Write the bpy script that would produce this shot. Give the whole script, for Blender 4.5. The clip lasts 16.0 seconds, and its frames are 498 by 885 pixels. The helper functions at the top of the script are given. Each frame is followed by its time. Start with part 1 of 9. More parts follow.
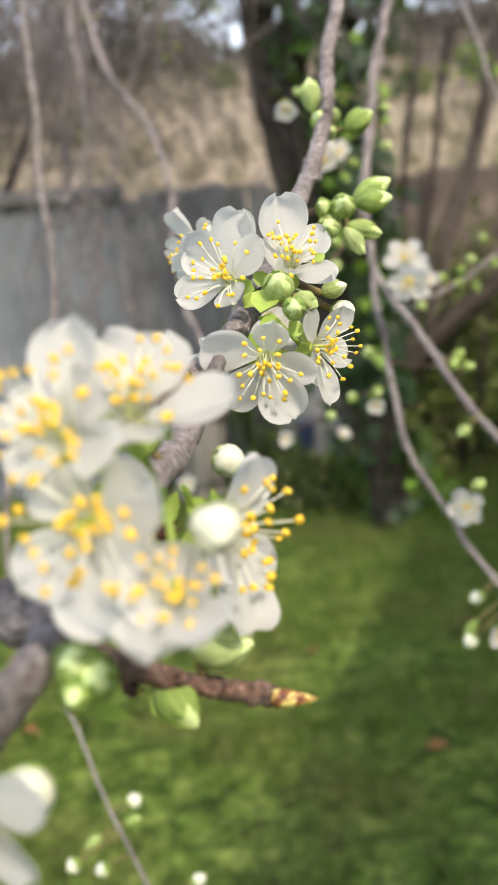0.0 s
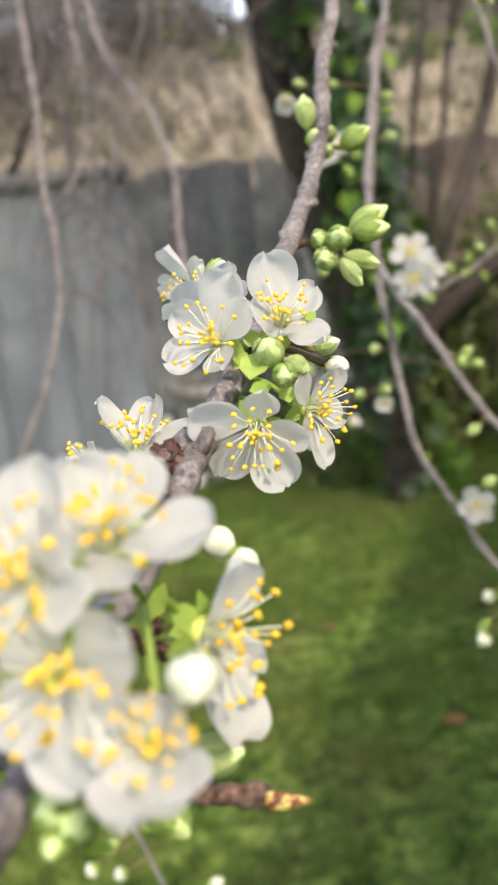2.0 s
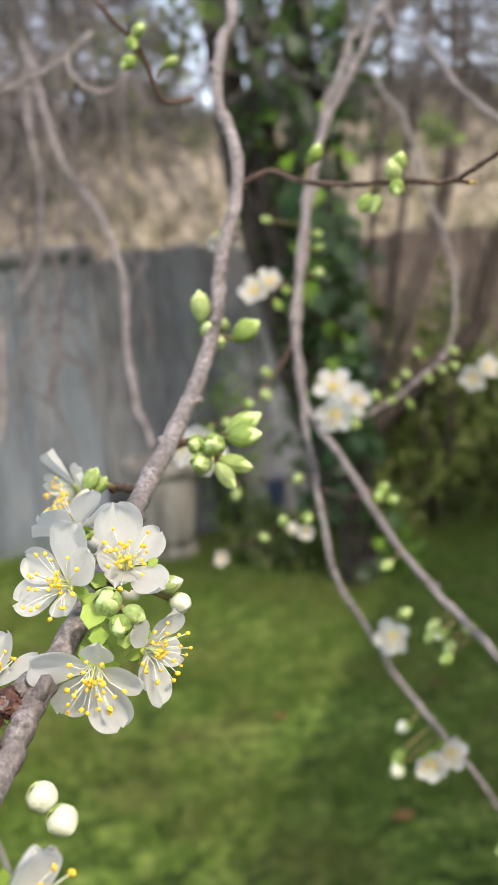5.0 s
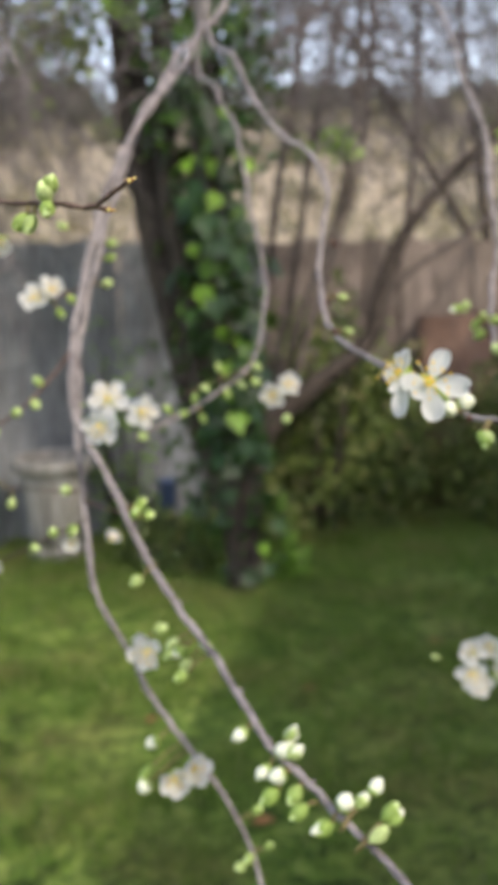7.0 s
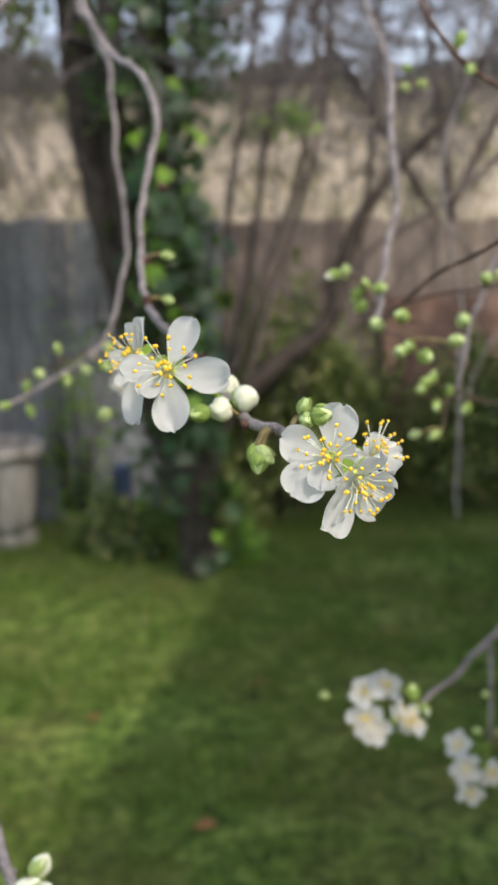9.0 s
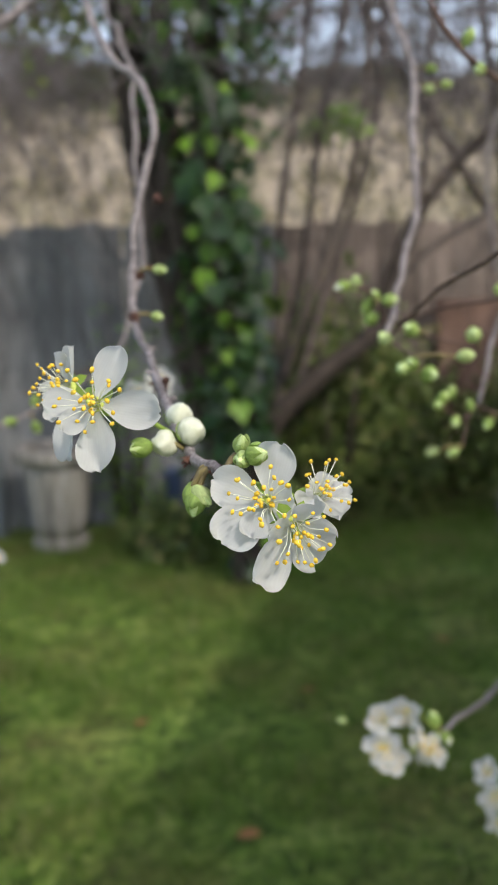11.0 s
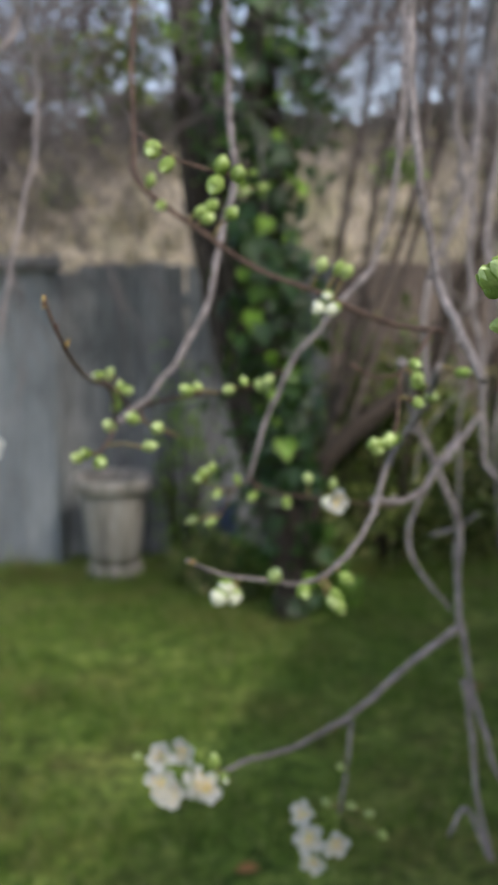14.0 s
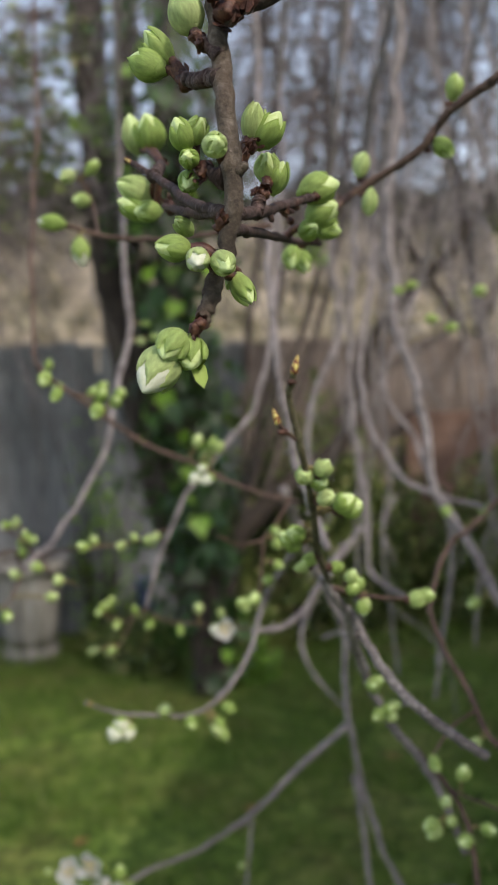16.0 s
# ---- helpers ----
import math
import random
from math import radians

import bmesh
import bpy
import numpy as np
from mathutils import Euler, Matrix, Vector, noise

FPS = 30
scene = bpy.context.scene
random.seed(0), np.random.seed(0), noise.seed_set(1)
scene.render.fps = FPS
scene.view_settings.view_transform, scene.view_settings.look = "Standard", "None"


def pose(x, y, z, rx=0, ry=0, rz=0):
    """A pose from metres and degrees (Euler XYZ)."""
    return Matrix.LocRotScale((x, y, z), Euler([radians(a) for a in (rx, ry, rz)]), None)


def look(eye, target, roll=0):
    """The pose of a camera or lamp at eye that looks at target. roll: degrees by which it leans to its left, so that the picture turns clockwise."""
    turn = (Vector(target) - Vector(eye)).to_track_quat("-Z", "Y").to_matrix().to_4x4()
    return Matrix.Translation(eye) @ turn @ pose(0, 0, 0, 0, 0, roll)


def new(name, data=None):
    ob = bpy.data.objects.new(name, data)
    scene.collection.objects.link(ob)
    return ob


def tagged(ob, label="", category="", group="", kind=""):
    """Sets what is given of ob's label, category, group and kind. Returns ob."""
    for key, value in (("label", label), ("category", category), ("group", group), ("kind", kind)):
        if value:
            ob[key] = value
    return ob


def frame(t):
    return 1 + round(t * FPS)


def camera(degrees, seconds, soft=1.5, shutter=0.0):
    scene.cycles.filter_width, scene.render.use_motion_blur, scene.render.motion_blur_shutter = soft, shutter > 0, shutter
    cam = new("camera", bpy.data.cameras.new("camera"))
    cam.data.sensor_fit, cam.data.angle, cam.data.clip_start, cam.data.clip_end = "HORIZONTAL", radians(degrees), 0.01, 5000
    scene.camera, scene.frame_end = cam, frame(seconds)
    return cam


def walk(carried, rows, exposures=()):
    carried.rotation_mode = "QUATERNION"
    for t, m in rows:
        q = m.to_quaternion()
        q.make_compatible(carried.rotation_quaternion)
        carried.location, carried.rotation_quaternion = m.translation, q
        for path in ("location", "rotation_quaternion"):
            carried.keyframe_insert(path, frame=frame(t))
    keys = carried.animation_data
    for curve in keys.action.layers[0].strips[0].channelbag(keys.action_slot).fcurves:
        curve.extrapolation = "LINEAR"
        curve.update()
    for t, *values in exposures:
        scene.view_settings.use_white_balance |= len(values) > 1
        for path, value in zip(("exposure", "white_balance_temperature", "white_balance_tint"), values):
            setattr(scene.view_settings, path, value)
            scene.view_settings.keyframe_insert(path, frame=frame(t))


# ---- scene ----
cam = camera(30.0, 16.0)
# phone lens with a small real aperture, focused on the blossom
cam.data.dof.use_dof = True
cam.data.dof.focus_distance = 0.188
cam.data.dof.aperture_fstop = 28.0
PATH = [
    (0, -0.0162, 0.0103, 1.4137, 77.95, 4.62, -3.65),
    (0.5, -0.0172, 0.0138, 1.4181, 77.61, 4.92, -3.63),
    (1, -0.0131, 0.0159, 1.4217, 77.26, 5.58, -3.52),
    (1.5, -0.0103, 0.0201, 1.4274, 76.89, 5.58, -3.22),
    (2, -0.0103, 0.0183, 1.4289, 76.41, 6.17, -3.12),
    (2.5, -0.0073, 0.0166, 1.4343, 76.56, 5.91, -3.15),
    (3, -0.0067, 0.0150, 1.4438, 77.29, 5.76, -3.54),
    (3.5, -0.0016, 0.0126, 1.4552, 78.29, 5.01, -3.94),
    (6, 0.0494, 0.0063, 1.4628, 81.50, 2.96, -6.80),
    (6.5, 0.0780, 0.0051, 1.4623, 81.09, 1.59, -8.32),
    (7, 0.1050, -0.0015, 1.4655, 80.68, 1.17, -10.36),
    (7.5, 0.1353, 0.0279, 1.4566, 80.28, 0.60, -11.76),
    (8, 0.1680, 0.0653, 1.4496, 79.72, 0.06, -12.59),
    (10.5, 0.2331, 0.1343, 1.4563, 79.50, 2.76, -10.78),
    (11, 0.2419, 0.1285, 1.4561, 79.84, 1.53, -8.67),
    (11.5, 0.2589, 0.1153, 1.4610, 79.80, 1.28, -5.63),
    (12, 0.2632, 0.1159, 1.4605, 79.78, 0.57, -2.47),
    (12.5, 0.2936, 0.1096, 1.4569, 79.70, 0.38, -0.25),
    (13, 0.3315, 0.1030, 1.4500, 80.00, 0.00, 0.12),
    (13.5, 0.3904, 0.0826, 1.4588, 80.87, 0.54, -0.98),
    (14, 0.4345, 0.0377, 1.4899, 81.87, 0.51, -2.98),
    (14.5, 0.4472, 0.0140, 1.5066, 82.82, 0.94, -4.30),
    (15, 0.4517, 0.0002, 1.5220, 83.83, 1.06, -5.36),
    (15.5, 0.4549, -0.0153, 1.5385, 84.99, 1.55, -6.60),
    (16, 0.4496, -0.0339, 1.5496, 85.85, 1.53, -8.16),
]
EXPO = [(0.0, 1.36, 7300, 12), (3.5, 1.36, 7300, 12), (6.0, 1.36, 7050, 12), (8.0, 1.24, 6950, 12), (10.5, 1.02, 6750, 10), (13.5, 0.90, 6650, 10), (16.0, 0.84, 6900, 11)]
walk(cam, [(t, pose(*p)) for t, *p in PATH], EXPO)

# ---- light ----
SUN_DIR = Vector((-0.36, 0.62, -0.70)).normalized()   # the way the sunlight travels
world = bpy.data.worlds.new("sky")
scene.world = world
world.use_nodes = True
wn = world.node_tree.nodes
sky = wn.new("ShaderNodeTexSky")
sky.sky_type = "NISHITA"
sky.sun_disc = False
sky.air_density, sky.dust_density, sky.ozone_density = 1.0, 2.5, 1.2
sky.sun_elevation = math.asin(-SUN_DIR.z)
sky.sun_rotation = math.atan2(-SUN_DIR.x, -SUN_DIR.y)
wn["Background"].inputs["Strength"].default_value = 0.15
# bright spring haze that thickens evenly towards the horizon
sky_way = wn.new("ShaderNodeTexCoord")
sky_xyz = wn.new("ShaderNodeSeparateXYZ")
sky_low = wn.new("ShaderNodeMath")
sky_low.operation, sky_low.use_clamp = "SUBTRACT", True
sky_low.inputs[0].default_value = 1.0
sky_fall = wn.new("ShaderNodeMath")
sky_fall.operation = "POWER"
sky_fall.inputs[1].default_value = 3.0
haze = wn.new("ShaderNodeMix")
haze.data_type, haze.blend_type = "RGBA", "ADD"
haze.inputs[7].default_value = (4.8, 4.85, 5.3, 1)
world.node_tree.links.new(sky_way.outputs["Generated"], sky_xyz.inputs[0])
world.node_tree.links.new(sky_xyz.outputs["Z"], sky_low.inputs[1])
world.node_tree.links.new(sky_low.outputs[0], sky_fall.inputs[0])
world.node_tree.links.new(sky_fall.outputs[0], haze.inputs[0])
world.node_tree.links.new(sky.outputs[0], haze.inputs[6])
world.node_tree.links.new(haze.outputs[2], wn["Background"].inputs["Color"])
sun = new("sun", bpy.data.lights.new("sun", "SUN"))
sun.data.energy, sun.data.angle, sun.data.color = 1.35, radians(1.2), (1.0, 0.95, 0.87)
sun.matrix_world = look((4, -4, 8), Vector((4, -4, 8)) + SUN_DIR)


# ---- materials ----
def material(name, build, rough=0.7, spec=0.4):
    m = bpy.data.materials.new(name)
    m.use_nodes = True
    nt = m.node_tree
    b = nt.nodes["Principled BSDF"]
    b.inputs["Roughness"].default_value = rough
    b.inputs["Specular IOR Level"].default_value = spec
    build(nt, b)
    return m


def coords(nt, which="Object", scale=(1, 1, 1)):
    tc = nt.nodes.new("ShaderNodeTexCoord")
    mp = nt.nodes.new("ShaderNodeMapping")
    mp.inputs["Scale"].default_value = scale
    nt.links.new(tc.outputs[which], mp.inputs[0])
    return mp.outputs[0]


def noise_tex(nt, vec, scale, detail=4.0, rough=0.6, distortion=0.0):
    n = nt.nodes.new("ShaderNodeTexNoise")
    n.inputs["Scale"].default_value = scale
    n.inputs["Detail"].default_value = detail
    n.inputs["Roughness"].default_value = rough
    n.inputs["Distortion"].default_value = distortion
    nt.links.new(vec, n.inputs["Vector"])
    return n.outputs["Fac"]


def ramp(nt, fac, stops):
    r = nt.nodes.new("ShaderNodeValToRGB")
    e = r.color_ramp.elements
    while len(e) < len(stops):
        e.new(0.5)
    for k, (p, c) in zip(e, stops):
        k.position, k.color = p, (*c, 1)
    nt.links.new(fac, r.inputs[0])
    return r.outputs[0]


def mixed(nt, fac, a, b, mode="MIX"):
    m = nt.nodes.new("ShaderNodeMix")
    m.data_type, m.blend_type = "RGBA", mode
    for sock, v in ((m.inputs[0], fac), (m.inputs[6], a), (m.inputs[7], b)):
        if isinstance(v, (int, float)):
            sock.default_value = v
        elif isinstance(v, tuple):
            sock.default_value = (*v, 1)
        else:
            nt.links.new(v, sock)
    return m.outputs[2]


def bumped(nt, b, height, strength, distance):
    n = nt.nodes.new("ShaderNodeBump")
    n.inputs["Strength"].default_value = strength
    n.inputs["Distance"].default_value = distance
    nt.links.new(height, n.inputs["Height"])
    nt.links.new(n.outputs[0], b.inputs["Normal"])


def random_of(nt):
    return nt.nodes.new("ShaderNodeObjectInfo").outputs["Random"]


def island(nt):
    return nt.nodes.new("ShaderNodeNewGeometry").outputs["Random Per Island"]


def bark(name, dark, mid, light, scale, warm=None):
    """Bark with lengthwise grain, pale bloom and lenticel-like flecks; scale in features per metre."""
    def build(nt, b):
        v = coords(nt)
        big = noise_tex(nt, v, scale * 0.25, 3)
        fine = noise_tex(nt, v, scale * 1.6, 6, 0.7)
        c = ramp(nt, fine, [(0.34, dark), (0.5, mid), (0.67, light)])
        c = mixed(nt, ramp(nt, big, [(0.4, (0, 0, 0)), (0.65, (0.55, 0.55, 0.55))]), c, warm or mid)
        patch = noise_tex(nt, v, scale * 0.16, 5, 0.7)
        c = mixed(nt, 1.0, c, ramp(nt, patch, [(0.36, (0.55, 0.53, 0.53)), (0.52, (1.0, 1.0, 1.0)), (0.66, (1.35, 1.35, 1.37))]), "MULTIPLY")
        nt.links.new(c, b.inputs["Base Color"])
        bumped(nt, b, fine, 0.8, 0.35 / scale)
    return material(name, build, 0.75, 0.3)


def leafy(name, stops, rough=0.45, through_light=0.35, per="island", grain=None, dry=None):
    """A thin leaf: colour varies from leaf to leaf, light comes through it."""
    def build(nt, b):
        v = coords(nt, "Object", (1, 1, 0.3)) if grain else coords(nt)
        r = island(nt) if per == "island" else random_of(nt)
        c = ramp(nt, r, stops)
        if dry:
            c = mixed(nt, ramp(nt, noise_tex(nt, v, 2.6, 5, 0.7), [(0.52, (0, 0, 0)), (0.66, (0.8, 0.8, 0.8))]), c, dry)
        n = noise_tex(nt, v, grain or (160 if per != "island" else 20), 4)
        c = mixed(nt, 0.6 if grain else 0.45, c, ramp(nt, n, [(0.3, (0.35, 0.35, 0.35)), (0.7, (1.1, 1.1, 1.1) if grain else (1, 1, 1))]), "MULTIPLY")
        nt.links.new(c, b.inputs["Base Color"])
        t = nt.nodes.new("ShaderNodeBsdfTranslucent")
        nt.links.new(mixed(nt, 0.3, c, (0.5, 0.75, 0.08)), t.inputs["Color"])
        mx = nt.nodes.new("ShaderNodeMixShader")
        mx.inputs[0].default_value = through_light
        nt.links.new(b.outputs[0], mx.inputs[1])
        nt.links.new(t.outputs[0], mx.inputs[2])
        nt.links.new(mx.outputs[0], nt.nodes["Material Output"].inputs["Surface"])
        bumped(nt, b, n, 0.25, 0.002)
    return material(name, build, rough, 0.45)


def petal_build(nt, b):
    v = coords(nt)
    n = noise_tex(nt, v, 220, 4, 0.6)
    veins = nt.nodes.new("ShaderNodeTexWave")
    veins.inputs["Scale"].default_value = 430
    veins.inputs["Distortion"].default_value = 5.0
    veins.bands_direction = "X"
    nt.links.new(v, veins.inputs["Vector"])
    c = ramp(nt, n, [(0.3, (0.59, 0.59, 0.575)), (0.6, (0.67, 0.675, 0.66))])
    c = mixed(nt, 0.05, c, veins.outputs["Color"], "MULTIPLY")
    nt.links.new(c, b.inputs["Base Color"])
    bumped(nt, b, mixed(nt, 0.55, veins.outputs["Fac"], noise_tex(nt, v, 300, 4, 0.6)), 0.08, 0.0004)
    t = nt.nodes.new("ShaderNodeBsdfTranslucent")
    t.inputs["Color"].default_value = (0.78, 0.78, 0.745, 1)
    mx = nt.nodes.new("ShaderNodeMixShader")
    mx.inputs[0].default_value = 0.47
    nt.links.new(b.outputs[0], mx.inputs[1])
    nt.links.new(t.outputs[0], mx.inputs[2])
    nt.links.new(mx.outputs[0], nt.nodes["Material Output"].inputs["Surface"])


def plain(stops, scale, bump=0.3, size=0.001):
    def build(nt, b):
        n = noise_tex(nt, coords(nt), scale, 5)
        nt.links.new(ramp(nt, n, stops), b.inputs["Base Color"])
        bumped(nt, b, n, bump, size)
    return build


M_PETAL = material("petal_white", petal_build, 0.55, 0.3)
M_FILAMENT = material("filament", plain([(0.3, (0.78, 0.80, 0.62)), (0.7, (0.9, 0.9, 0.8))], 300), 0.5)
M_ANTHER = material("anther_yellow", plain([(0.3, (0.78, 0.46, 0.035)), (0.65, (0.90, 0.63, 0.08))], 900, 0.6, 0.0004), 0.75, 0.2)
M_CENTRE = material("flower_centre", plain([(0.3, (0.42, 0.50, 0.08)), (0.7, (0.62, 0.66, 0.18))], 500), 0.5)
M_SEPAL = leafy("sepal_green", [(0.0, (0.30, 0.46, 0.07)), (0.5, (0.36, 0.52, 0.09)), (1.0, (0.44, 0.58, 0.13))], 0.5, 0.3, "object")
M_BUD = leafy("bud_green", [(0.0, (0.29, 0.42, 0.095)), (0.5, (0.39, 0.52, 0.15)), (1.0, (0.53, 0.63, 0.28))], 0.68, 0.3, "object", 9)
M_BUDHEART = material("bud_heart_pale_green", plain([(0.3, (0.45, 0.58, 0.20)), (0.7, (0.61, 0.72, 0.36))], 6), 0.5)
M_TIPBUD = material("pointed_bud_brown_yellow", plain([(0.36, (0.07, 0.02, 0.012)), (0.47, (0.24, 0.08, 0.03)), (0.56, (0.58, 0.48, 0.14)), (0.7, (0.62, 0.60, 0.25))], 4.5, 0.5, 0.0005), 0.5)
M_BUDTIP = material("bud_petal_tip", plain([(0.3, (0.52, 0.55, 0.38)), (0.7, (0.66, 0.67, 0.56))], 5), 0.5)
M_SCALE = material("bud_scale_brown", plain([(0.3, (0.022, 0.010, 0.008)), (0.5, (0.07, 0.026, 0.018)), (0.66, (0.14, 0.065, 0.036)), (0.78, (0.40, 0.27, 0.10))], 520, 0.6, 0.0006), 0.55)
M_SPUR = material("spur_brown_green", plain([(0.3, (0.10, 0.07, 0.03)), (0.6, (0.20, 0.16, 0.06))], 300, 0.5, 0.0004), 0.6)
M_BARK = bark("plum_bark_grey", (0.075, 0.063, 0.060), (0.205, 0.180, 0.175), (0.39, 0.355, 0.35), 420, (0.215, 0.19, 0.186))
M_BARKRED = bark("young_plum_bark_brown", (0.04, 0.025, 0.02), (0.10, 0.06, 0.045), (0.20, 0.13, 0.10), 300, (0.13, 0.085, 0.065))
M_PEEL = bark("peeling_reddish_bark", (0.05, 0.03, 0.024), (0.17, 0.095, 0.068), (0.40, 0.27, 0.22), 330, (0.15, 0.13, 0.13))
M_SPURBARK = bark("dark_spur_bark", (0.022, 0.014, 0.012), (0.058, 0.037, 0.032), (0.15, 0.11, 0.10), 420, (0.075, 0.038, 0.028))
M_SHOOT = bark("olive_shoot_bark", (0.055, 0.048, 0.026), (0.115, 0.105, 0.055), (0.20, 0.185, 0.11), 300, (0.09, 0.07, 0.045))
M_BARKGREEN = bark("green_shoot_bark", (0.042, 0.032, 0.024), (0.088, 0.068, 0.050), (0.17, 0.14, 0.112), 300, (0.075, 0.052, 0.038))
M_TRUNK = bark("trunk_bark_dark", (0.02, 0.0155, 0.0125), (0.048, 0.037, 0.03), (0.105, 0.082, 0.066), 24, (0.055, 0.043, 0.035))
M_BOUGH = bark("grey_brown_bough_bark", (0.045, 0.036, 0.031), (0.095, 0.077, 0.067), (0.18, 0.15, 0.132), 24, (0.11, 0.09, 0.08))
M_TWIG = bark("far_twig_bark", (0.06, 0.051, 0.05), (0.125, 0.108, 0.106), (0.25, 0.222, 0.218), 40, (0.14, 0.122, 0.12))
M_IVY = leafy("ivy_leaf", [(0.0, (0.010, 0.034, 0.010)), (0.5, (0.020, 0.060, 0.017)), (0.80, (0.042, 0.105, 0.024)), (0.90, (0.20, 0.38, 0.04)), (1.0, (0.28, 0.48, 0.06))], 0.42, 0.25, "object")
M_SHRUB = leafy("shrub_leaf", [(0.0, (0.04, 0.065, 0.018)), (0.5, (0.105, 0.155, 0.04)), (0.82, (0.22, 0.28, 0.075)), (1.0, (0.36, 0.30, 0.14))], 0.5, 0.25)
M_HEDGE = leafy("hedge_leaf", [(0.0, (0.02, 0.028, 0.014)), (0.6, (0.04, 0.05, 0.022)), (1.0, (0.08, 0.085, 0.04))], 0.6, 0.15)
M_YOUNG = leafy("young_leaf", [(0.0, (0.13, 0.27, 0.04)), (1.0, (0.24, 0.42, 0.06))], 0.45, 0.4)


def lawn_build(nt, b):
    v = coords(nt)
    big = noise_tex(nt, v, 1.3, 4, 0.55)
    mid = noise_tex(nt, v, 8, 5, 0.7)
    clump = noise_tex(nt, v, 19, 4, 0.6)
    fine = noise_tex(nt, v, 90, 4, 0.7)
    c = ramp(nt, mid, [(0.36, (0.046, 0.080, 0.016)), (0.5, (0.140, 0.228, 0.042)), (0.64, (0.27, 0.35, 0.09))])
    c = mixed(nt, ramp(nt, big, [(0.45, (0, 0, 0)), (0.66, (0.65, 0.65, 0.65))]), c, (0.235, 0.215, 0.075))
    dirt = noise_tex(nt, v, 4.2, 6, 0.75)
    c = mixed(nt, ramp(nt, dirt, [(0.60, (0, 0, 0)), (0.68, (0.65, 0.65, 0.65))]), c, (0.13, 0.095, 0.045))
    c = mixed(nt, 0.75, c, ramp(nt, clump, [(0.38, (0.30, 0.36, 0.30)), (0.60, (1.35, 1.3, 1.2))]), "MULTIPLY")
    c = mixed(nt, 0.7, c, ramp(nt, fine, [(0.3, (0.25, 0.25, 0.25)), (0.7, (1.45, 1.45, 1.45))]), "MULTIPLY")
    nt.links.new(c, b.inputs["Base Color"])
    bumped(nt, b, fine, 0.8, 0.02)


def bank_build(nt, b):
    v = coords(nt, "Object", (1, 1, 0.45))
    big = noise_tex(nt, v, 0.9, 4, 0.6)
    mid = noise_tex(nt, v, 4.5, 6, 0.7, 0.4)
    c = ramp(nt, mid, [(0.32, (0.11, 0.09, 0.056)), (0.47, (0.26, 0.222, 0.165)), (0.62, (0.35, 0.305, 0.237)), (0.75, (0.41, 0.362, 0.288))])
    c = mixed(nt, ramp(nt, big, [(0.5, (0, 0, 0)), (0.75, (0.7, 0.7, 0.7))]), c, (0.12, 0.125, 0.05))
    nt.links.new(c, b.inputs["Base Color"])
    bumped(nt, b, mid, 0.9, 0.12)


M_LAWN = material("lawn_turf", lawn_build, 0.9, 0.15)
M_BANK = material("dry_grass_bank", bank_build, 0.95, 0.1)
M_BLADE = leafy("grass_blade", [(0.0, (0.052, 0.110, 0.014)), (0.5, (0.118, 0.215, 0.030)), (0.82, (0.212, 0.295, 0.060)), (1.0, (0.41, 0.36, 0.19))], 0.6, 0.35, dry=(0.21, 0.185, 0.075))


def sheet_build(nt, b):
    v = coords(nt, "Object", (1, 1, 0.25))
    big = noise_tex(nt, v, 3.0, 5, 0.6)
    fine = noise_tex(nt, v, 40, 5, 0.7)
    c = ramp(nt, big, [(0.32, (0.09, 0.10, 0.108)), (0.52, (0.168, 0.192, 0.218)), (0.72, (0.30, 0.317, 0.33))])
    c = mixed(nt, 0.35, c, ramp(nt, fine, [(0.35, (0.5, 0.5, 0.48)), (0.65, (1.1, 1.1, 1.1))]), "MULTIPLY")
    c = mixed(nt, mixed(nt, 1.0, random_of(nt), (0.35, 0.35, 0.35), "MULTIPLY"), c, (0.15, 0.16, 0.16))
    nt.links.new(c, b.inputs["Base Color"])
    bumped(nt, b, mixed(nt, 0.25, big, fine), 0.5, 0.03)


def board_build(dark, mid, light):
    def build(nt, b):
        v = coords(nt, "Object", (1, 1, 0.06))
        grain = noise_tex(nt, v, 70, 6, 0.7, 0.6)
        big = noise_tex(nt, coords(nt), 3.5, 4)
        c = ramp(nt, grain, [(0.3, dark), (0.52, mid), (0.75, light)])
        c = mixed(nt, 0.6, c, ramp(nt, big, [(0.3, (0.45, 0.45, 0.45)), (0.7, (1.1, 1.1, 1.1))]), "MULTIPLY")
        c = mixed(nt, 0.5, c, ramp(nt, random_of(nt), [(0.0, (0.42, 0.42, 0.42)), (1.0, (1.45, 1.45, 1.45))]), "MULTIPLY")
        nt.links.new(c, b.inputs["Base Color"])
        bumped(nt, b, grain, 0.6, 0.004)
    return build


M_SHEET = material("painted_grey_sheet", sheet_build, 0.6, 0.3)
M_PALING = material("weathered_grey_paling", board_build((0.075, 0.08, 0.085), (0.19, 0.20, 0.21), (0.38, 0.39, 0.395)), 0.85, 0.2)
M_BROWNPALING = material("brown_paling", board_build((0.10, 0.078, 0.066), (0.21, 0.168, 0.145), (0.32, 0.272, 0.24)), 0.85, 0.2)


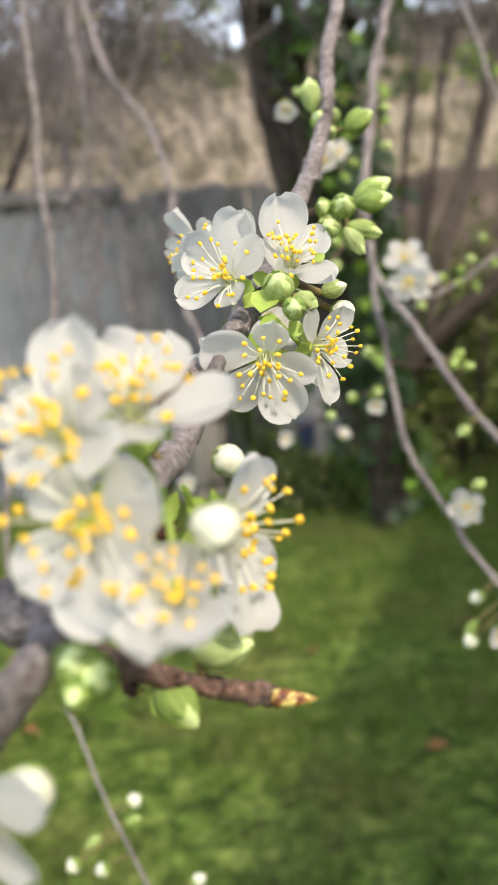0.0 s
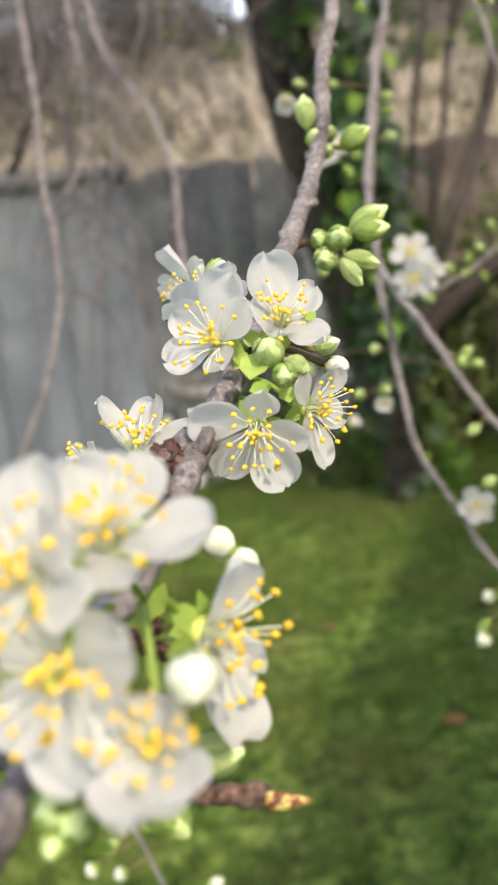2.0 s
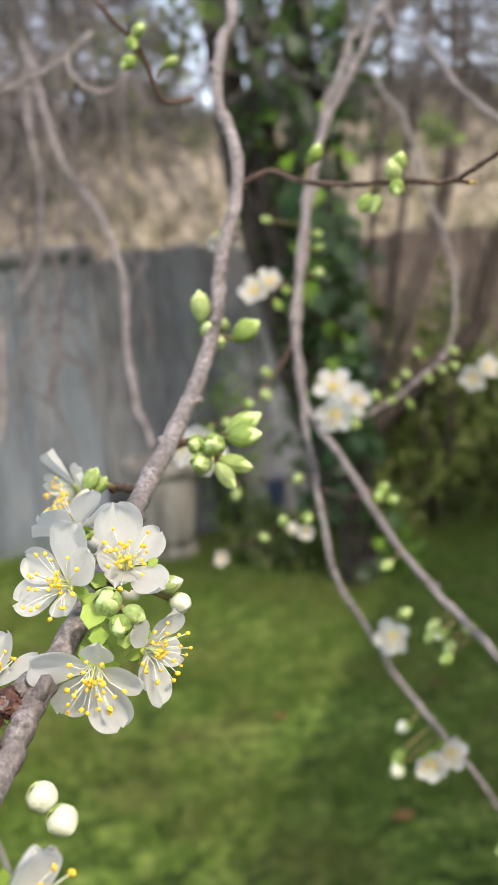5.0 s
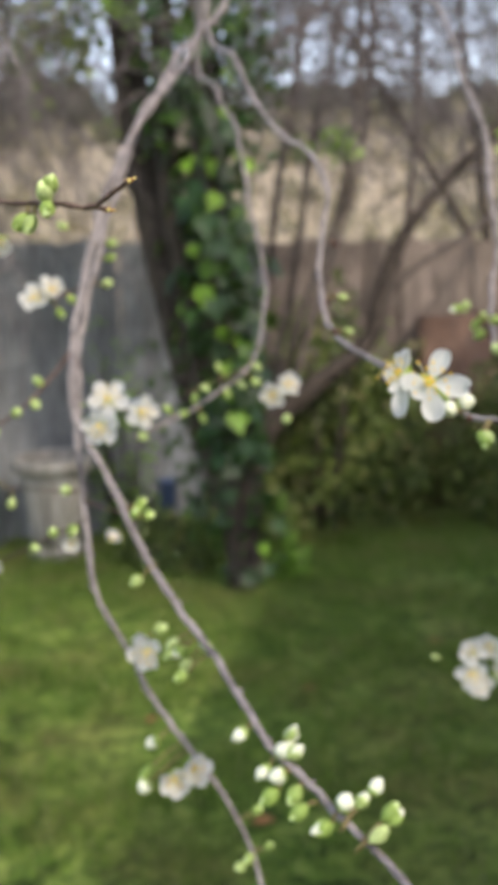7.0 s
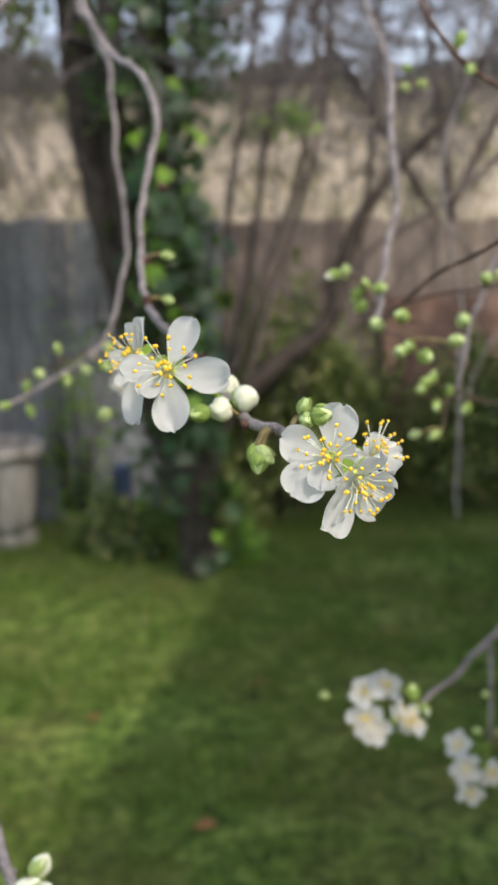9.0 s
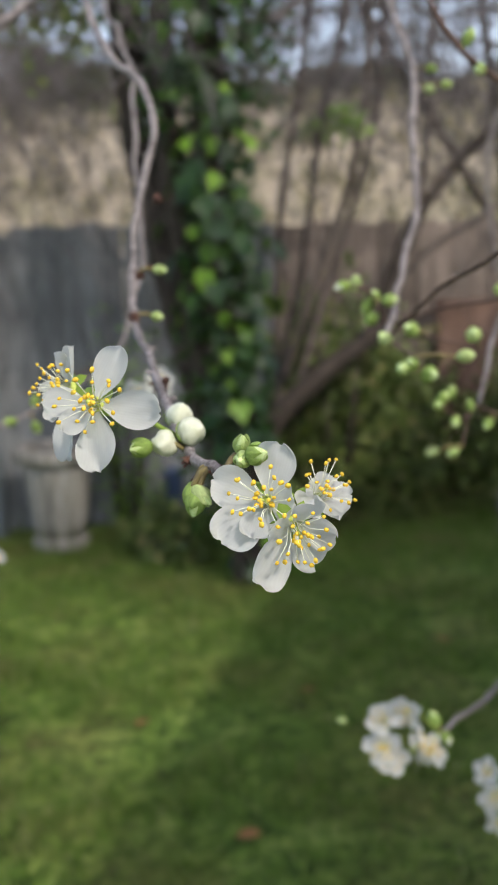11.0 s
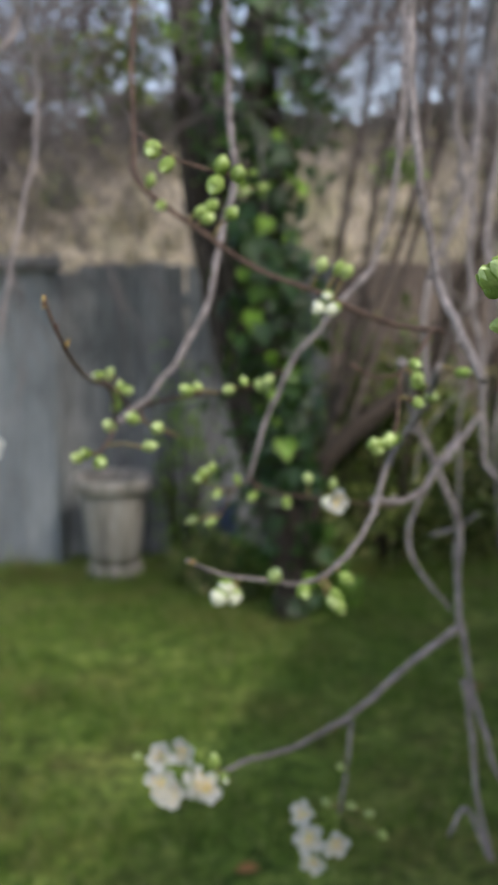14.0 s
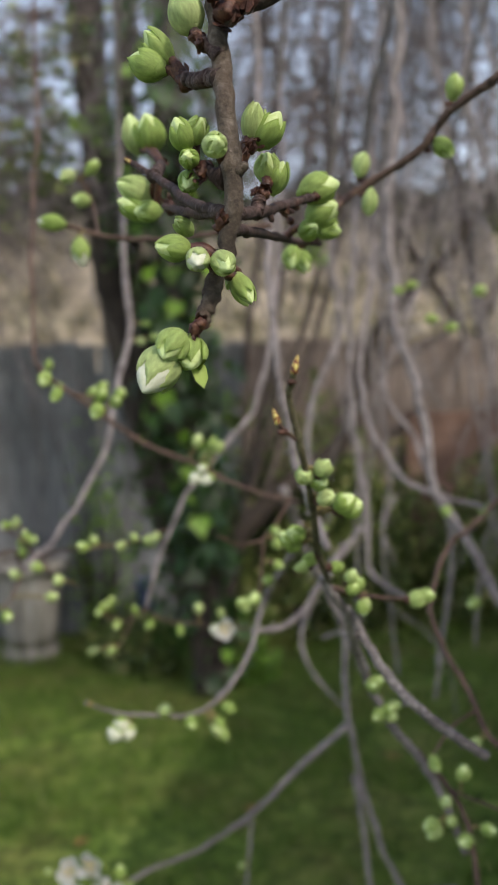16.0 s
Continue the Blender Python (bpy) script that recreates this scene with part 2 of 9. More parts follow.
def stone_build(nt, b):
    streak = noise_tex(nt, coords(nt, "Object", (1, 1, 0.12)), 14, 5, 0.65)
    grit = noise_tex(nt, coords(nt), 55, 5, 0.7)
    c = ramp(nt, streak, [(0.32, (0.10, 0.09, 0.078)), (0.50, (0.26, 0.245, 0.22)), (0.68, (0.44, 0.425, 0.39))])
    c = mixed(nt, 0.5, c, ramp(nt, grit, [(0.3, (0.55, 0.53, 0.5)), (0.7, (1.1, 1.1, 1.1))]), "MULTIPLY")
    nt.links.new(c, b.inputs["Base Color"])
    bumped(nt, b, grit, 0.7, 0.008)


M_STONE = material("pale_concrete", stone_build, 0.85, 0.2)
M_RUST = material("rusty_sheet", plain([(0.3, (0.062, 0.037, 0.026)), (0.5, (0.105, 0.064, 0.046)), (0.75, (0.155, 0.105, 0.08))], 7, 0.5, 0.004), 0.8, 0.2)
M_BLUE = material("blue_plastic", plain([(0.3, (0.035, 0.055, 0.10)), (0.7, (0.05, 0.075, 0.14))], 12, 0.1), 0.45, 0.4)
M_RENDER = material("plain_wall_finish", plain([(0.3, (0.5, 0.48, 0.43)), (0.7, (0.6, 0.58, 0.53))], 6, 0.3, 0.004), 0.85, 0.2)
M_DRYGRASS = leafy("dry_grass", [(0.0, (0.18, 0.145, 0.09)), (0.5, (0.38, 0.325, 0.24)), (1.0, (0.50, 0.44, 0.34))], 0.8, 0.3)
M_DRYLEAF = leafy("dry_leaf", [(0.0, (0.20, 0.08, 0.03)), (0.6, (0.30, 0.14, 0.05)), (1.0, (0.42, 0.24, 0.16))], 0.7, 0.2)


# ---- mesh tools ----
def part(name, bm, mat, parent=None, label="", smooth=True):
    me = bpy.data.meshes.new(name)
    if isinstance(bm, tuple):
        me.from_pydata(*bm)
    else:
        bm.to_mesh(me)
        bm.free()
    for m in mat if isinstance(mat, list) else [mat]:
        me.materials.append(m)
    if smooth:
        me.polygons.foreach_set("use_smooth", [True] * len(me.polygons))
    me.update()
    ob = new(name, me)
    ob.parent = parent
    return tagged(ob, label)


def shared(name, me, m, parent):
    """One more object on a mesh that others use too."""
    ob = new(name, me)
    ob.parent = parent
    ob.matrix_basis = m
    return ob


def spline(pts, n):
    """Catmull-Rom through points of any size, n steps a span."""
    p = np.array(pts, float)
    p = np.vstack([2 * p[0] - p[1], p, 2 * p[-1] - p[-2]])
    out = []
    for i in range(1, len(p) - 2):
        a, b, c, d = p[i - 1:i + 3]
        for k in range(n):
            t = k / n
            out.append(0.5 * (2 * b + (c - a) * t + (2 * a - 5 * b + 4 * c - d) * t * t + (3 * b - a - 3 * c + d) * t ** 3))
    out.append(p[-2])
    return np.array(out)


def tube_data(pts, radii, sides=8, bumps=0.0, rng=None, base=0):
    """Verts and faces of a tube along the points, closed at both ends."""
    pts = np.asarray(pts, float)
    tang = np.gradient(pts, axis=0)
    tang /= np.linalg.norm(tang, axis=1)[:, None] + 1e-12
    up = np.array((0.31, 0.2, 0.93))
    verts, faces = [], []
    u = np.cross(tang[0], up)
    u /= np.linalg.norm(u) + 1e-12
    for i, (p, t) in enumerate(zip(pts, tang)):
        u = u - np.dot(u, t) * t
        u /= np.linalg.norm(u) + 1e-12
        w = np.cross(t, u)
        for k in range(sides):
            a = 2 * math.pi * k / sides
            r = radii[i] * (1 + (bumps * (rng.random() - 0.5) if rng else 0))
            verts.append(p + r * (math.cos(a) * u + math.sin(a) * w))
        if i:
            o = base + (i - 1) * sides
            for k in range(sides):
                faces.append((o + k, o + (k + 1) % sides, o + sides + (k + 1) % sides, o + sides + k))
    n = len(pts)
    faces.append(tuple(base + k for k in reversed(range(sides))))
    faces.append(tuple(base + (n - 1) * sides + k for k in range(sides)))
    return verts, faces


def tubes(specs, sides=5):
    """Many tubes in one mesh: specs of (points, radii)."""
    verts, faces = [], []
    for pts, rad in specs:
        v, f = tube_data(pts, rad, sides, base=len(verts))
        verts += v
        faces += f
    return [tuple(v) for v in verts], [], faces


def facing(normal, roll=0.0):
    """A turn whose z points along normal."""
    q = Vector(normal).normalized().to_track_quat("Z", "Y")
    return q.to_matrix().to_4x4() @ Matrix.Rotation(roll, 4, "Z")


def lathe(profile, sides=32):
    verts, faces = [], []
    for i, (r, z) in enumerate(profile):
        for k in range(sides):
            a = 2 * math.pi * k / sides
            verts.append((r * math.cos(a), r * math.sin(a), z))
        if i:
            o = (i - 1) * sides
            for k in range(sides):
                faces.append((o + k, o + (k + 1) % sides, o + sides + (k + 1) % sides, o + sides + k))
    faces.append(tuple(reversed(range(sides))))
    faces.append(tuple((len(profile) - 1) * sides + k for k in range(sides)))
    return verts, [], faces


def box(size, bevel=0.004):
    bm = bmesh.new()
    bmesh.ops.create_cube(bm, size=1.0)
    bmesh.ops.scale(bm, vec=size, verts=bm.verts)
    if bevel:
        bmesh.ops.bevel(bm, geom=bm.edges[:], offset=bevel, segments=1, affect="EDGES")
    return bm


def empty(name, place, label, category, group="", kind=""):
    ob = new(name)
    ob.location = place
    ob.empty_display_size = 0.1
    return tagged(ob, label, category, group, kind)


# ---- the ground ----
def ground_height(x, y):
    """Flat lawn, then a bank of dry grass that climbs behind the fences and falls away past its crest."""
    if y < 6.6:
        return 0.0
    rise = min(1.0, (y - 6.6) / 7.4)
    h = 3.66 * rise * rise * (3 - 2 * rise)
    h += 0.055 * max(0.0, min(x, 9.0) + 1.5) * rise
    if y > 15.0:
        h -= 2.2 * min(1.0, (y - 15.0) / 25.0)
    return h + 0.10 * rise * noise.noise(Vector((x * 0.7, y * 0.7, 3.0)))


def make_ground():
    xs = [-3000, -600, -120, -40, -20] + [-12 + 0.4 * i for i in range(71)] + [22, 40, 120, 600, 3000]
    ys = [-3000, -600, -120, -40, -15, -6, -2] + [0.5 * i for i in range(1, 14)] + [6.6 + 0.35 * i for i in range(1, 26)] + [17, 20, 26, 40, 120, 600, 3000]
    verts = [(x, y, ground_height(x, y)) for y in ys for x in xs]
    n = len(xs)
    faces = [(j * n + i, j * n + i + 1, (j + 1) * n + i + 1, (j + 1) * n + i) for j in range(len(ys) - 1) for i in range(n - 1)]
    ob = part("ground", (verts, [], faces), [M_LAWN, M_BANK])
    k = 0
    for j in range(len(ys) - 1):
        for i in range(n - 1):
            ob.data.polygons[k].material_index = 1 if ys[j] >= 6.6 else 0
            k += 1
    return tagged(ob, "patchy green lawn with a pale dry grass bank behind", "ground", kind="structure")


make_ground()


def grass_blades(count, xr, yr, rng, tall):
    verts, faces = [], []
    for _ in range(count):
        x, y = rng.uniform(*xr), yr[0] + (yr[1] - yr[0]) * rng.random() ** 0.8
        if noise.noise(Vector((x * 2.2, y * 2.2, 0))) + 0.6 < rng.random() * 0.9:
            continue
        tuft = 0.35 + 1.5 * max(0.0, 0.5 + noise.noise(Vector((x * 5.0, y * 5.0, 7.0)))) * max(0.2, 0.75 + noise.noise(Vector((x * 14.0, y * 14.0, 3.0))))
        h, a = tall * tuft * rng.uniform(0.5, 1.3), rng.uniform(0, 6.283)
        wx, wy = 0.0022 * math.cos(a), 0.0022 * math.sin(a)
        lx, ly = h * rng.uniform(-0.5, 0.5), h * rng.uniform(-0.5, 0.5)
        o = len(verts)
        verts += [(x - wx, y - wy, -0.002), (x + wx, y + wy, -0.002), (x + wx * 0.7 + lx * 0.35, y + wy * 0.7 + ly * 0.35, h * 0.6),
                  (x - wx * 0.7 + lx * 0.35, y - wy * 0.7 + ly * 0.35, h * 0.6), (x + lx, y + ly, h)]
        faces += [(o, o + 1, o + 2, o + 3), (o + 3, o + 2, o + 4)]
    return verts, [], faces


rng = random.Random(5)
grass = part("grass", grass_blades(170000, (-2.2, 3.4), (1.6, 5.35), rng, 0.035), M_BLADE)
tagged(grass, "short green lawn grass with some dry blades", "grass", kind="stuff")
tufts = part("tall_grass", grass_blades(5000, (-2.2, 3.4), (5.0, 5.42), rng, 0.10), M_BLADE)
tagged(tufts, "longer unmown grass along the foot of the fence", "grass", kind="stuff")


def leaf_cards(specs):
    """Many small folded leaves in one mesh: specs of (place, turn matrix, length, width)."""
    verts, faces = [], []
    shape = [(-0.0, 0, 0), (0.5, 0.35, 0.06), (0.42, 0.72, 0.05), (0, 1.0, -0.04), (-0.42, 0.72, 0.05), (-0.5, 0.35, 0.06), (0, 0.5, -0.02)]
    for p, m, ln, wd in specs:
        o = len(verts)
        for x, y, z in shape:
            verts.append(tuple(p + m @ Vector((x * wd, y * ln, z * ln))))
        faces += [(o, o + 1, o + 6), (o + 1, o + 2, o + 6), (o + 2, o + 3, o + 6), (o + 3, o + 4, o + 6), (o + 4, o + 5, o + 6), (o + 5, o, o + 6)]
    return verts, [], faces


def any_turn(rng):
    return Euler((rng.uniform(0, 6.283), rng.uniform(0, 6.283), rng.uniform(0, 6.283))).to_matrix()


# ---- fences ----
def sheet_mesh(w, h):
    """A fence sheet with a shallow fold down each edge and along the middle."""
    prof = [(0, 0), (0.02, 0.018), (0.05, 0.018), (0.07, 0.0), (w * 0.5 - 0.03, 0.0), (w * 0.5, 0.012), (w * 0.5 + 0.03, 0.0), (w - 0.03, 0.0), (w, 0.01)]
    verts, faces = [], []
    for z in (0.0, h * 0.5, h):
        for x, y in prof:
            verts.append((x, -y, z))
    for z in (0.0, h * 0.5, h):
        for x, y in prof:
            verts.append((x, -y + 0.006, z))
    n = len(prof)
    for layer in (0, 3 * n):
        for j in range(2):
            for i in range(n - 1):
                f = (layer + j * n + i, layer + j * n + i + 1, layer + (j + 1) * n + i + 1, layer + (j + 1) * n + i)
                faces.append(f if layer == 0 else f[::-1])
    for j in range(2):
        for i in (0, n - 1):
            a, b = j * n + i, (j + 1) * n + i
            faces.append((a, b, b + 3 * n, a + 3 * n))
    for i in range(n - 1):
        a, b = 2 * n + i, 2 * n + i + 1
        faces.append((a, b, b + 3 * n, a + 3 * n))
    return verts, [], faces


sheet_fence = empty("sheet_fence", (-0.42, 5.46, 0), "blue-grey painted sheet fence with a rounded top rail", "fence", kind="structure")
me = None
for i in range(9):
    x = -0.42 * (i + 1)
    if me is None:
        ob = part("panel", sheet_mesh(0.42, 1.72), M_SHEET, sheet_fence, smooth=False)
        me = ob.data
    else:
        ob = shared("panel", me, Matrix(), sheet_fence)
    ob.matrix_basis = Matrix.Translation((x, 0.004 * (i % 2), 0.01))
rail = part("top_rail", box((4.02, 0.09, 0.085), 0.02), M_PALING, sheet_fence, "weathered dark grey rounded top rail")
rail.matrix_basis = Matrix.Translation((-1.94, -0.012, 1.748)) @ Matrix.Rotation(-0.006, 4, "Y")
for x in (-3.4, -1.7, 0.0):
    p = part("post", box((0.07, 0.07, 1.72)), M_SHEET, sheet_fence)
    p.location = (x, 0.06, 0.86)


def paling_fence(name, x0, x1, y, top, mat, label, seed):
    rg = random.Random(seed)
    f = empty(name, ((x0 + x1) / 2, y, 0), label, "fence", kind="structure")
    mid = (x0 + x1) / 2
    wide = 0.125
    meshes = []
    for k in range(5):
        h = top + rg.uniform(-0.05, 0.03)
        bm = box((wide + 0.004 + rg.uniform(-0.004, 0.004), 0.016, h), 0.003)
        for v in bm.verts:
            if v.co.z > 0:
                v.co.z += 0.02 * (rg.random() - 0.5)
            v.co.y += 0.010 * math.sin(v.co.x * 30 + k)
        o = part("paling", bm, mat, f, smooth=False)
        meshes.append((o.data, h))
        o.matrix_basis = Matrix.Translation((x0 - mid + wide * (k + 0.5), 0.012 * (k % 2), h / 2 + 0.01))
    k = 5
    while x0 + wide * (k + 1) < x1:
        m, h = meshes[rg.randrange(5)]
        shared("paling", m, Matrix.Translation((x0 - mid + wide * (k + 0.5), 0.012 * (k % 2) + rg.uniform(-0.003, 0.003), h / 2 + 0.01)) @ Matrix.Rotation(rg.uniform(-0.012, 0.012), 4, "Y"), f)
        k += 1
    for z in (0.35, 1.0, 1.55):
        r = part("rail", box((x1 - x0, 0.045, 0.075)), mat, f)
        r.location = (0, 0.052, z)
    n = 0
    while x0 + 2.2 * n < x1:
        p = part("post", box((0.1, 0.1, top - 0.06)), mat, f)
        p.location = (x0 - mid + 2.2 * n + 0.06, 0.11, (top - 0.06) / 2)
        n += 1
    return f


paling_fence("paling_fence", -0.40, 1.25, 5.62, 1.74, M_PALING, "old weathered grey timber paling fence with uneven boards", 3)
paling_fence("brown_paling_fence", 1.26, 6.2, 6.05, 1.78, M_BROWNPALING, "dark brown timber paling fence in the shade", 4)

rust = empty("rusty_sheet", (3.45, 5.86, 0), "rust-brown metal sheet leaning on the brown fence", "metal sheet")
verts, faces = [], []
for j in range(2):
    for i in range(41):
        verts.append((-1.1 + 2.2 * i / 40, -0.10 + 0.22 * j + 0.012 * math.sin(i * 1.2), 0.01 + 1.26 * j))
for i in range(40):
    faces.append((i, i + 1, i + 42, i + 41))
o = part("sheet", (verts, [], faces), M_RUST, rust)
o.modifiers.new("thick", "SOLIDIFY").thickness = 0.004

# ---- pot and bucket ----
pot = empty("stone_planter", (-0.07, 5.22, 0), "weathered pale concrete planter urn with a rolled rim", "planter")
part("foot", lathe([(0.0, 0.0), (0.15, 0.0), (0.158, 0.025), (0.158, 0.06), (0.14, 0.078), (0.0, 0.078)]), M_STONE, pot)
part("body", lathe([(0.0, 0.076), (0.138, 0.076), (0.15, 0.16), (0.168, 0.30), (0.18, 0.42), (0.186, 0.485), (0.17, 0.487), (0.0, 0.47)]), M_STONE, pot)
part("rim", lathe([(0.182, 0.482), (0.215, 0.49), (0.235, 0.51), (0.238, 0.55), (0.23, 0.572), (0.21, 0.58), (0.185, 0.575), (0.172, 0.55), (0.170, 0.484)]), M_STONE, pot)
part("soil", lathe([(0.0, 0.47), (0.169, 0.47), (0.169, 0.53), (0.0, 0.54)]), M_TRUNK, pot)
bucket = part("blue_bucket", lathe([(0.0, 0.0), (0.04, 0.0), (0.044, 0.01), (0.055, 0.34), (0.06, 0.345), (0.06, 0.365), (0.052, 0.365), (0.04, 0.02), (0.0, 0.02)]), M_BLUE)
bucket.location = (0.58, 5.42, 0)
tagged(bucket, "small blue plastic bucket standing by the fence", "bucket")


# ---- trees of the background ----
def limb(name, pts, r0, r1, mat, parent, label="", sides=12, seed=1, steps=8, bumps=0.25):
    rg = random.Random(seed)
    s = spline(pts, steps)
    rad = np.linspace(r0, r1, len(s))
    v, f = tube_data(s - np.array(parent.location), rad, sides, bumps, rg)
    return part(name, ([tuple(p) for p in v], [], f), mat, parent, label)


def hanging_twigs(rng, origins, count, length, r, droop=1.0, spread=0.5):
    """Fine bare twigs that arch out from points of the limbs and hang down, with side twigs."""
    specs = []
    for _ in range(count):
        p = np.array(origins[rng.randrange(len(origins))], float)
        a = rng.uniform(0, 6.283)
        ln = length * rng.uniform(0.5, 1.3)
        v = np.array((spread * math.cos(a), spread * math.sin(a), rng.uniform(0.0, 0.6)))
        pts = [p]
        k = 9
        for i in range(k):
            v = v + np.array((rng.uniform(-0.16, 0.16), rng.uniform(-0.16, 0.16), -0.22 * droop + rng.uniform(-0.08, 0.08)))
            v = v / max(np.linalg.norm(v), 1e-6)
            p = p + v * ln / k
            pts.append(p)
            if i > 1 and rng.random() < 0.55:
                q, s = p.copy(), v + np.array([rng.uniform(-0.9, 0.9) for _ in range(3)])
                side = [q]
                for _ in range(3):
                    s = s / np.linalg.norm(s) + np.array((0, 0, -0.15 * droop))
                    q = q + s * ln * 0.07 * rng.uniform(0.6, 1.4)
                    side.append(q)
                specs.append((side, [r * 0.5, r * 0.45, r * 0.35, r * 0.25]))
        specs.append((pts, list(np.linspace(r, r * 0.3, len(pts)))))
    return specs


def ivy_leaf_mesh():
    """A five-lobed ivy leaf, folded a little along its middle."""
    out = [(0, 0), (0.22, -0.10), (0.44, 0.02), (0.36, 0.24), (0.58, 0.42), (0.30, 0.52), (0.18, 0.78), (0, 1.0)]
    pts = out + [(-x, y) for x, y in reversed(out[1:-1])]
    verts = [(x, y, 0.22 * abs(x) - 0.12 * y * y) for x, y in pts] + [(0, 0.38, -0.02)]
    n = len(pts)
    return verts, [], [(i, (i + 1) % n, n) for i in range(n)]


rng = random.Random(11)
ivy_tree = empty("ivy_clad_tree", (0.86, 4.44, 0), "twin-trunked tree thickly clad in dark green ivy", "tree")
trunk_pts = [(0.88, 4.44, -0.02), (0.86, 4.44, 0.25), (0.83, 4.43, 0.7), (0.78, 4.42, 1.2), (0.75, 4.42, 1.7), (0.73, 4.44, 2.3), (0.74, 4.46, 3.0), (0.80, 4.5, 3.9)]
limb("trunk", trunk_pts, 0.095, 0.075, M_TRUNK, ivy_tree, "reddish-brown bark half hidden by ivy", seed=2)
dark_pts = [(0.85, 4.45, 0.28), (0.77, 4.50, 0.50), (0.66, 4.57, 0.92), (0.56, 4.62, 1.4), (0.455, 4.69, 2.0), (0.40, 4.76, 2.7), (0.36, 4.82, 3.6), (0.33, 4.9, 4.4)]
limb("second_trunk", dark_pts, 0.07, 0.095, M_TRUNK, ivy_tree, "dark bare leaning second trunk", seed=3)
limb("thin_stem", [(0.72, 4.5, 0.9), (0.62, 4.48, 1.5), (0.55, 4.5, 2.1), (0.55, 4.55, 3.0), (0.6, 4.6, 3.8)], 0.075, 0.045, M_TRUNK, ivy_tree, seed=4)
limb("bough", [(0.42, 4.70, 2.1), (0.62, 4.55, 2.28), (0.85, 4.5, 2.50), (1.1, 4.5, 2.62), (1.5, 4.6, 2.95)], 0.028, 0.015, M_TWIG, ivy_tree, "pale bare bough", seed=5)
line = spline(trunk_pts, 12)
leaf_me = None
for k in range(295):
    c = line[rng.randrange(6, len(line) - 6)]
    a = rng.uniform(0, 6.283)
    keep = 0.95 if c[2] > 0.65 else 0.15
    if rng.random() > keep:
        c = line[rng.randrange(30, len(line) - 12)]
    fat = 0.10 + 0.12 * rng.random() + 0.05 * math.sin(c[2] * 5)
    if c[2] > 2.0:
        fat += 0.08 * rng.random()
    a = -math.pi / 2 + rng.gauss(0, 1.1)
    p = Vector(c) + Vector((math.cos(a) * fat, math.sin(a) * fat, rng.uniform(-0.06, 0.06))) - ivy_tree.location
    m = Matrix.Translation(p) @ facing((math.cos(a) + rng.gauss(0, 0.35), math.sin(a) + rng.gauss(0, 0.35), 0.5 + rng.gauss(0, 0.3)), math.pi + rng.gauss(0, 0.5)) @ Matrix.Scale(rng.uniform(0.06, 0.115), 4)
    if leaf_me is None:
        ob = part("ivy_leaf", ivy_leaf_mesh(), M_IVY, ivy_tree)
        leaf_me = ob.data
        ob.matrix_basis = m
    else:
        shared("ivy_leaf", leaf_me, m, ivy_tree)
dense = []
for k in range(2500):
    c = line[rng.randrange(2, len(line))]
    a = rng.uniform(0, 6.283)
    fat = 0.08 + 0.10 * rng.random() + (0.2 * rng.random() if c[2] > 2.1 else 0)
    if c[2] < 0.65 and rng.random() < 0.9:
        continue
    dense.append((Vector(c) + Vector((math.cos(a) * fat, math.sin(a) * fat, rng.uniform(-0.1, 0.1))) - ivy_tree.location, any_turn(rng), rng.uniform(0.035, 0.07), rng.uniform(0.03, 0.055)))
low = spline(dark_pts, 12)
for k in range(260):
    c = low[rng.randrange(0, 34)]
    a, fat = rng.uniform(0, 6.283), 0.10 + 0.12 * rng.random()
    dense.append((Vector(c) + Vector((math.cos(a) * fat, math.sin(a) * fat, rng.uniform(-0.1, 0.1))) - ivy_tree.location, any_turn(rng), rng.uniform(0.035, 0.07), rng.uniform(0.03, 0.055)))
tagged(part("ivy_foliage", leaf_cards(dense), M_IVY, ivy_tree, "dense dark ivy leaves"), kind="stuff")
twigs = hanging_twigs(rng, [tuple(p) for p in spline(dark_pts, 6)[-16:]] + [tuple(p) for p in line[-24:]], 150, 1.5, 0.005, 0.8, 0.9)
tagged(part("twig_mass", tubes([(np.array(p) - np.array(ivy_tree.location), r) for p, r in twigs]), M_TWIG, ivy_tree, "bare grey twigs"), kind="stuff")


def bare_tree(place, stems, label, seed, twig_count, twig_len, thick=0.05, mat=M_TRUNK, droop=1.0, twig_r=0.005):
    rg = random.Random(seed)
    t = empty("bare_tree", place, label, "tree")
    heads = []
    for i, s in enumerate(stems):
        limb("trunk" if i == 0 else "bough", s, thick * (1 if i == 0 else 0.62 if thick < 0.065 else 0.26), thick * 0.3, M_TRUNK if i == 0 else mat, t, seed=seed + i)
        heads += [tuple(p) for p in spline(s, 6)[8:] if p[2] > 2.3]
    tw = hanging_twigs(rg, heads, twig_count, twig_len, twig_r, droop, 0.9)
    tagged(part("twig_mass", tubes([(np.array(p) - np.array(place), r) for p, r in tw], 4), M_TWIG, t, "fine bare hanging grey twigs"), kind="stuff")
    return t


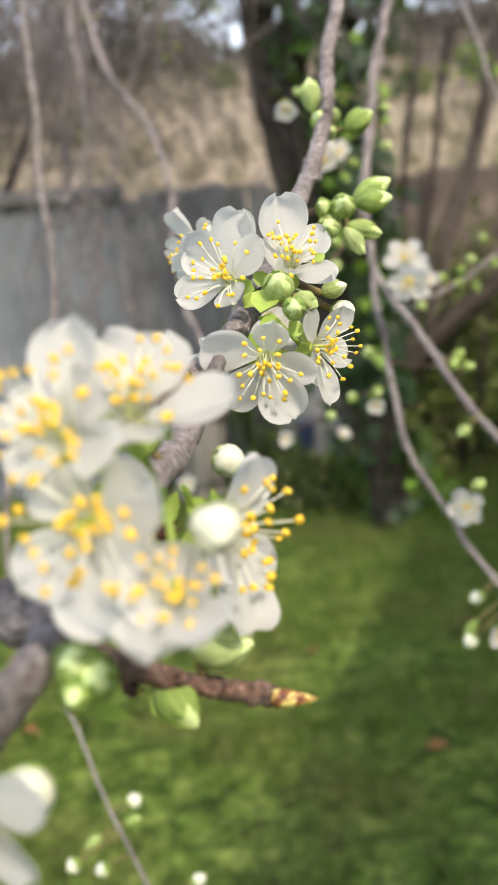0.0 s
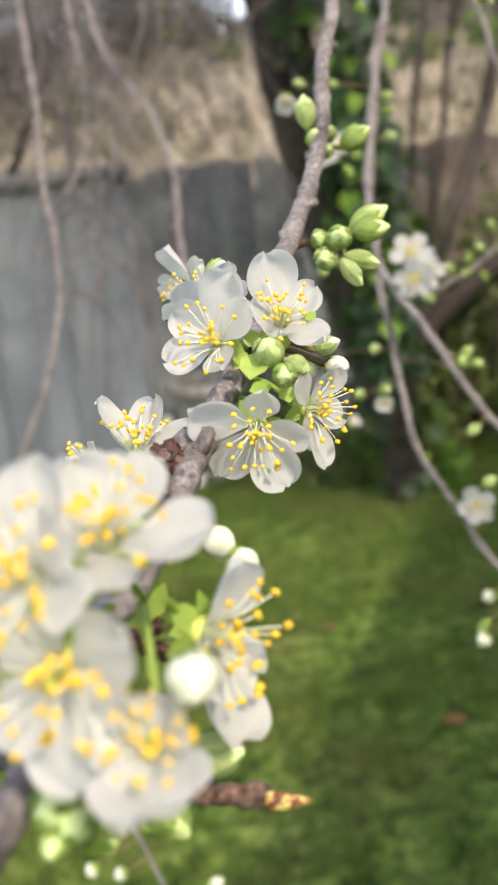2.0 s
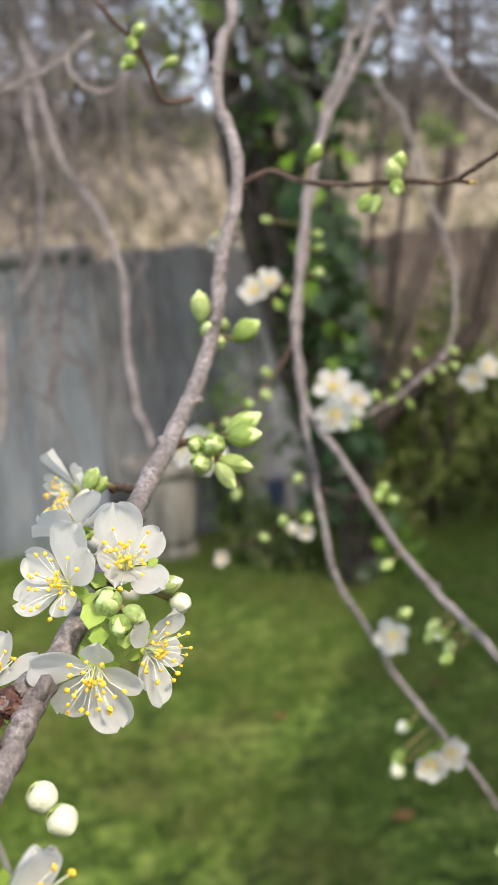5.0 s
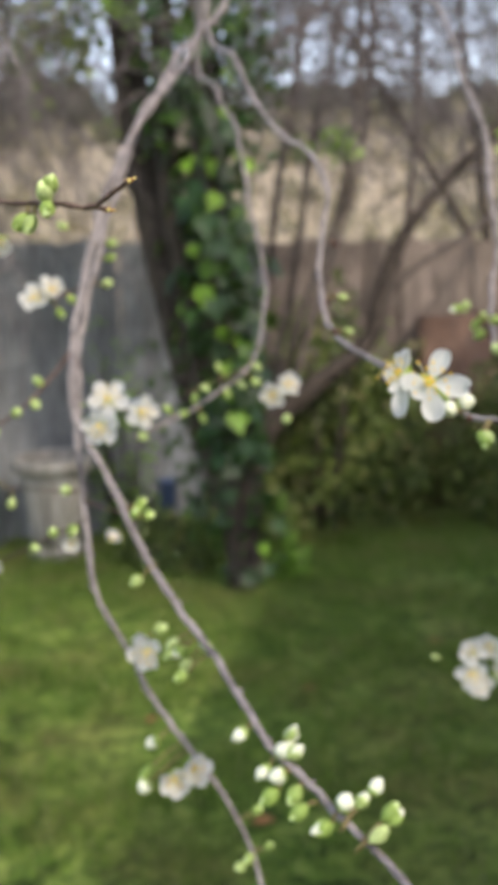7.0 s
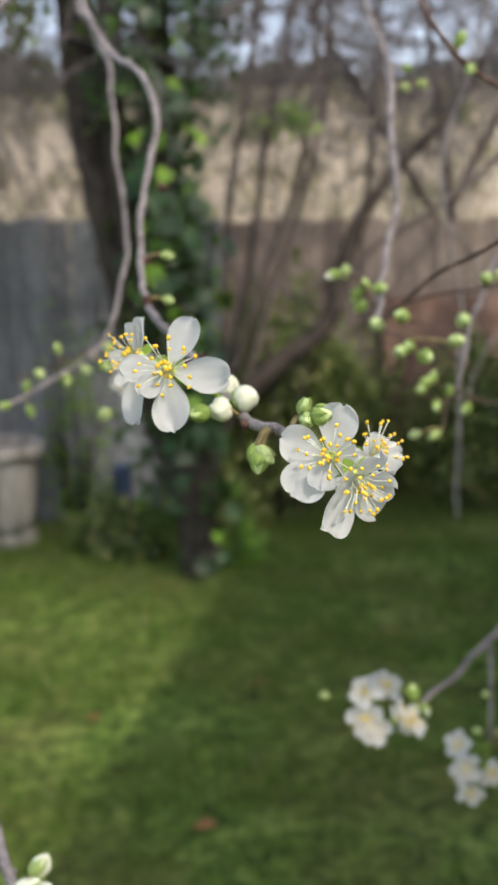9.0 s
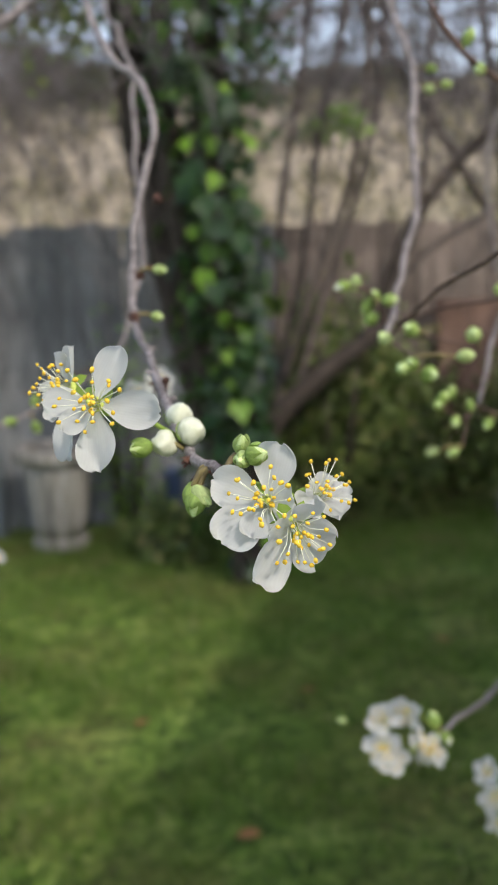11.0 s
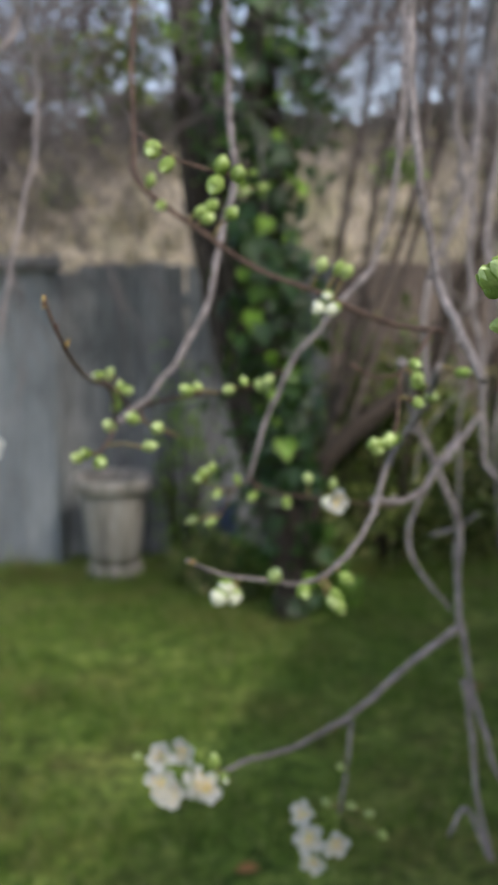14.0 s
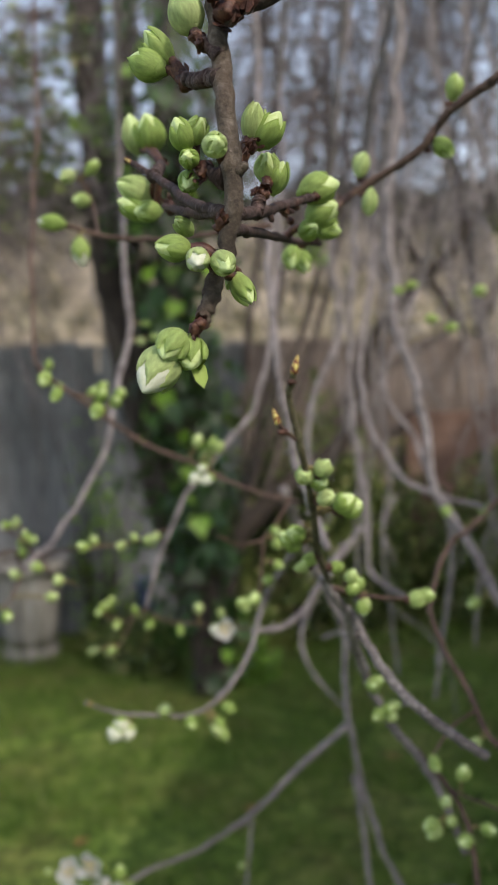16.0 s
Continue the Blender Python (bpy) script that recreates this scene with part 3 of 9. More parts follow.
# leaning dark boughs right of the ivy
bare_tree((1.05, 4.98, 0), [[(0.98, 4.98, 0.0), (1.02, 5.0, 0.45), (1.12, 5.0, 0.70), (1.4, 5.0, 0.95), (1.68, 5.0, 1.16), (1.76, 5.0, 1.42), (1.88, 5.0, 1.72), (2.1, 5.0, 2.0), (2.4, 5.0, 2.3), (2.8, 5.05, 2.9), (3.0, 5.1, 3.6)],
                            [(1.10, 5.0, 0.66), (1.2, 5.1, 1.1), (1.32, 5.15, 1.6), (1.42, 5.2, 2.2), (1.62, 5.3, 3.0), (1.7, 5.4, 3.8)],
                            [(1.72, 5.0, 1.3), (1.95, 5.05, 1.55), (2.3, 5.1, 1.75), (2.8, 5.2, 2.1), (3.3, 5.3, 2.7)],
                            [(1.16, 5.0, 0.9), (1.3, 4.95, 1.35), (1.5, 4.9, 1.9), (1.6, 4.9, 2.5), (1.62, 4.9, 3.3)],
                            [(1.9, 5.0, 1.75), (2.0, 5.1, 2.3), (2.05, 5.2, 3.0), (2.2, 5.3, 3.7)],
                            [(1.14, 5.05, 0.72), (1.16, 5.2, 1.3), (1.22, 5.25, 1.9), (1.36, 5.3, 2.6), (1.44, 5.3, 3.4)],
                            [(1.24, 5.02, 0.86), (1.42, 5.2, 1.3), (1.62, 5.3, 1.8), (1.78, 5.35, 2.4), (1.86, 5.4, 3.2)]],
          "bare dark tree with crooked leaning boughs and drooping twigs", 21, 260, 1.0, 0.07, M_BOUGH, droop=0.7, twig_r=0.006)
bare_tree((3.6, 7.4, ground_height(3.6, 7.4)), [[(3.6, 7.4, 0.1), (3.55, 7.4, 1.2), (3.4, 7.4, 2.4), (3.2, 7.4, 3.6), (3.1, 7.4, 4.8)],
                           [(3.5, 7.4, 1.6), (2.8, 7.3, 2.6), (2.2, 7.2, 3.4), (1.6, 7.1, 4.2)],
                           [(3.45, 7.4, 1.9), (4.0, 7.4, 2.9), (4.6, 7.5, 3.9), (5.0, 7.5, 4.6)]],
          "leafless weeping tree behind the brown fence", 31, 430, 1.4, 0.06, droop=1.0, twig_r=0.007)
bare_tree((-1.5, 6.6, 0), [[(-1.5, 6.6, -0.05), (-1.45, 6.6, 1.2), (-1.3, 6.6, 2.2), (-1.1, 6.6, 3.2), (-1.0, 6.6, 4.2)],
                           [(-1.42, 6.6, 1.5), (-0.9, 6.5, 2.4), (-0.4, 6.4, 3.1), (0.0, 6.3, 3.9)],
                           [(-1.42, 6.6, 1.6), (-2.0, 6.6, 2.5), (-2.4, 6.6, 3.4), (-2.7, 6.6, 4.2)]],
          "leafless grey weeping tree behind the sheet fence", 41, 850, 1.3, 0.055, droop=1.0, twig_r=0.006)
bare_tree((-1.9, 3.6, 0), [[(-1.9, 3.6, -0.02), (-1.8, 3.6, 1.0), (-1.55, 3.6, 2.0), (-1.1, 3.6, 2.7), (-0.5, 3.6, 3.1)],
                           [(-1.75, 3.6, 1.3), (-1.4, 3.5, 2.2), (-0.9, 3.5, 2.6), (-0.45, 3.45, 2.55)],
                           [(-1.7, 3.6, 1.6), (-1.5, 3.7, 2.6), (-1.0, 3.8, 3.2), (-0.2, 3.9, 3.5)]],
          "leafless tree with long drooping grey twigs over the lawn edge", 51, 280, 1.5, 0.04, droop=1.2, twig_r=0.004)


bare_tree((2.45, 2.3, 0), [[(2.45, 2.3, -0.02), (2.4, 2.3, 1.2), (2.3, 2.35, 2.2), (1.9, 2.4, 2.75), (1.3, 2.5, 2.95), (0.7, 2.6, 2.95)],
                           [(2.3, 2.35, 2.2), (2.1, 2.7, 2.7), (1.7, 3.0, 2.95), (1.0, 3.2, 3.05)]],
          "leafless weeping tree whose drooping twigs hang overhead", 57, 430, 0.85, 0.04, droop=1.5, twig_r=0.0032)


# ---- shrubs and hedge ----
def shrub(name, place, size, count, leaf, mat, label, seed, stems=10):
    rg = random.Random(seed)
    t = empty(name, place, label, "shrub")
    specs, st = [], []
    for _ in range(stems):
        a, r = rg.uniform(0, 6.283), rg.random() ** 0.5
        tip = (size[0] * r * math.cos(a), size[1] * r * math.sin(a), size[2] * rg.uniform(0.5, 1.0))
        st.append(([(tip[0] * 0.2, tip[1] * 0.2, -0.02), (tip[0] * 0.55, tip[1] * 0.55, tip[2] * 0.55), tip], [0.012, 0.008, 0.003]))
    for _ in range(count):
        a, r = rg.uniform(0, 6.283), rg.random() ** 0.4
        h = rg.random()
        body = (1 - (2 * h - 0.8) ** 2 * 0.55)
        lump = 0.80 + 0.55 * noise.noise(Vector((math.cos(a) * 3.2 + seed, math.sin(a) * 3.2, h * 5)))
        p = Vector((size[0] * r * body * lump * math.cos(a), size[1] * r * body * lump * math.sin(a), size[2] * h * lump))
        specs.append((p, any_turn(rg), leaf * rg.uniform(0.6, 1.4), leaf * rg.uniform(0.4, 0.8)))
    tagged(part("stem_mass", tubes(st), M_TRUNK, t), kind="stuff")
    tagged(part("foliage", leaf_cards(specs), mat, t), kind="stuff")
    return t


shrub("shrub", (1.78, 5.42, 0), (0.66, 0.36, 1.22), 6000, 0.05, M_SHRUB, "dense olive-green shrub in the shade of the fence", 61)
shrub("shrub", (2.85, 5.32, 0), (0.75, 0.40, 1.05), 6000, 0.05, M_SHRUB, "dense olive-green shrub in the shade of the fence", 62)
shrub("shrub", (1.28, 5.36, 0), (0.36, 0.28, 1.28), 2600, 0.05, M_SHRUB, "straggly olive-green shrub behind the leaning tree", 68)
shrub("shrub", (1.50, 5.24, 0), (0.55, 0.12, 1.5), 900, 0.055, M_SHRUB, "sparse straggly green shrub among the leaning boughs", 69)
shrub("low_plants", (1.05, 5.15, 0), (0.35, 0.25, 0.42), 1500, 0.05, M_SHRUB, "low leafy plants round the foot of the tree", 63)
shrub("low_plants", (0.50, 5.0, 0), (0.30, 0.18, 0.28), 1200, 0.045, M_SHRUB, "low leafy weeds beside the planter", 64)
shrub("low_plants", (0.58, 4.78, 0), (0.30, 0.16, 0.30), 1100, 0.045, M_SHRUB, "low leafy weeds round the foot of the trunk", 67)
shrub("young_suckers", (1.10, 4.5, 0), (0.12, 0.10, 0.26), 160, 0.05, M_YOUNG, "bright young leaves at the foot of the trunk", 65, 4)
shrub("climber", (0.32, 5.5, 0), (0.30, 0.07, 1.35), 420, 0.04, M_YOUNG, "sparse bright green climber on the palings", 66, 6)

for i, x in enumerate([-7.5, -5.0, -2.6, -0.3, 2.0, 4.4, 6.8, 9.2, 11.6]):
    y = 14.3 + 0.3 * (i % 3)
    z = ground_height(x, y)
    shrub("hedge_bush", (x, y, z - 0.1), (1.6, 0.8, 0.62 + 0.10 * (i % 2) + (0.25 if x < 1 else 0.0)), 6500, 0.10, M_HEDGE, "dark scrubby bush on the crest of the bank", 70 + i, 5)
for i, (x, y, s) in enumerate([(-3.2, 9.0, 1.0), (-1.9, 9.4, 0.8), (-4.6, 9.8, 1.0), (-1.2, 11.5, 0.4), (0.6, 12.6, 0.3), (2.9, 11.8, 0.35), (5.6, 12.2, 0.4), (-2.3, 7.7, 1.5), (-1.55, 7.5, 1.15), (-3.4, 7.9, 1.5)]):
    shrub("bank_bush", (x, y, ground_height(x, y)), (0.7 * s, 0.5 * s, 0.95 * s), int(1500 * s), 0.09, M_SHRUB, "straggly olive bush on the dry bank", 90 + i, 6)

def leaf_spray(place, size, count, leaf, mat, label, seed):
    """A spray of young leaves on thin twigs that start at the tree's bough."""
    rg = random.Random(seed)
    t = empty("leafy_climber", place, label, "climber")
    stems, specs = [], []
    for _ in range(max(3, count // 12)):
        tip = Vector([rg.uniform(-s, s) for s in size])
        stems.append(([(0, 0, 0), tuple(tip * 0.5 + Vector((0, 0, 0.02))), tuple(tip)], [0.003, 0.002, 0.001]))
        for _ in range(12):
            k = rg.uniform(0.3, 1.05)
            specs.append((tip * k + Vector([rg.gauss(0, leaf * 0.6) for _ in range(3)]), any_turn(rg), leaf * rg.uniform(0.7, 1.3), leaf * rg.uniform(0.5, 0.8)))
    tagged(part("stem_mass", tubes(stems), M_TWIG, t), kind="stuff")
    tagged(part("foliage", leaf_cards(specs), mat, t), kind="stuff")
    return t


for k, (place, size, count, leaf, mat) in enumerate([
        ((0.6685, 4.5500, 2.7421), (0.16, 0.10, 0.05), 36, 0.055, M_YOUNG),
        ((1.4691, 4.7000, 2.1637), (0.10, 0.10, 0.03), 14, 0.050, M_YOUNG),
        ((1.3612, 4.7000, 2.1836), (0.10, 0.10, 0.03), 14, 0.050, M_YOUNG),
        ((-0.0291, 4.6000, 2.6429), (0.34, 0.10, 0.22), 190, 0.050, M_SHRUB),
        ((0.1207, 4.7000, 2.6265), (0.30, 0.10, 0.20), 110, 0.050, M_SHRUB),
        ((0.1195, 4.6000, 3.0360), (0.30, 0.10, 0.35), 240, 0.050, M_SHRUB),
        ((-0.0421, 4.6000, 2.4771), (0.16, 0.10, 0.14), 36, 0.050, M_SHRUB),
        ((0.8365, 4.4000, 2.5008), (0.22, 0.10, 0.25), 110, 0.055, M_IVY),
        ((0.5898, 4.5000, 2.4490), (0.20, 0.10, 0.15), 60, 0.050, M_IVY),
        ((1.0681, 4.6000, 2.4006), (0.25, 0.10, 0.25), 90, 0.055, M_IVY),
        ((0.3653, 4.5000, 2.6766), (0.10, 0.10, 0.20), 36, 0.050, M_YOUNG),
        ((-0.4721, 5.0000, 2.7992), (0.35, 0.10, 0.20), 60, 0.050, M_SHRUB)
        ]):
    leaf_spray(place, size, count, leaf, mat, "sparse spray of young green climber leaves among bare twigs", 200 + k)

rng = random.Random(314)
tuss = []
for _ in range(900):
    x, y = rng.uniform(-6, 9), rng.uniform(7.2, 14.5)
    z = ground_height(x, y)
    for _ in range(9):
        a, h = rng.uniform(0, 6.283), rng.uniform(0.10, 0.32)
        tuss.append((Vector((x + rng.gauss(0, 0.06), y + rng.gauss(0, 0.06), z - 0.02)), Euler((1.2 + rng.uniform(-0.5, 0.5), 0, a)).to_matrix(), h, 0.03))
tagged(part("dry_tussocks", leaf_cards(tuss), M_DRYGRASS), "pale dry grass tussocks over the bank", "grass", kind="stuff")

# ---- fallen leaves ----
for x, y in [(-0.98, 4.0), (0.5, 2.3), (0.3, 3.0), (-0.35, 3.4), (0.9, 3.1), (-0.6, 2.6), (1.5, 3.4)]:
    o = part("fallen_leaf", leaf_cards([(Vector((0, 0, 0)), Euler((0.15, 0.1, x * 9)).to_matrix(), 0.07, 0.045)]), M_DRYLEAF)
    o.location = (x, y, 0.032)
    tagged(o, "reddish-brown fallen leaf lying on the grass", "leaf", "fallen leaves")

# ---- plain unseen wall, added beyond the view to shade the lawn ----
wall_dir = Vector((0.4255, 1.0, 0)).normalized()
wall = part("house_wall", box((0.25, 9.9, 3.4), 0.0), M_RENDER, smooth=False)
wall.matrix_basis = Matrix.Translation((2.14, -0.40, 1.7)) @ Matrix.Rotation(-math.atan2(wall_dir.x, wall_dir.y), 4, "Z")
tagged(wall, "unseen plain pale wall added to shade the lawn", "wall", kind="structure")


# ---- the plum tree ----
plum = empty("plum_tree", (-1.35, 0.45, 0), "flowering plum tree with white blossom and green buds on grey twigs", "tree")
BASE = Vector(plum.location)
prng = random.Random(77)


def branch(pts, r0, r1, mat=M_BARK, nodes=True, name="branch", crook=0.3):
    """A branch through the points, with swollen nodes and a little crookedness; short spurs are ringed."""
    spur = mat is M_SPURBARK
    s = spline(pts, 20 if spur else 7)
    n = len(s)
    rad = np.linspace(r0, r1, n) * 0.82
    if nodes:
        ln = np.concatenate([[0], np.cumsum(np.linalg.norm(np.diff(s, axis=0), axis=1))])
        gap = prng.uniform(0.0032, 0.0042) if spur else prng.uniform(0.022, 0.03)
        for i in range(n):
            d = abs((ln[i] / gap) % 1.0 - 0.5) * 2
            rad[i] *= 1.0 + ((0.20 if d > 0.6 else prng.uniform(-0.06, 0.06)) if spur else 0.16 if d > 0.86 else 0.0)
        s = s + np.array([[prng.gauss(0, (0.05 if spur else 0.08) * r0) for _ in range(3)] for _ in range(n)])
        kinks = max(3, int(ln[-1] / gap))
        at = np.linspace(0, ln[-1], kinks)
        for axis in range(3):
            s[:, axis] += np.interp(ln, at, [0.0] + [prng.gauss(0, (0.12 if spur else crook) * r0) for _ in range(kinks - 2)] + [0.0])
    v, f = tube_data(s - np.array(BASE), rad, 10, 0.07, prng)
    if nodes and r0 > 0.0015:
        step = 0.0
        for i in range(2, n - 2):
            if ln[i] - step < 0.03 or prng.random() < 0.4:
                continue
            step = ln[i]
            ax = (s[i + 1] - s[i - 1]) / (np.linalg.norm(s[i + 1] - s[i - 1]) + 1e-9)
            out = np.cross(ax, np.array([prng.gauss(0, 1) for _ in range(3)]))
            out = out / (np.linalg.norm(out) + 1e-9) - 0.4 * ax
            a = s[i] - np.array(BASE)
            h = rad[i] * prng.uniform(1.3, 2.1)
            sv, sf = tube_data([a, a + out * h * 0.6, a + out * h, a + out * h * 1.12], [rad[i] * 0.75, rad[i] * 0.55, rad[i] * 0.5, rad[i] * 0.2], 7, 0.2, prng, len(v))
            v += sv
            f += sf
    return part(name, ([tuple(q) for q in v], [], f), mat, plum)


def twig(pts, r=0.0011, mat=M_BARKRED):
    return branch(pts, r, r * 0.7, mat, True, "twig")


def petal_mesh(long, wide, cup, rg):
    """A round spoon-shaped petal on a short claw, cupped, with a softly crinkled rim."""
    stations = [0.0, 0.07, 0.15, 0.24, 0.33, 0.42, 0.51, 0.60, 0.68, 0.76, 0.83, 0.89, 0.94, 0.975, 1.0]
    cols = 12
    verts, faces = [], []
    wave, ph = rg.uniform(0.03, 0.06), rg.uniform(0, 6.283)
    curl, notch, skew = rg.uniform(-0.4, 0.4), rg.uniform(0.0, 0.05), rg.uniform(-0.07, 0.07)
    for t in stations:
        if t > 0.6:
            half = 0.5 * wide * max(0.0, 1 - ((t - 0.6) / 0.405) ** 2) ** 0.42
        else:
            k = t / 0.6
            half = 0.5 * wide * (0.14 + 0.86 * math.sin(0.5 * math.pi * k) ** 1.35)
        for j in range(cols + 1):
            u = 2 * j / cols - 1
            y = long * (t - notch * t ** 6 * math.cos(u * 1.5) - 0.03 * u * u * t ** 5 + 0.018 * t ** 5 * math.sin(5.3 * u + 3 * ph))
            rim = abs(u) ** 2 * t + t ** 6
            z = long * cup * (0.8 * t * t + 0.40 * u * u * min(1, t * 2)) - long * 0.30 * t ** 3 * (cup + 0.12)
            z += long * wave * (math.sin(3.1 * u + 4 * t + ph) * t + 0.45 * rim * math.sin(7 * u + 9 * t + 2 * ph) + 0.22 * t * math.sin(11 * u + 5 * t + ph)) + long * curl * 0.22 * u * t * t
            verts.append((half * u + long * skew * t * t, 0.0011 + y, z))
    for i in range(len(stations) - 1):
        for j in range(cols):
            a = i * (cols + 1) + j
            faces.append((a, a + 1, a + cols + 2, a + cols + 1))
    return verts, [], faces


PETALS = []
for k in range(8):
    o = part("petal", petal_mesh(0.0124 + 0.0005 * (k % 3), 0.0095 + 0.0005 * (k % 4), 0.16 + 0.09 * (k % 4), prng), M_PETAL, plum)
    PETALS.append(o.data)
    bpy.data.objects.remove(o)


def stamen_meshes(rg, count=30):
    fil, anth = [], bmesh.new()
    for k in range(count):
        a = 2 * math.pi * (k + rg.random() * 0.8) / count
        short = k % 3 == 0
        lean = rg.uniform(0.05, 0.6) if short else rg.uniform(0.25, 0.95)
        ln = rg.uniform(0.0035, 0.006) if short else rg.uniform(0.0072, 0.0112)
        tip = Vector((math.cos(a) * math.sin(lean), math.sin(a) * math.sin(lean), math.cos(lean))) * ln
        mid = tip * 0.5 + Vector((0, 0, 0.0006))
        foot = Vector((math.cos(a), math.sin(a), 0)) * 0.0012
        fil.append(([foot, mid, tip], [0.00013, 0.00011, 0.0001]))
        m = Matrix.Translation(tip) @ any_turn(rg).to_4x4() @ Matrix.Diagonal((1.0, 0.85, 1.2, 1)) @ Matrix.Scale(rg.uniform(0.00048, 0.00070), 4)
        bmesh.ops.create_icosphere(anth, subdivisions=1, radius=1.0, matrix=m)
    return tubes(fil, 4), anth


STAMENS = []
for k in range(4):
    f, a = stamen_meshes(prng)
    fo, ao = part("filament_tuft", f, M_FILAMENT, plum), part("anther_ring", a, M_ANTHER, plum)
    STAMENS.append((fo.data, ao.data))
    bpy.data.objects.remove(fo)
    bpy.data.objects.remove(ao)
so = part("sepal", leaf_cards([(Vector((0, 0.0008, -0.0006)), Euler((-0.45, 0, 0)).to_matrix(), 0.0050, 0.0036)]), M_SEPAL, plum)
SEPAL = so.data
bpy.data.objects.remove(so)
co = part("flower", lathe([(0.0, -0.0042), (0.0007, -0.0040), (0.0016, -0.0022), (0.0021, -0.0004), (0.0017, 0.0003), (0.0006, 0.0001), (0.00035, 0.0045), (0.0005, 0.0050), (0.0, 0.0052)], 12), M_CENTRE, plum)
CUP = co.data
bpy.data.objects.remove(co)


def flower(place, normal, size=1.0, roll=0.0, foot=None, open_=1.0, petals=5, slim=1.0):
    """An open blossom: cup, five petals, sepals, filaments and anthers, on a thin stalk from foot."""
    m = Matrix.Translation(Vector(place) - BASE) @ facing(normal, roll) @ Matrix.Scale(size, 4)
    fl = shared("flower", CUP, m, plum)
    for k in range(petals):
        a = 2 * math.pi * (k + prng.uniform(-0.07, 0.07)) / 5
        lift = (1 - open_) * 1.1 + prng.uniform(-0.12, 0.22)
        shared("petal", PETALS[prng.randrange(8)], Matrix.Rotation(a, 4, "Z") @ Matrix.Rotation(lift, 4, "X") @ Matrix.Diagonal((slim, 1, 1, 1)), fl)
    for k in range(5):
        shared("sepal", SEPAL, Matrix.Rotation(2 * math.pi * (k + 0.5) / 5, 4, "Z"), fl)
    fm, am = STAMENS[prng.randrange(4)]
    turn = Matrix.Rotation(prng.uniform(0, 6.283), 4, "Z")
    shared("filament_tuft", fm, turn, fl)
    shared("anther_ring", am, turn, fl)
    if foot is not None:
        stalk(Vector(place) - Vector(normal).normalized() * 0.004 * size, foot)
    return fl


def blossom(place, normal, tips, foot=None, size=1.0, slim=1.0):
    """An open blossom whose petals reach out to the given tips."""
    c = Vector(place) - BASE
    n = Vector(normal).normalized()
    m = Matrix.Translation(c) @ facing(normal) @ Matrix.Scale(size, 4)
    fl = shared("flower", CUP, m, plum)
    for tip in tips:
        y = Vector(tip) - Vector(place)
        long = y.length
        y.normalize()
        z = (n - y * n.dot(y)).normalized()
        x = y.cross(z)
        turn = Matrix((x, y, z)).transposed().to_4x4()
        k = prng.randrange(8)
        wide = slim * prng.uniform(0.92, 1.08) * max(long, 0.0105 * size) / 0.0132
        shared("petal", PETALS[k], m.inverted() @ Matrix.Translation(c) @ turn @ Matrix.Diagonal((wide, long / 0.0138, long / 0.0138, 1)), fl)
    for k in range(5):
        shared("sepal", SEPAL, Matrix.Rotation(2 * math.pi * (k + 0.5) / 5, 4, "Z"), fl)
    fm, am = STAMENS[prng.randrange(4)]
    turn = Matrix.Rotation(prng.uniform(0, 6.283), 4, "Z")
    shared("filament_tuft", fm, turn, fl)
    shared("anther_ring", am, turn, fl)
    if foot is not None:
        stalk(Vector(place) - n * 0.004 * size, foot)
    return fl


def stalk(a, b, r=0.00055, mat=M_SEPAL):
    a, b = Vector(a) - BASE, Vector(b) - BASE
    mid = (a + b) / 2 + Vector((0, 0, 0.0012))
    v, f = tube_data(spline([a, mid, b], 3), [r] * 7, 6)
    return part("stalk", ([tuple(p) for p in v], [], f), mat, plum)


def oval(z, fat):
    """Radius of a bud at the height z, 0 to 1."""
    return fat * 0.285 * max(0.0, math.sin(math.pi * min(1.0, max(0.0, z)) ** 0.92)) ** 0.75


def bud_mesh(rg, fat, top=1.0):
    """Five overlapping spoon-shaped sepals round a bud, on a short swollen base; top: how far up they reach."""
    verts, faces = [], []
    for k in range(5):
        a0 = 2 * math.pi * k / 5 + rg.uniform(-0.12, 0.12)
        reach = top * rg.uniform(0.80, 1.02)
        lift = 0.012 + 0.012 * (k % 2) + rg.uniform(0, 0.012)
        flare = rg.uniform(-0.01, 0.09) if top > 0.8 else rg.uniform(-0.02, 0.04)
        o = len(verts)
        rows, cols = 7, 6
        for i in range(rows + 1):
            t = i / rows
            z = 0.10 + (reach - 0.10) * t
            spread = 0.78 * (1 - t ** 3.2) ** 0.6 + 0.03
            for j in range(cols + 1):
                u = 2 * j / cols - 1
                a = a0 + spread * u + 0.25 * t
                r = oval(z, fat) + lift * (1 - 0.7 * u * u) + flare * t * t + 0.022 * (1 - abs(u)) * t + 0.026 * abs(u) ** 3 * t * math.sin(6 * t + 2.1 * k + 2 * u)
                verts.append((r * math.cos(a), r * math.sin(a), z - 0.03 * u * u * t))
        for i in range(rows):
            for j in range(cols):
                q = o + i * (cols + 1) + j
                faces.append((q, q + 1, q + cols + 2, q + cols + 1))
    v, _, f = lathe([(0.0, -0.02), (0.07, 0.0), (0.10, 0.05), (oval(0.16, fat) + 0.02, 0.15), (oval(0.22, fat) + 0.01, 0.22), (0.0, 0.24)], 14)
    o = len(verts)
    verts += v
    faces += [tuple(o + q for q in g) for g in f]
    return verts, [], faces


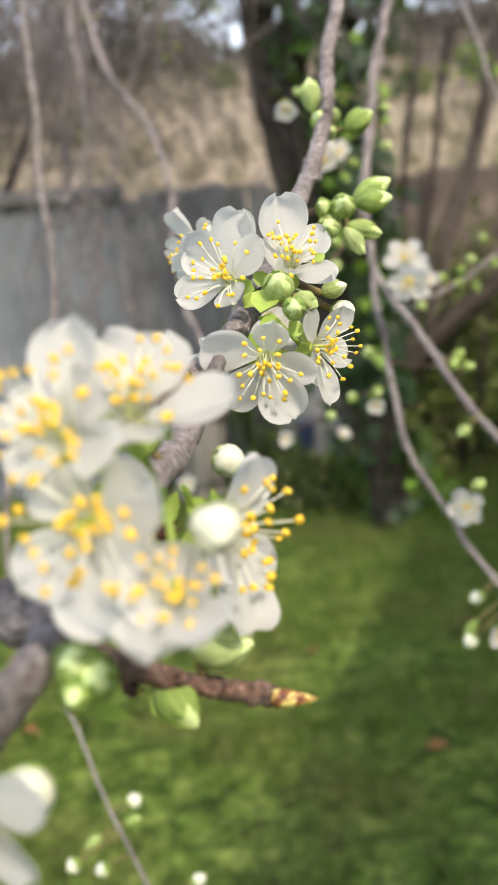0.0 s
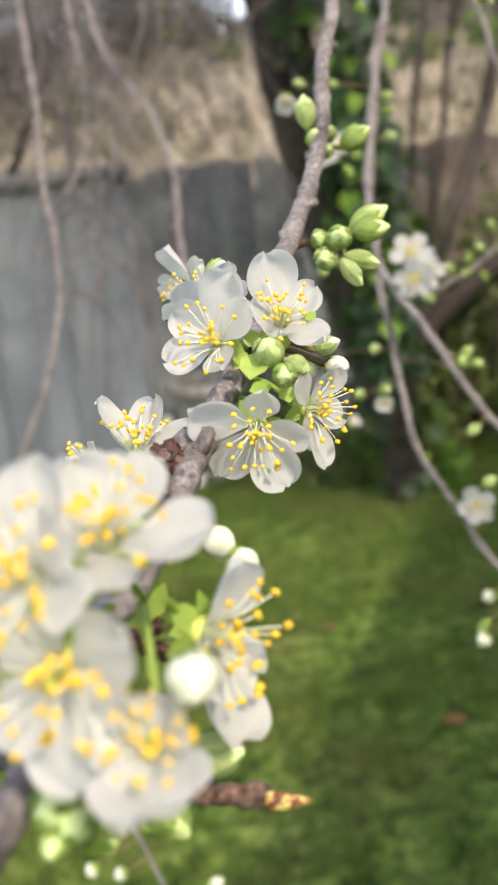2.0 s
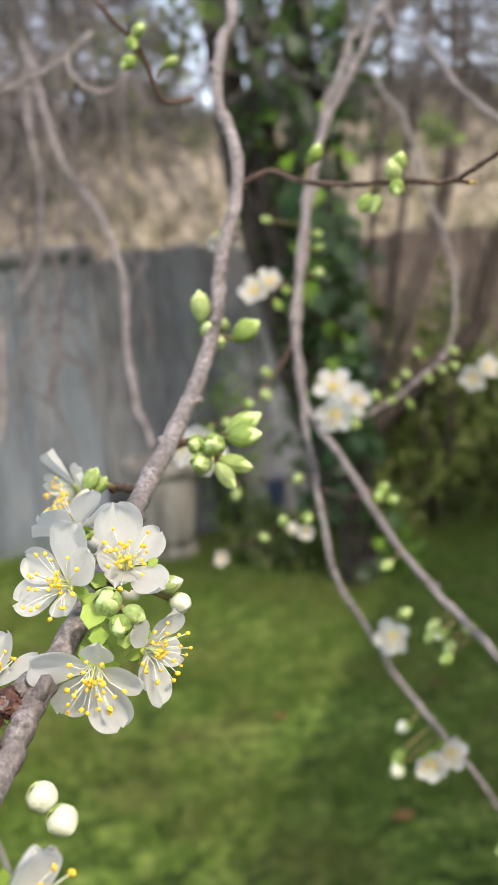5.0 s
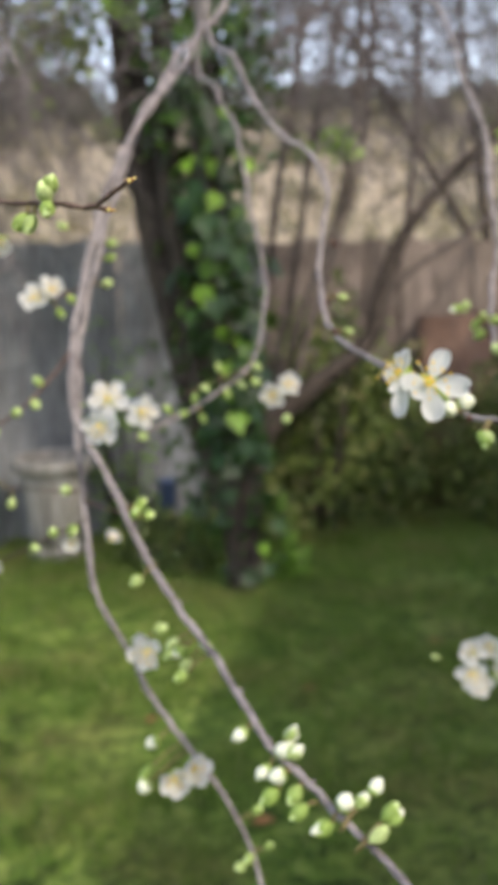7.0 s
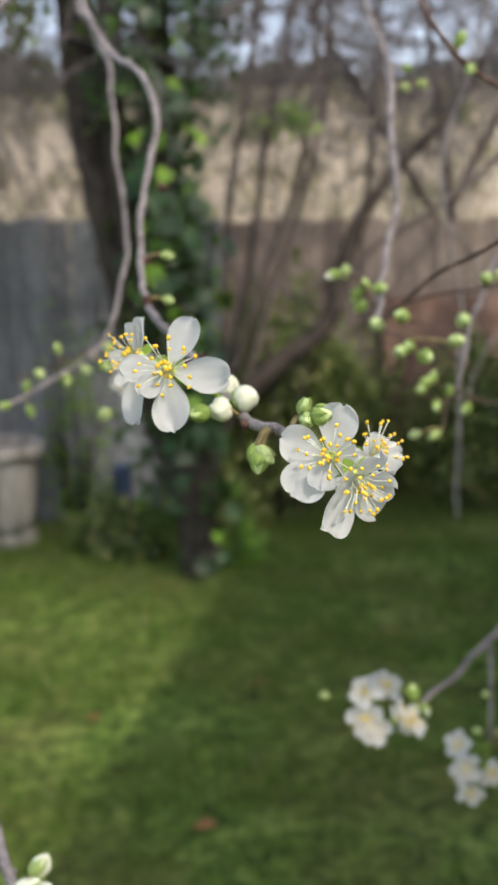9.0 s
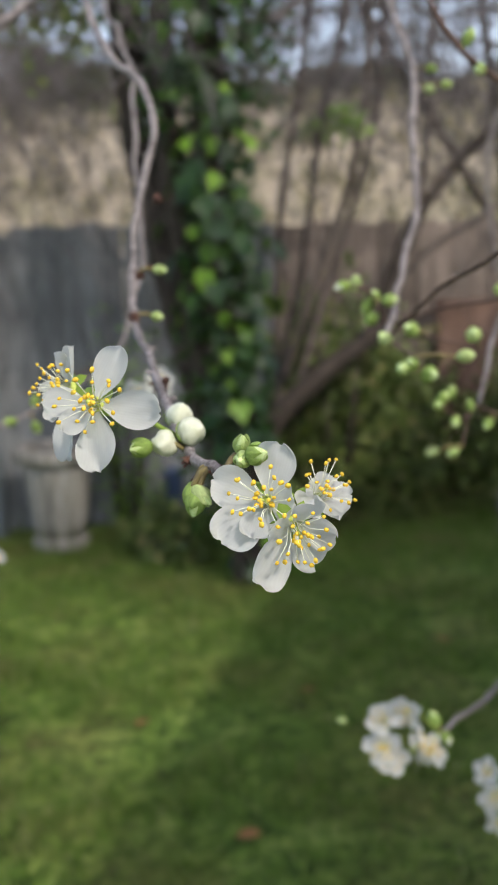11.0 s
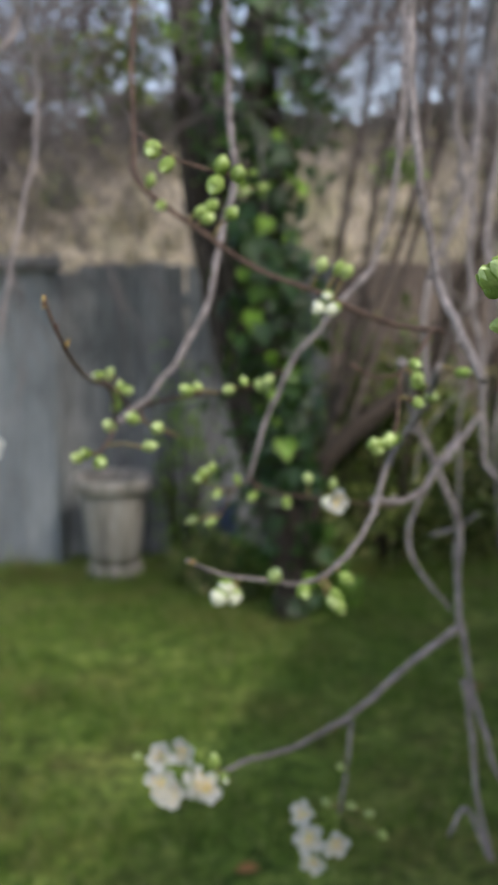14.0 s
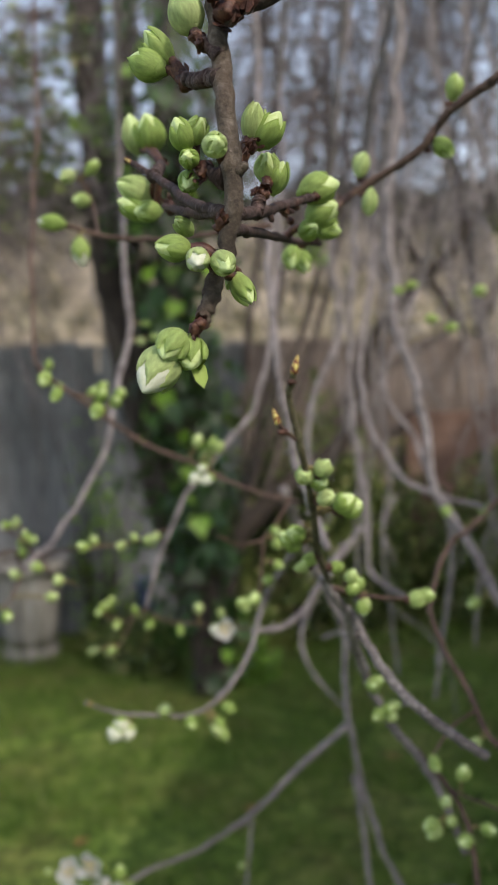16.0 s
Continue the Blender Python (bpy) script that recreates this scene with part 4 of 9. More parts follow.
def tip_mesh(fat):
    """Folded petals still wrapped round one another."""
    v, e, f = lathe([(0.0, 0.12)] + [(oval(z, fat), z) for z in (0.16, 0.28, 0.42, 0.56, 0.70, 0.82, 0.91, 0.97)] + [(0.0, 0.995)], 20)
    out = []
    for x, y, z in v:
        a = math.atan2(y, x) + 1.8 * z
        k = 1 - 0.24 * (0.5 + 0.5 * math.sin(3.0 * a)) ** 6
        out.append((x * k, y * k, z))
    return out, e, f


BUDS, CUPS, TIPS, HEARTS = [], [], [], []
for k in range(5):
    fat = 0.92 + 0.09 * k
    for store, data, mat, nm in ((BUDS, bud_mesh(prng, fat), M_BUD, "bud"), (CUPS, bud_mesh(prng, fat * 1.05, 0.55), M_BUD, "bud"),
                                 (TIPS, tip_mesh(fat * 1.05), M_BUDTIP, "petal_tip"), (HEARTS, tip_mesh(fat), M_BUDHEART, "petal_tip")):
        o = part(nm, data, mat, plum)
        store.append(o.data)
        bpy.data.objects.remove(o)
o = part("bud_scale", lathe([(0.0, -0.10), (0.13, -0.06), (0.20, 0.06), (0.25, 0.22), (0.24, 0.34), (0.15, 0.30), (0.0, 0.25)], 9), M_SCALE, plum)
SCALE = o.data
bpy.data.objects.remove(o)


def bud(place, way, long=0.008, white=0.0, foot=None, scale=False, slim=1.0):
    """A closed or breaking bud; white: how far the petals push out of the sepals."""
    k = prng.randrange(5)
    way = Vector(way).normalized()
    m = Matrix.Translation(Vector(place) - BASE - way * long * 0.5) @ facing(way, prng.uniform(0, 6.283)) @ Matrix.Diagonal((long * slim, long * slim, long, 1))
    if white >= 0.75:
        b = shared("bud", CUPS[k], m @ Matrix.Diagonal((1.16, 1.16, 0.72, 1)), plum)
        shared("petal_tip", TIPS[k], Matrix.Translation((0, 0, 0.03)) @ Matrix.Diagonal((1.16, 1.16, 1.42, 1)), b)
    else:
        b = shared("bud", BUDS[k], m, plum)
        heart = TIPS[k] if white >= 0.55 else HEARTS[k]
        shared("petal_tip", heart, Matrix.Translation((0, 0, 0.10 * white)) @ Matrix.Diagonal((0.96, 0.96, 1.0 + 0.04 * white, 1)), b)
    if scale:
        shared("bud_scale", SCALE, Matrix.Scale(1.0, 4), b)
    if foot is not None:
        stalk(Vector(place) - way * long * 0.45, foot, 0.00075, M_SPUR)
    return b


def tip_bud(place, way, long):
    """A pointed brown and yellow bud that ends a twig."""
    way = Vector(way).normalized()
    verts, e, faces = lathe([(0.0, 0.0), (0.17, 0.02), (0.21, 0.18), (0.19, 0.30), (0.20, 0.34), (0.16, 0.56), (0.15, 0.60), (0.08, 0.85), (0.0, 1.0)], 10)
    o = part("tip_bud", (verts, [], faces), M_TIPBUD, plum)
    o.matrix_basis = Matrix.Translation(Vector(place) - BASE) @ facing(way) @ Matrix.Scale(long, 4)
    return o


def leaf(place, way, normal, long=0.012, wide=0.008):
    y = Vector(way).normalized()
    z = Vector(normal).normalized()
    x = y.cross(z).normalized()
    m = Matrix((x, y, x.cross(y))).transposed()
    o = part("young_leaf", leaf_cards([(Vector(place) - BASE, m, long, wide)]), M_SEPAL, plum)
    return o


def knot(place, r):
    """A stubby ringed spur with ragged brown bud scales."""
    verts, _, faces = lathe([(0.0, -1.1), (0.55, -1.0), (0.78, -0.7), (0.62, -0.5), (0.82, -0.2), (0.68, 0.0), (0.85, 0.3), (0.66, 0.5), (0.60, 0.8), (0.3, 1.0), (0.0, 1.05)], 9)
    turn = any_turn(prng)
    verts = [tuple(Vector(place) - BASE + turn @ (Vector(v) * r * prng.uniform(0.72, 1.08))) for v in verts]
    faces = list(faces)
    flakes = []
    for _ in range(24):
        a, z = prng.uniform(0, 6.283), prng.uniform(-0.8, 0.8)
        p = Vector((math.cos(a) * 0.66, math.sin(a) * 0.66, z)) * r
        m = facing((math.cos(a), math.sin(a), prng.uniform(-0.5, 0.2)), prng.uniform(-0.5, 0.5)).to_3x3()
        flakes.append((Vector(place) - BASE + turn @ p, turn @ m, r * prng.uniform(0.6, 1.0), r * prng.uniform(0.35, 0.6)))
    fv, _, ff = leaf_cards(flakes)
    o = len(verts)
    return part("spur_knot", (verts + fv, [], faces + [tuple(o + q for q in g) for g in ff]), M_SCALE, plum)


branch([(-1.35, 0.45, -0.02), (-1.33, 0.45, 0.6), (-1.28, 0.46, 1.3), (-1.05, 0.5, 1.95), (-0.6, 0.55, 2.25), (0.0, 0.6, 2.34), (0.6, 0.63, 2.36), (1.3, 0.68, 2.3)], 0.06, 0.012, M_BARK, False, "trunk")
# sunlit blossom branch and its twigs
branch([(0.0714, 0.6000, 2.3400), (0.0714, 0.6387, 1.9470), (0.0645, 0.5127, 1.6396), (0.0512, 0.4450, 1.5738), (0.0461, 0.4207, 1.5466), (0.0491, 0.3957, 1.5193), (0.0470, 0.3759, 1.4994), (0.0368, 0.3462, 1.4742), (0.0327, 0.3269, 1.4556), (0.0249, 0.3097, 1.4421), (0.0160, 0.2808, 1.4264), (0.0054, 0.2382, 1.4129), (-0.0046, 0.2038, 1.4016), (-0.0116, 0.1849, 1.3942), (-0.0171, 0.1709, 1.3874), (-0.0208, 0.1609, 1.3822), (-0.0254, 0.1429, 1.3802), (-0.0361, 0.1326, 1.3715), (-0.0427, 0.1234, 1.3677), (-0.0543, 0.1258, 1.3607), (-0.1200, 0.1000, 1.2600), (-0.5000, 0.3000, 1.0500), (-1.3000, 0.4500, 0.8500)], 0.00298, 0.00333, crook=0.3)
branch([(-0.0388, 0.1068, 1.3695), (-0.0369, 0.1106, 1.3689), (-0.0348, 0.1153, 1.3671), (-0.0327, 0.1210, 1.3634), (-0.0288, 0.1257, 1.3589), (-0.0220, 0.1298, 1.3545), (-0.0157, 0.1329, 1.3514), (-0.0094, 0.1352, 1.3490)], 0.00254, 0.00177, M_PEEL, crook=0.3)
branch([(-0.0499, 0.1087, 1.3572), (-0.0446, 0.1037, 1.3626), (-0.0415, 0.1065, 1.3648), (-0.0377, 0.1067, 1.3690), (-0.0363, 0.1155, 1.3691), (-0.0351, 0.1248, 1.3697)], 0.00337, 0.00253)
twig([(0.0472, 0.3796, 1.5029), (0.0610, 0.3801, 1.5084), (0.0693, 0.3628, 1.5019), (0.0843, 0.3399, 1.4973), (0.1011, 0.3223, 1.4955), (0.1101, 0.3107, 1.4933), (0.1168, 0.3001, 1.4959), (0.1217, 0.2939, 1.4989)], 0.00127)
twig([(0.1101, 0.3107, 1.4933), (0.1154, 0.3058, 1.4918)], 0.00110)
twig([(0.0339, 0.3916, 1.5395), (0.0214, 0.3846, 1.5383), (0.0149, 0.3759, 1.5544), (0.0058, 0.3693, 1.5635), (-0.0028, 0.3627, 1.5730), (-0.0146, 0.3566, 1.5820)], 0.00127)
# mid branches
branch([(0.2662, 0.6000, 2.3400), (0.2662, 0.8430, 2.0047), (0.2662, 0.9660, 1.7693), (0.2288, 0.9005, 1.7037), (0.2033, 0.8557, 1.6588), (0.1755, 0.8016, 1.6177), (0.1516, 0.7584, 1.5842), (0.1270, 0.7018, 1.5298), (0.1120, 0.6659, 1.4845), (0.1015, 0.6282, 1.4317), (0.0985, 0.6027, 1.3968), (0.1134, 0.5736, 1.3608), (0.1219, 0.5577, 1.3408), (0.1363, 0.5322, 1.3153), (0.1497, 0.5065, 1.2939), (0.1698, 0.4688, 1.2658), (0.1857, 0.4213, 1.2484), (0.2006, 0.3911, 1.2354), (0.2159, 0.3676, 1.2231), (0.2302, 0.3409, 1.2164), (0.2390, 0.3121, 1.2159)], 0.00400, 0.00200)
branch([(0.2415, 0.6000, 2.3400), (0.2415, 0.8519, 1.9930), (0.2415, 0.9838, 1.7460), (0.2088, 0.9104, 1.6865), (0.1646, 0.8113, 1.6062), (0.1334, 0.7314, 1.5283), (0.1173, 0.6844, 1.4769), (0.1048, 0.6418, 1.4232), (0.1021, 0.6161, 1.3876), (0.1015, 0.5961, 1.3570), (0.1048, 0.5785, 1.3125), (0.1087, 0.5627, 1.2800), (0.1268, 0.5501, 1.2463), (0.1434, 0.5325, 1.2119), (0.1675, 0.5194, 1.1795), (0.1862, 0.5019, 1.1473), (0.1959, 0.4853, 1.1136)], 0.00360, 0.00180)
twig([(0.1015, 0.6282, 1.4317), (0.0897, 0.6170, 1.4163), (0.0753, 0.6062, 1.4014), (0.0561, 0.6011, 1.3866), (0.0396, 0.5971, 1.3809)], 0.00130)
twig([(0.1029, 0.5870, 1.3349), (0.1172, 0.5700, 1.3330), (0.1268, 0.5636, 1.3320)], 0.00100)
twig([(0.1025, 0.5892, 1.3408), (0.0763, 0.6164, 1.3374), (0.0506, 0.6495, 1.3339)], 0.00100)
twig([(0.1039, 0.5827, 1.3231), (0.0820, 0.6110, 1.3077), (0.0594, 0.6317, 1.2921), (0.0416, 0.6525, 1.2814)], 0.00100)
branch([(0.2561, 0.6000, 2.3400), (0.2561, 0.9244, 1.9969), (0.2561, 1.1289, 1.7539), (0.2661, 1.0558, 1.6863), (0.2697, 1.0297, 1.6622), (0.2742, 0.9692, 1.6222), (0.2705, 0.8938, 1.5480), (0.2689, 0.8180, 1.4743), (0.2590, 0.7816, 1.4351), (0.2408, 0.7588, 1.4025), (0.1965, 0.7123, 1.3792), (0.1620, 0.6865, 1.3672), (0.1404, 0.6797, 1.3603)], 0.00300, 0.00130)
twig([(0.2408, 0.7588, 1.4025), (0.2144, 0.7423, 1.3939), (0.1859, 0.7365, 1.3849)], 0.00090)
twig([(0.1155, 0.6788, 1.4702), (0.0979, 0.6646, 1.4655), (0.0852, 0.6551, 1.4603)], 0.00100)
branch([(-0.1210, 0.5619, 1.1365), (-0.1099, 0.5398, 1.1272), (-0.0960, 0.5142, 1.0986), (-0.0809, 0.4897, 1.0759), (-0.0677, 0.4668, 1.0619)], 0.00140, 0.00120)
# second blossom branch
branch([(0.2251, 0.6000, 2.3400), (0.2251, 0.7775, 1.9746), (0.2251, 0.8349, 1.7093), (0.2356, 0.7586, 1.6455), (0.2426, 0.7080, 1.6033), (0.2510, 0.6705, 1.5766), (0.2643, 0.6332, 1.5560), (0.2694, 0.6069, 1.5312), (0.2632, 0.5930, 1.5061), (0.2574, 0.5787, 1.4794), (0.2567, 0.5646, 1.4588), (0.2528, 0.5359, 1.4398), (0.2557, 0.4766, 1.4296), (0.2574, 0.4180, 1.4217), (0.2591, 0.3647, 1.4148), (0.2600, 0.3507, 1.4127), (0.2640, 0.3355, 1.4129), (0.2674, 0.3265, 1.4120)], 0.00260, 0.00160, crook=0.3)
# bud twigs
branch([(0.4617, 0.6000, 2.3400), (0.4617, 0.8375, 2.0207), (0.4617, 0.9551, 1.8015), (0.4617, 0.8937, 1.7225), (0.4617, 0.8426, 1.6568), (0.4620, 0.7912, 1.5886), (0.4516, 0.7538, 1.5440), (0.4388, 0.7158, 1.4955), (0.4217, 0.6797, 1.4585), (0.3958, 0.6251, 1.4312), (0.3829, 0.5934, 1.4221)], 0.00360, 0.00220)
twig([(0.3829, 0.5934, 1.4221), (0.3874, 0.5267, 1.4482), (0.3829, 0.4677, 1.4588), (0.3816, 0.4193, 1.4727), (0.3788, 0.4028, 1.4832), (0.3760, 0.3954, 1.4938)], 0.00120, M_BARKRED)
twig([(0.3916, 0.6156, 1.4276), (0.4106, 0.5853, 1.4370), (0.4332, 0.5654, 1.4417), (0.4538, 0.5456, 1.4466), (0.4661, 0.5358, 1.4500), (0.4766, 0.5268, 1.4580)], 0.00110)
twig([(0.3916, 0.6156, 1.4276), (0.3784, 0.6075, 1.4464), (0.3689, 0.6082, 1.4496)], 0.00100)
twig([(0.3963, 0.6077, 1.4301), (0.4028, 0.5833, 1.4241), (0.4212, 0.5618, 1.4182)], 0.00100)
twig([(0.3829, 0.5934, 1.4221), (0.3820, 0.5523, 1.4180), (0.3787, 0.5315, 1.4143)], 0.00120)
twig([(0.3865, 0.6122, 1.4353), (0.3835, 0.6226, 1.4460), (0.3763, 0.6282, 1.4485)], 0.00120)
branch([(0.6348, 0.6000, 2.3400), (0.6348, 0.8392, 2.0546), (0.6348, 0.9585, 1.8693), (0.6213, 0.9004, 1.7890), (0.6011, 0.8134, 1.6688), (0.5896, 0.7752, 1.6097), (0.5663, 0.7251, 1.5336), (0.5378, 0.7010, 1.4968), (0.5058, 0.6925, 1.4616), (0.4809, 0.6827, 1.4190), (0.4661, 0.6718, 1.3731)], 0.00360, 0.00180)
twig([(0.4661, 0.6718, 1.3731), (0.4500, 0.6569, 1.3691), (0.4310, 0.6490, 1.3779)], 0.00100)
twig([(0.4661, 0.6718, 1.3731), (0.4805, 0.6551, 1.3674), (0.5023, 0.6437, 1.3661), (0.5197, 0.6326, 1.3658), (0.5644, 0.6492, 1.3560)], 0.00110)
twig([(0.4562, 0.6620, 1.3697), (0.4457, 0.6448, 1.3536)], 0.00090)
branch([(0.3971, 0.6000, 2.3400), (0.3971, 0.7180, 2.0079), (0.3971, 0.7160, 1.7758), (0.3976, 0.6557, 1.6960), (0.3980, 0.6058, 1.6298), (0.3984, 0.5794, 1.5871), (0.4024, 0.5550, 1.5593), (0.4189, 0.5520, 1.5441), (0.4486, 0.5372, 1.5221), (0.4714, 0.5240, 1.5083), (0.4933, 0.5114, 1.4992), (0.5087, 0.4993, 1.4906), (0.5287, 0.4870, 1.4822), (0.5480, 0.4653, 1.4790)], 0.00160, 0.00160, M_BARKRED)
branch([(0.5642, 0.6000, 2.3400), (0.5642, 0.6985, 2.0197), (0.5642, 0.6770, 1.7995), (0.5569, 0.6180, 1.7191), (0.5497, 0.5595, 1.6395), (0.5452, 0.5238, 1.5860), (0.5442, 0.4985, 1.5381), (0.5480, 0.4844, 1.5051), (0.5519, 0.4509, 1.4782), (0.5549, 0.4283, 1.4587)], 0.00320, 0.00240)
branch([(0.5554, 0.5028, 1.4605), (0.5506, 0.5296, 1.4347), (0.5390, 0.5461, 1.4044), (0.5274, 0.5420, 1.3717), (0.5082, 0.5300, 1.3511), (0.4884, 0.5198, 1.3435), (0.4695, 0.5113, 1.3480), (0.4456, 0.5032, 1.3540), (0.4255, 0.4956, 1.3647)], 0.00260, 0.00100)
twig([(0.5432, 0.4710, 1.4797), (0.5280, 0.4614, 1.4621), (0.5124, 0.4525, 1.4595), (0.5003, 0.4442, 1.4659)], 0.00100)
twig([(0.5261, 0.4602, 1.4610), (0.5199, 0.4487, 1.4315), (0.5080, 0.4443, 1.4272)], 0.00100)
branch([(0.5362, 0.5825, 1.3751), (0.5709, 0.6289, 1.3662), (0.6127, 0.7263, 1.3690), (0.6482, 0.7949, 1.3791), (0.6900, 0.8732, 1.3920)], 0.00260, 0.00300)
branch([(0.5932, 0.7670, 1.4482), (0.6094, 0.8017, 1.4096), (0.6296, 0.8258, 1.3692), (0.6584, 0.8367, 1.3074), (0.6631, 0.8299, 1.2494), (0.6610, 0.8159, 1.2110), (0.6674, 0.8096, 1.1589), (0.6837, 0.7918, 1.1011), (0.7142, 0.7705, 1.0243)], 0.00460, 0.00300)
branch([(0.6623, 0.8107, 1.1642), (0.6675, 0.8062, 1.1277), (0.6727, 0.7995, 1.0705), (0.6836, 0.7817, 1.0087)], 0.00340, 0.00280)
branch([(0.6574, 0.8181, 1.2103), (0.6266, 0.8165, 1.1882), (0.5831, 0.8116, 1.1522), (0.5496, 0.7975, 1.1339), (0.5097, 0.7512, 1.1386), (0.4606, 0.6869, 1.1559), (0.4431, 0.6685, 1.1580)], 0.00420, 0.00160)
branch([(0.5598, 0.7968, 1.1363), (0.5549, 0.7836, 1.1033), (0.5438, 0.7608, 1.0695)], 0.00220, 0.00140)
branch([(0.6879, 0.9312, 1.3662), (0.6555, 0.9197, 1.3253), (0.6340, 0.9109, 1.2725), (0.6450, 0.9006, 1.2338), (0.6702, 0.8849, 1.2038)], 0.00360, 0.00200)
branch([(0.6810, 0.7820, 1.0087), (0.6643, 0.7981, 1.0498), (0.6479, 0.7968, 1.0241)], 0.00280, 0.00200)
branch([(0.6568, 0.9135, 1.2696), (0.6781, 0.8929, 1.2840), (0.6874, 0.8637, 1.3023)], 0.00260, 0.00200)
branch([(0.7000, 0.7758, 1.0611), (0.7222, 0.7644, 1.0676), (0.7438, 0.7531, 1.0751)], 0.00220, 0.00200)
# near shoots
branch([(0.4976, 0.2134, 1.5521), (0.4972, 0.2159, 1.5470), (0.4967, 0.2186, 1.5435), (0.5002, 0.2241, 1.5319), (0.5032, 0.2298, 1.5223), (0.5087, 0.2459, 1.5072), (0.5133, 0.2609, 1.4917), (0.5201, 0.2768, 1.4767)], 0.00101, 0.00144, M_SHOOT, crook=0.3)
branch([(0.5180, 0.2753, 1.4796), (0.5225, 0.2791, 1.4718), (0.5315, 0.2892, 1.4605), (0.5376, 0.2875, 1.4496), (0.5463, 0.2852, 1.4358), (0.5604, 0.2824, 1.4219), (0.5782, 0.2793, 1.4089)], 0.00190, 0.00240)
branch([(0.5318, 0.2994, 1.4613), (0.5490, 0.3445, 1.4265), (0.5641, 0.3600, 1.3957), (0.5806, 0.3661, 1.3733), (0.5918, 0.3628, 1.3519), (0.6006, 0.3594, 1.3281)], 0.00260, 0.00220)
twig([(0.5200, 0.2768, 1.4759), (0.5300, 0.2805, 1.4722), (0.5435, 0.2889, 1.4676), (0.5579, 0.2924, 1.4655)], 0.00120)
twig([(0.5006, 0.2247, 1.5306), (0.4954, 0.2217, 1.5338), (0.4940, 0.2201, 1.5371)], 0.00080)
branch([(0.4500, 0.6000, 2.3300), (0.4600, 0.4500, 2.1000), (0.4750, 0.2700, 1.7800), (0.4742, 0.1624, 1.6493), (0.4725, 0.1541, 1.6301), (0.4716, 0.1488, 1.6110), (0.4712, 0.1456, 1.5942), (0.4714, 0.1435, 1.5801), (0.4692, 0.1441, 1.5696), (0.4671, 0.1419, 1.5631), (0.4654, 0.1408, 1.5590)], 0.00320, 0.00180, M_BARKGREEN, crook=0.3)
knot((0.4734, 0.1471, 1.6186), 0.0036)
knot((0.4758, 0.1479, 1.6211), 0.0036)
branch([(0.4722, 0.1531, 1.6297), (0.4751, 0.1502, 1.6235), (0.4818, 0.1535, 1.6261), (0.4934, 0.1586, 1.6350)], 0.00420, 0.00460, M_SPURBARK, False)
twig([(0.4714, 0.1435, 1.5801), (0.4667, 0.1690, 1.5874), (0.4622, 0.1957, 1.5972), (0.4560, 0.2175, 1.6061)], 0.00140, M_SPURBARK)
twig([(0.4708, 0.1467, 1.5810), (0.4676, 0.1738, 1.5856), (0.4639, 0.2104, 1.5936)], 0.00150, M_SPURBARK)
twig([(0.4608, 0.2015, 1.5995), (0.4638, 0.2215, 1.6070)], 0.00190, M_SPURBARK)
twig([(0.4708, 0.1467, 1.5810), (0.4810, 0.1668, 1.5843), (0.4941, 0.1958, 1.5918), (0.5055, 0.2098, 1.5967)], 0.00160, M_SPURBARK)
twig([(0.4710, 0.1435, 1.5771), (0.4810, 0.1716, 1.5810), (0.4988, 0.2252, 1.5871), (0.5129, 0.2487, 1.5892)], 0.00140, M_SPURBARK)
twig([(0.4810, 0.1668, 1.5843), (0.4825, 0.1699, 1.5883), (0.4845, 0.1729, 1.5913)], 0.00180, M_SPURBARK)
twig([(0.4714, 0.1443, 1.5868), (0.4746, 0.1561, 1.5922), (0.4790, 0.1681, 1.5984)], 0.00230, M_SPURBARK)
twig([(0.4714, 0.1443, 1.5868), (0.4688, 0.1507, 1.5901), (0.4667, 0.1531, 1.5919)], 0.00160, M_SPURBARK)
twig([(0.4715, 0.1478, 1.6066), (0.4683, 0.1583, 1.6094), (0.4654, 0.1680, 1.6126)], 0.00210, M_SPURBARK)
twig([(0.4716, 0.1488, 1.6110), (0.4682, 0.1526, 1.6155), (0.4671, 0.1550, 1.6182)], 0.00160, M_SPURBARK)
tip_bud((0.4566, 0.2163, 1.6055), (-0.7733, 0.1474, 0.5199), 0.0032)
tip_bud((0.5033, 0.2080, 1.5958), (0.9016, -0.1073, 0.2751), 0.0034)
branch([(0.5150, 0.2538, 1.5934), (0.5279, 0.2834, 1.6079), (0.5391, 0.2874, 1.6154), (0.5529, 0.2759, 1.6234), (0.5590, 0.2706, 1.6314), (0.5621, 0.2654, 1.6355), (0.5729, 0.2542, 1.6422), (0.5840, 0.2380, 1.6497)], 0.00160, 0.00180, M_BARKRED)
branch([(0.4298, 0.3686, 1.6147), (0.4368, 0.3675, 1.6126), (0.4507, 0.3652, 1.6085), (0.4735, 0.3517, 1.6057), (0.4940, 0.3285, 1.6054), (0.5114, 0.3262, 1.6071)], 0.00120, 0.00140, M_BARKRED)
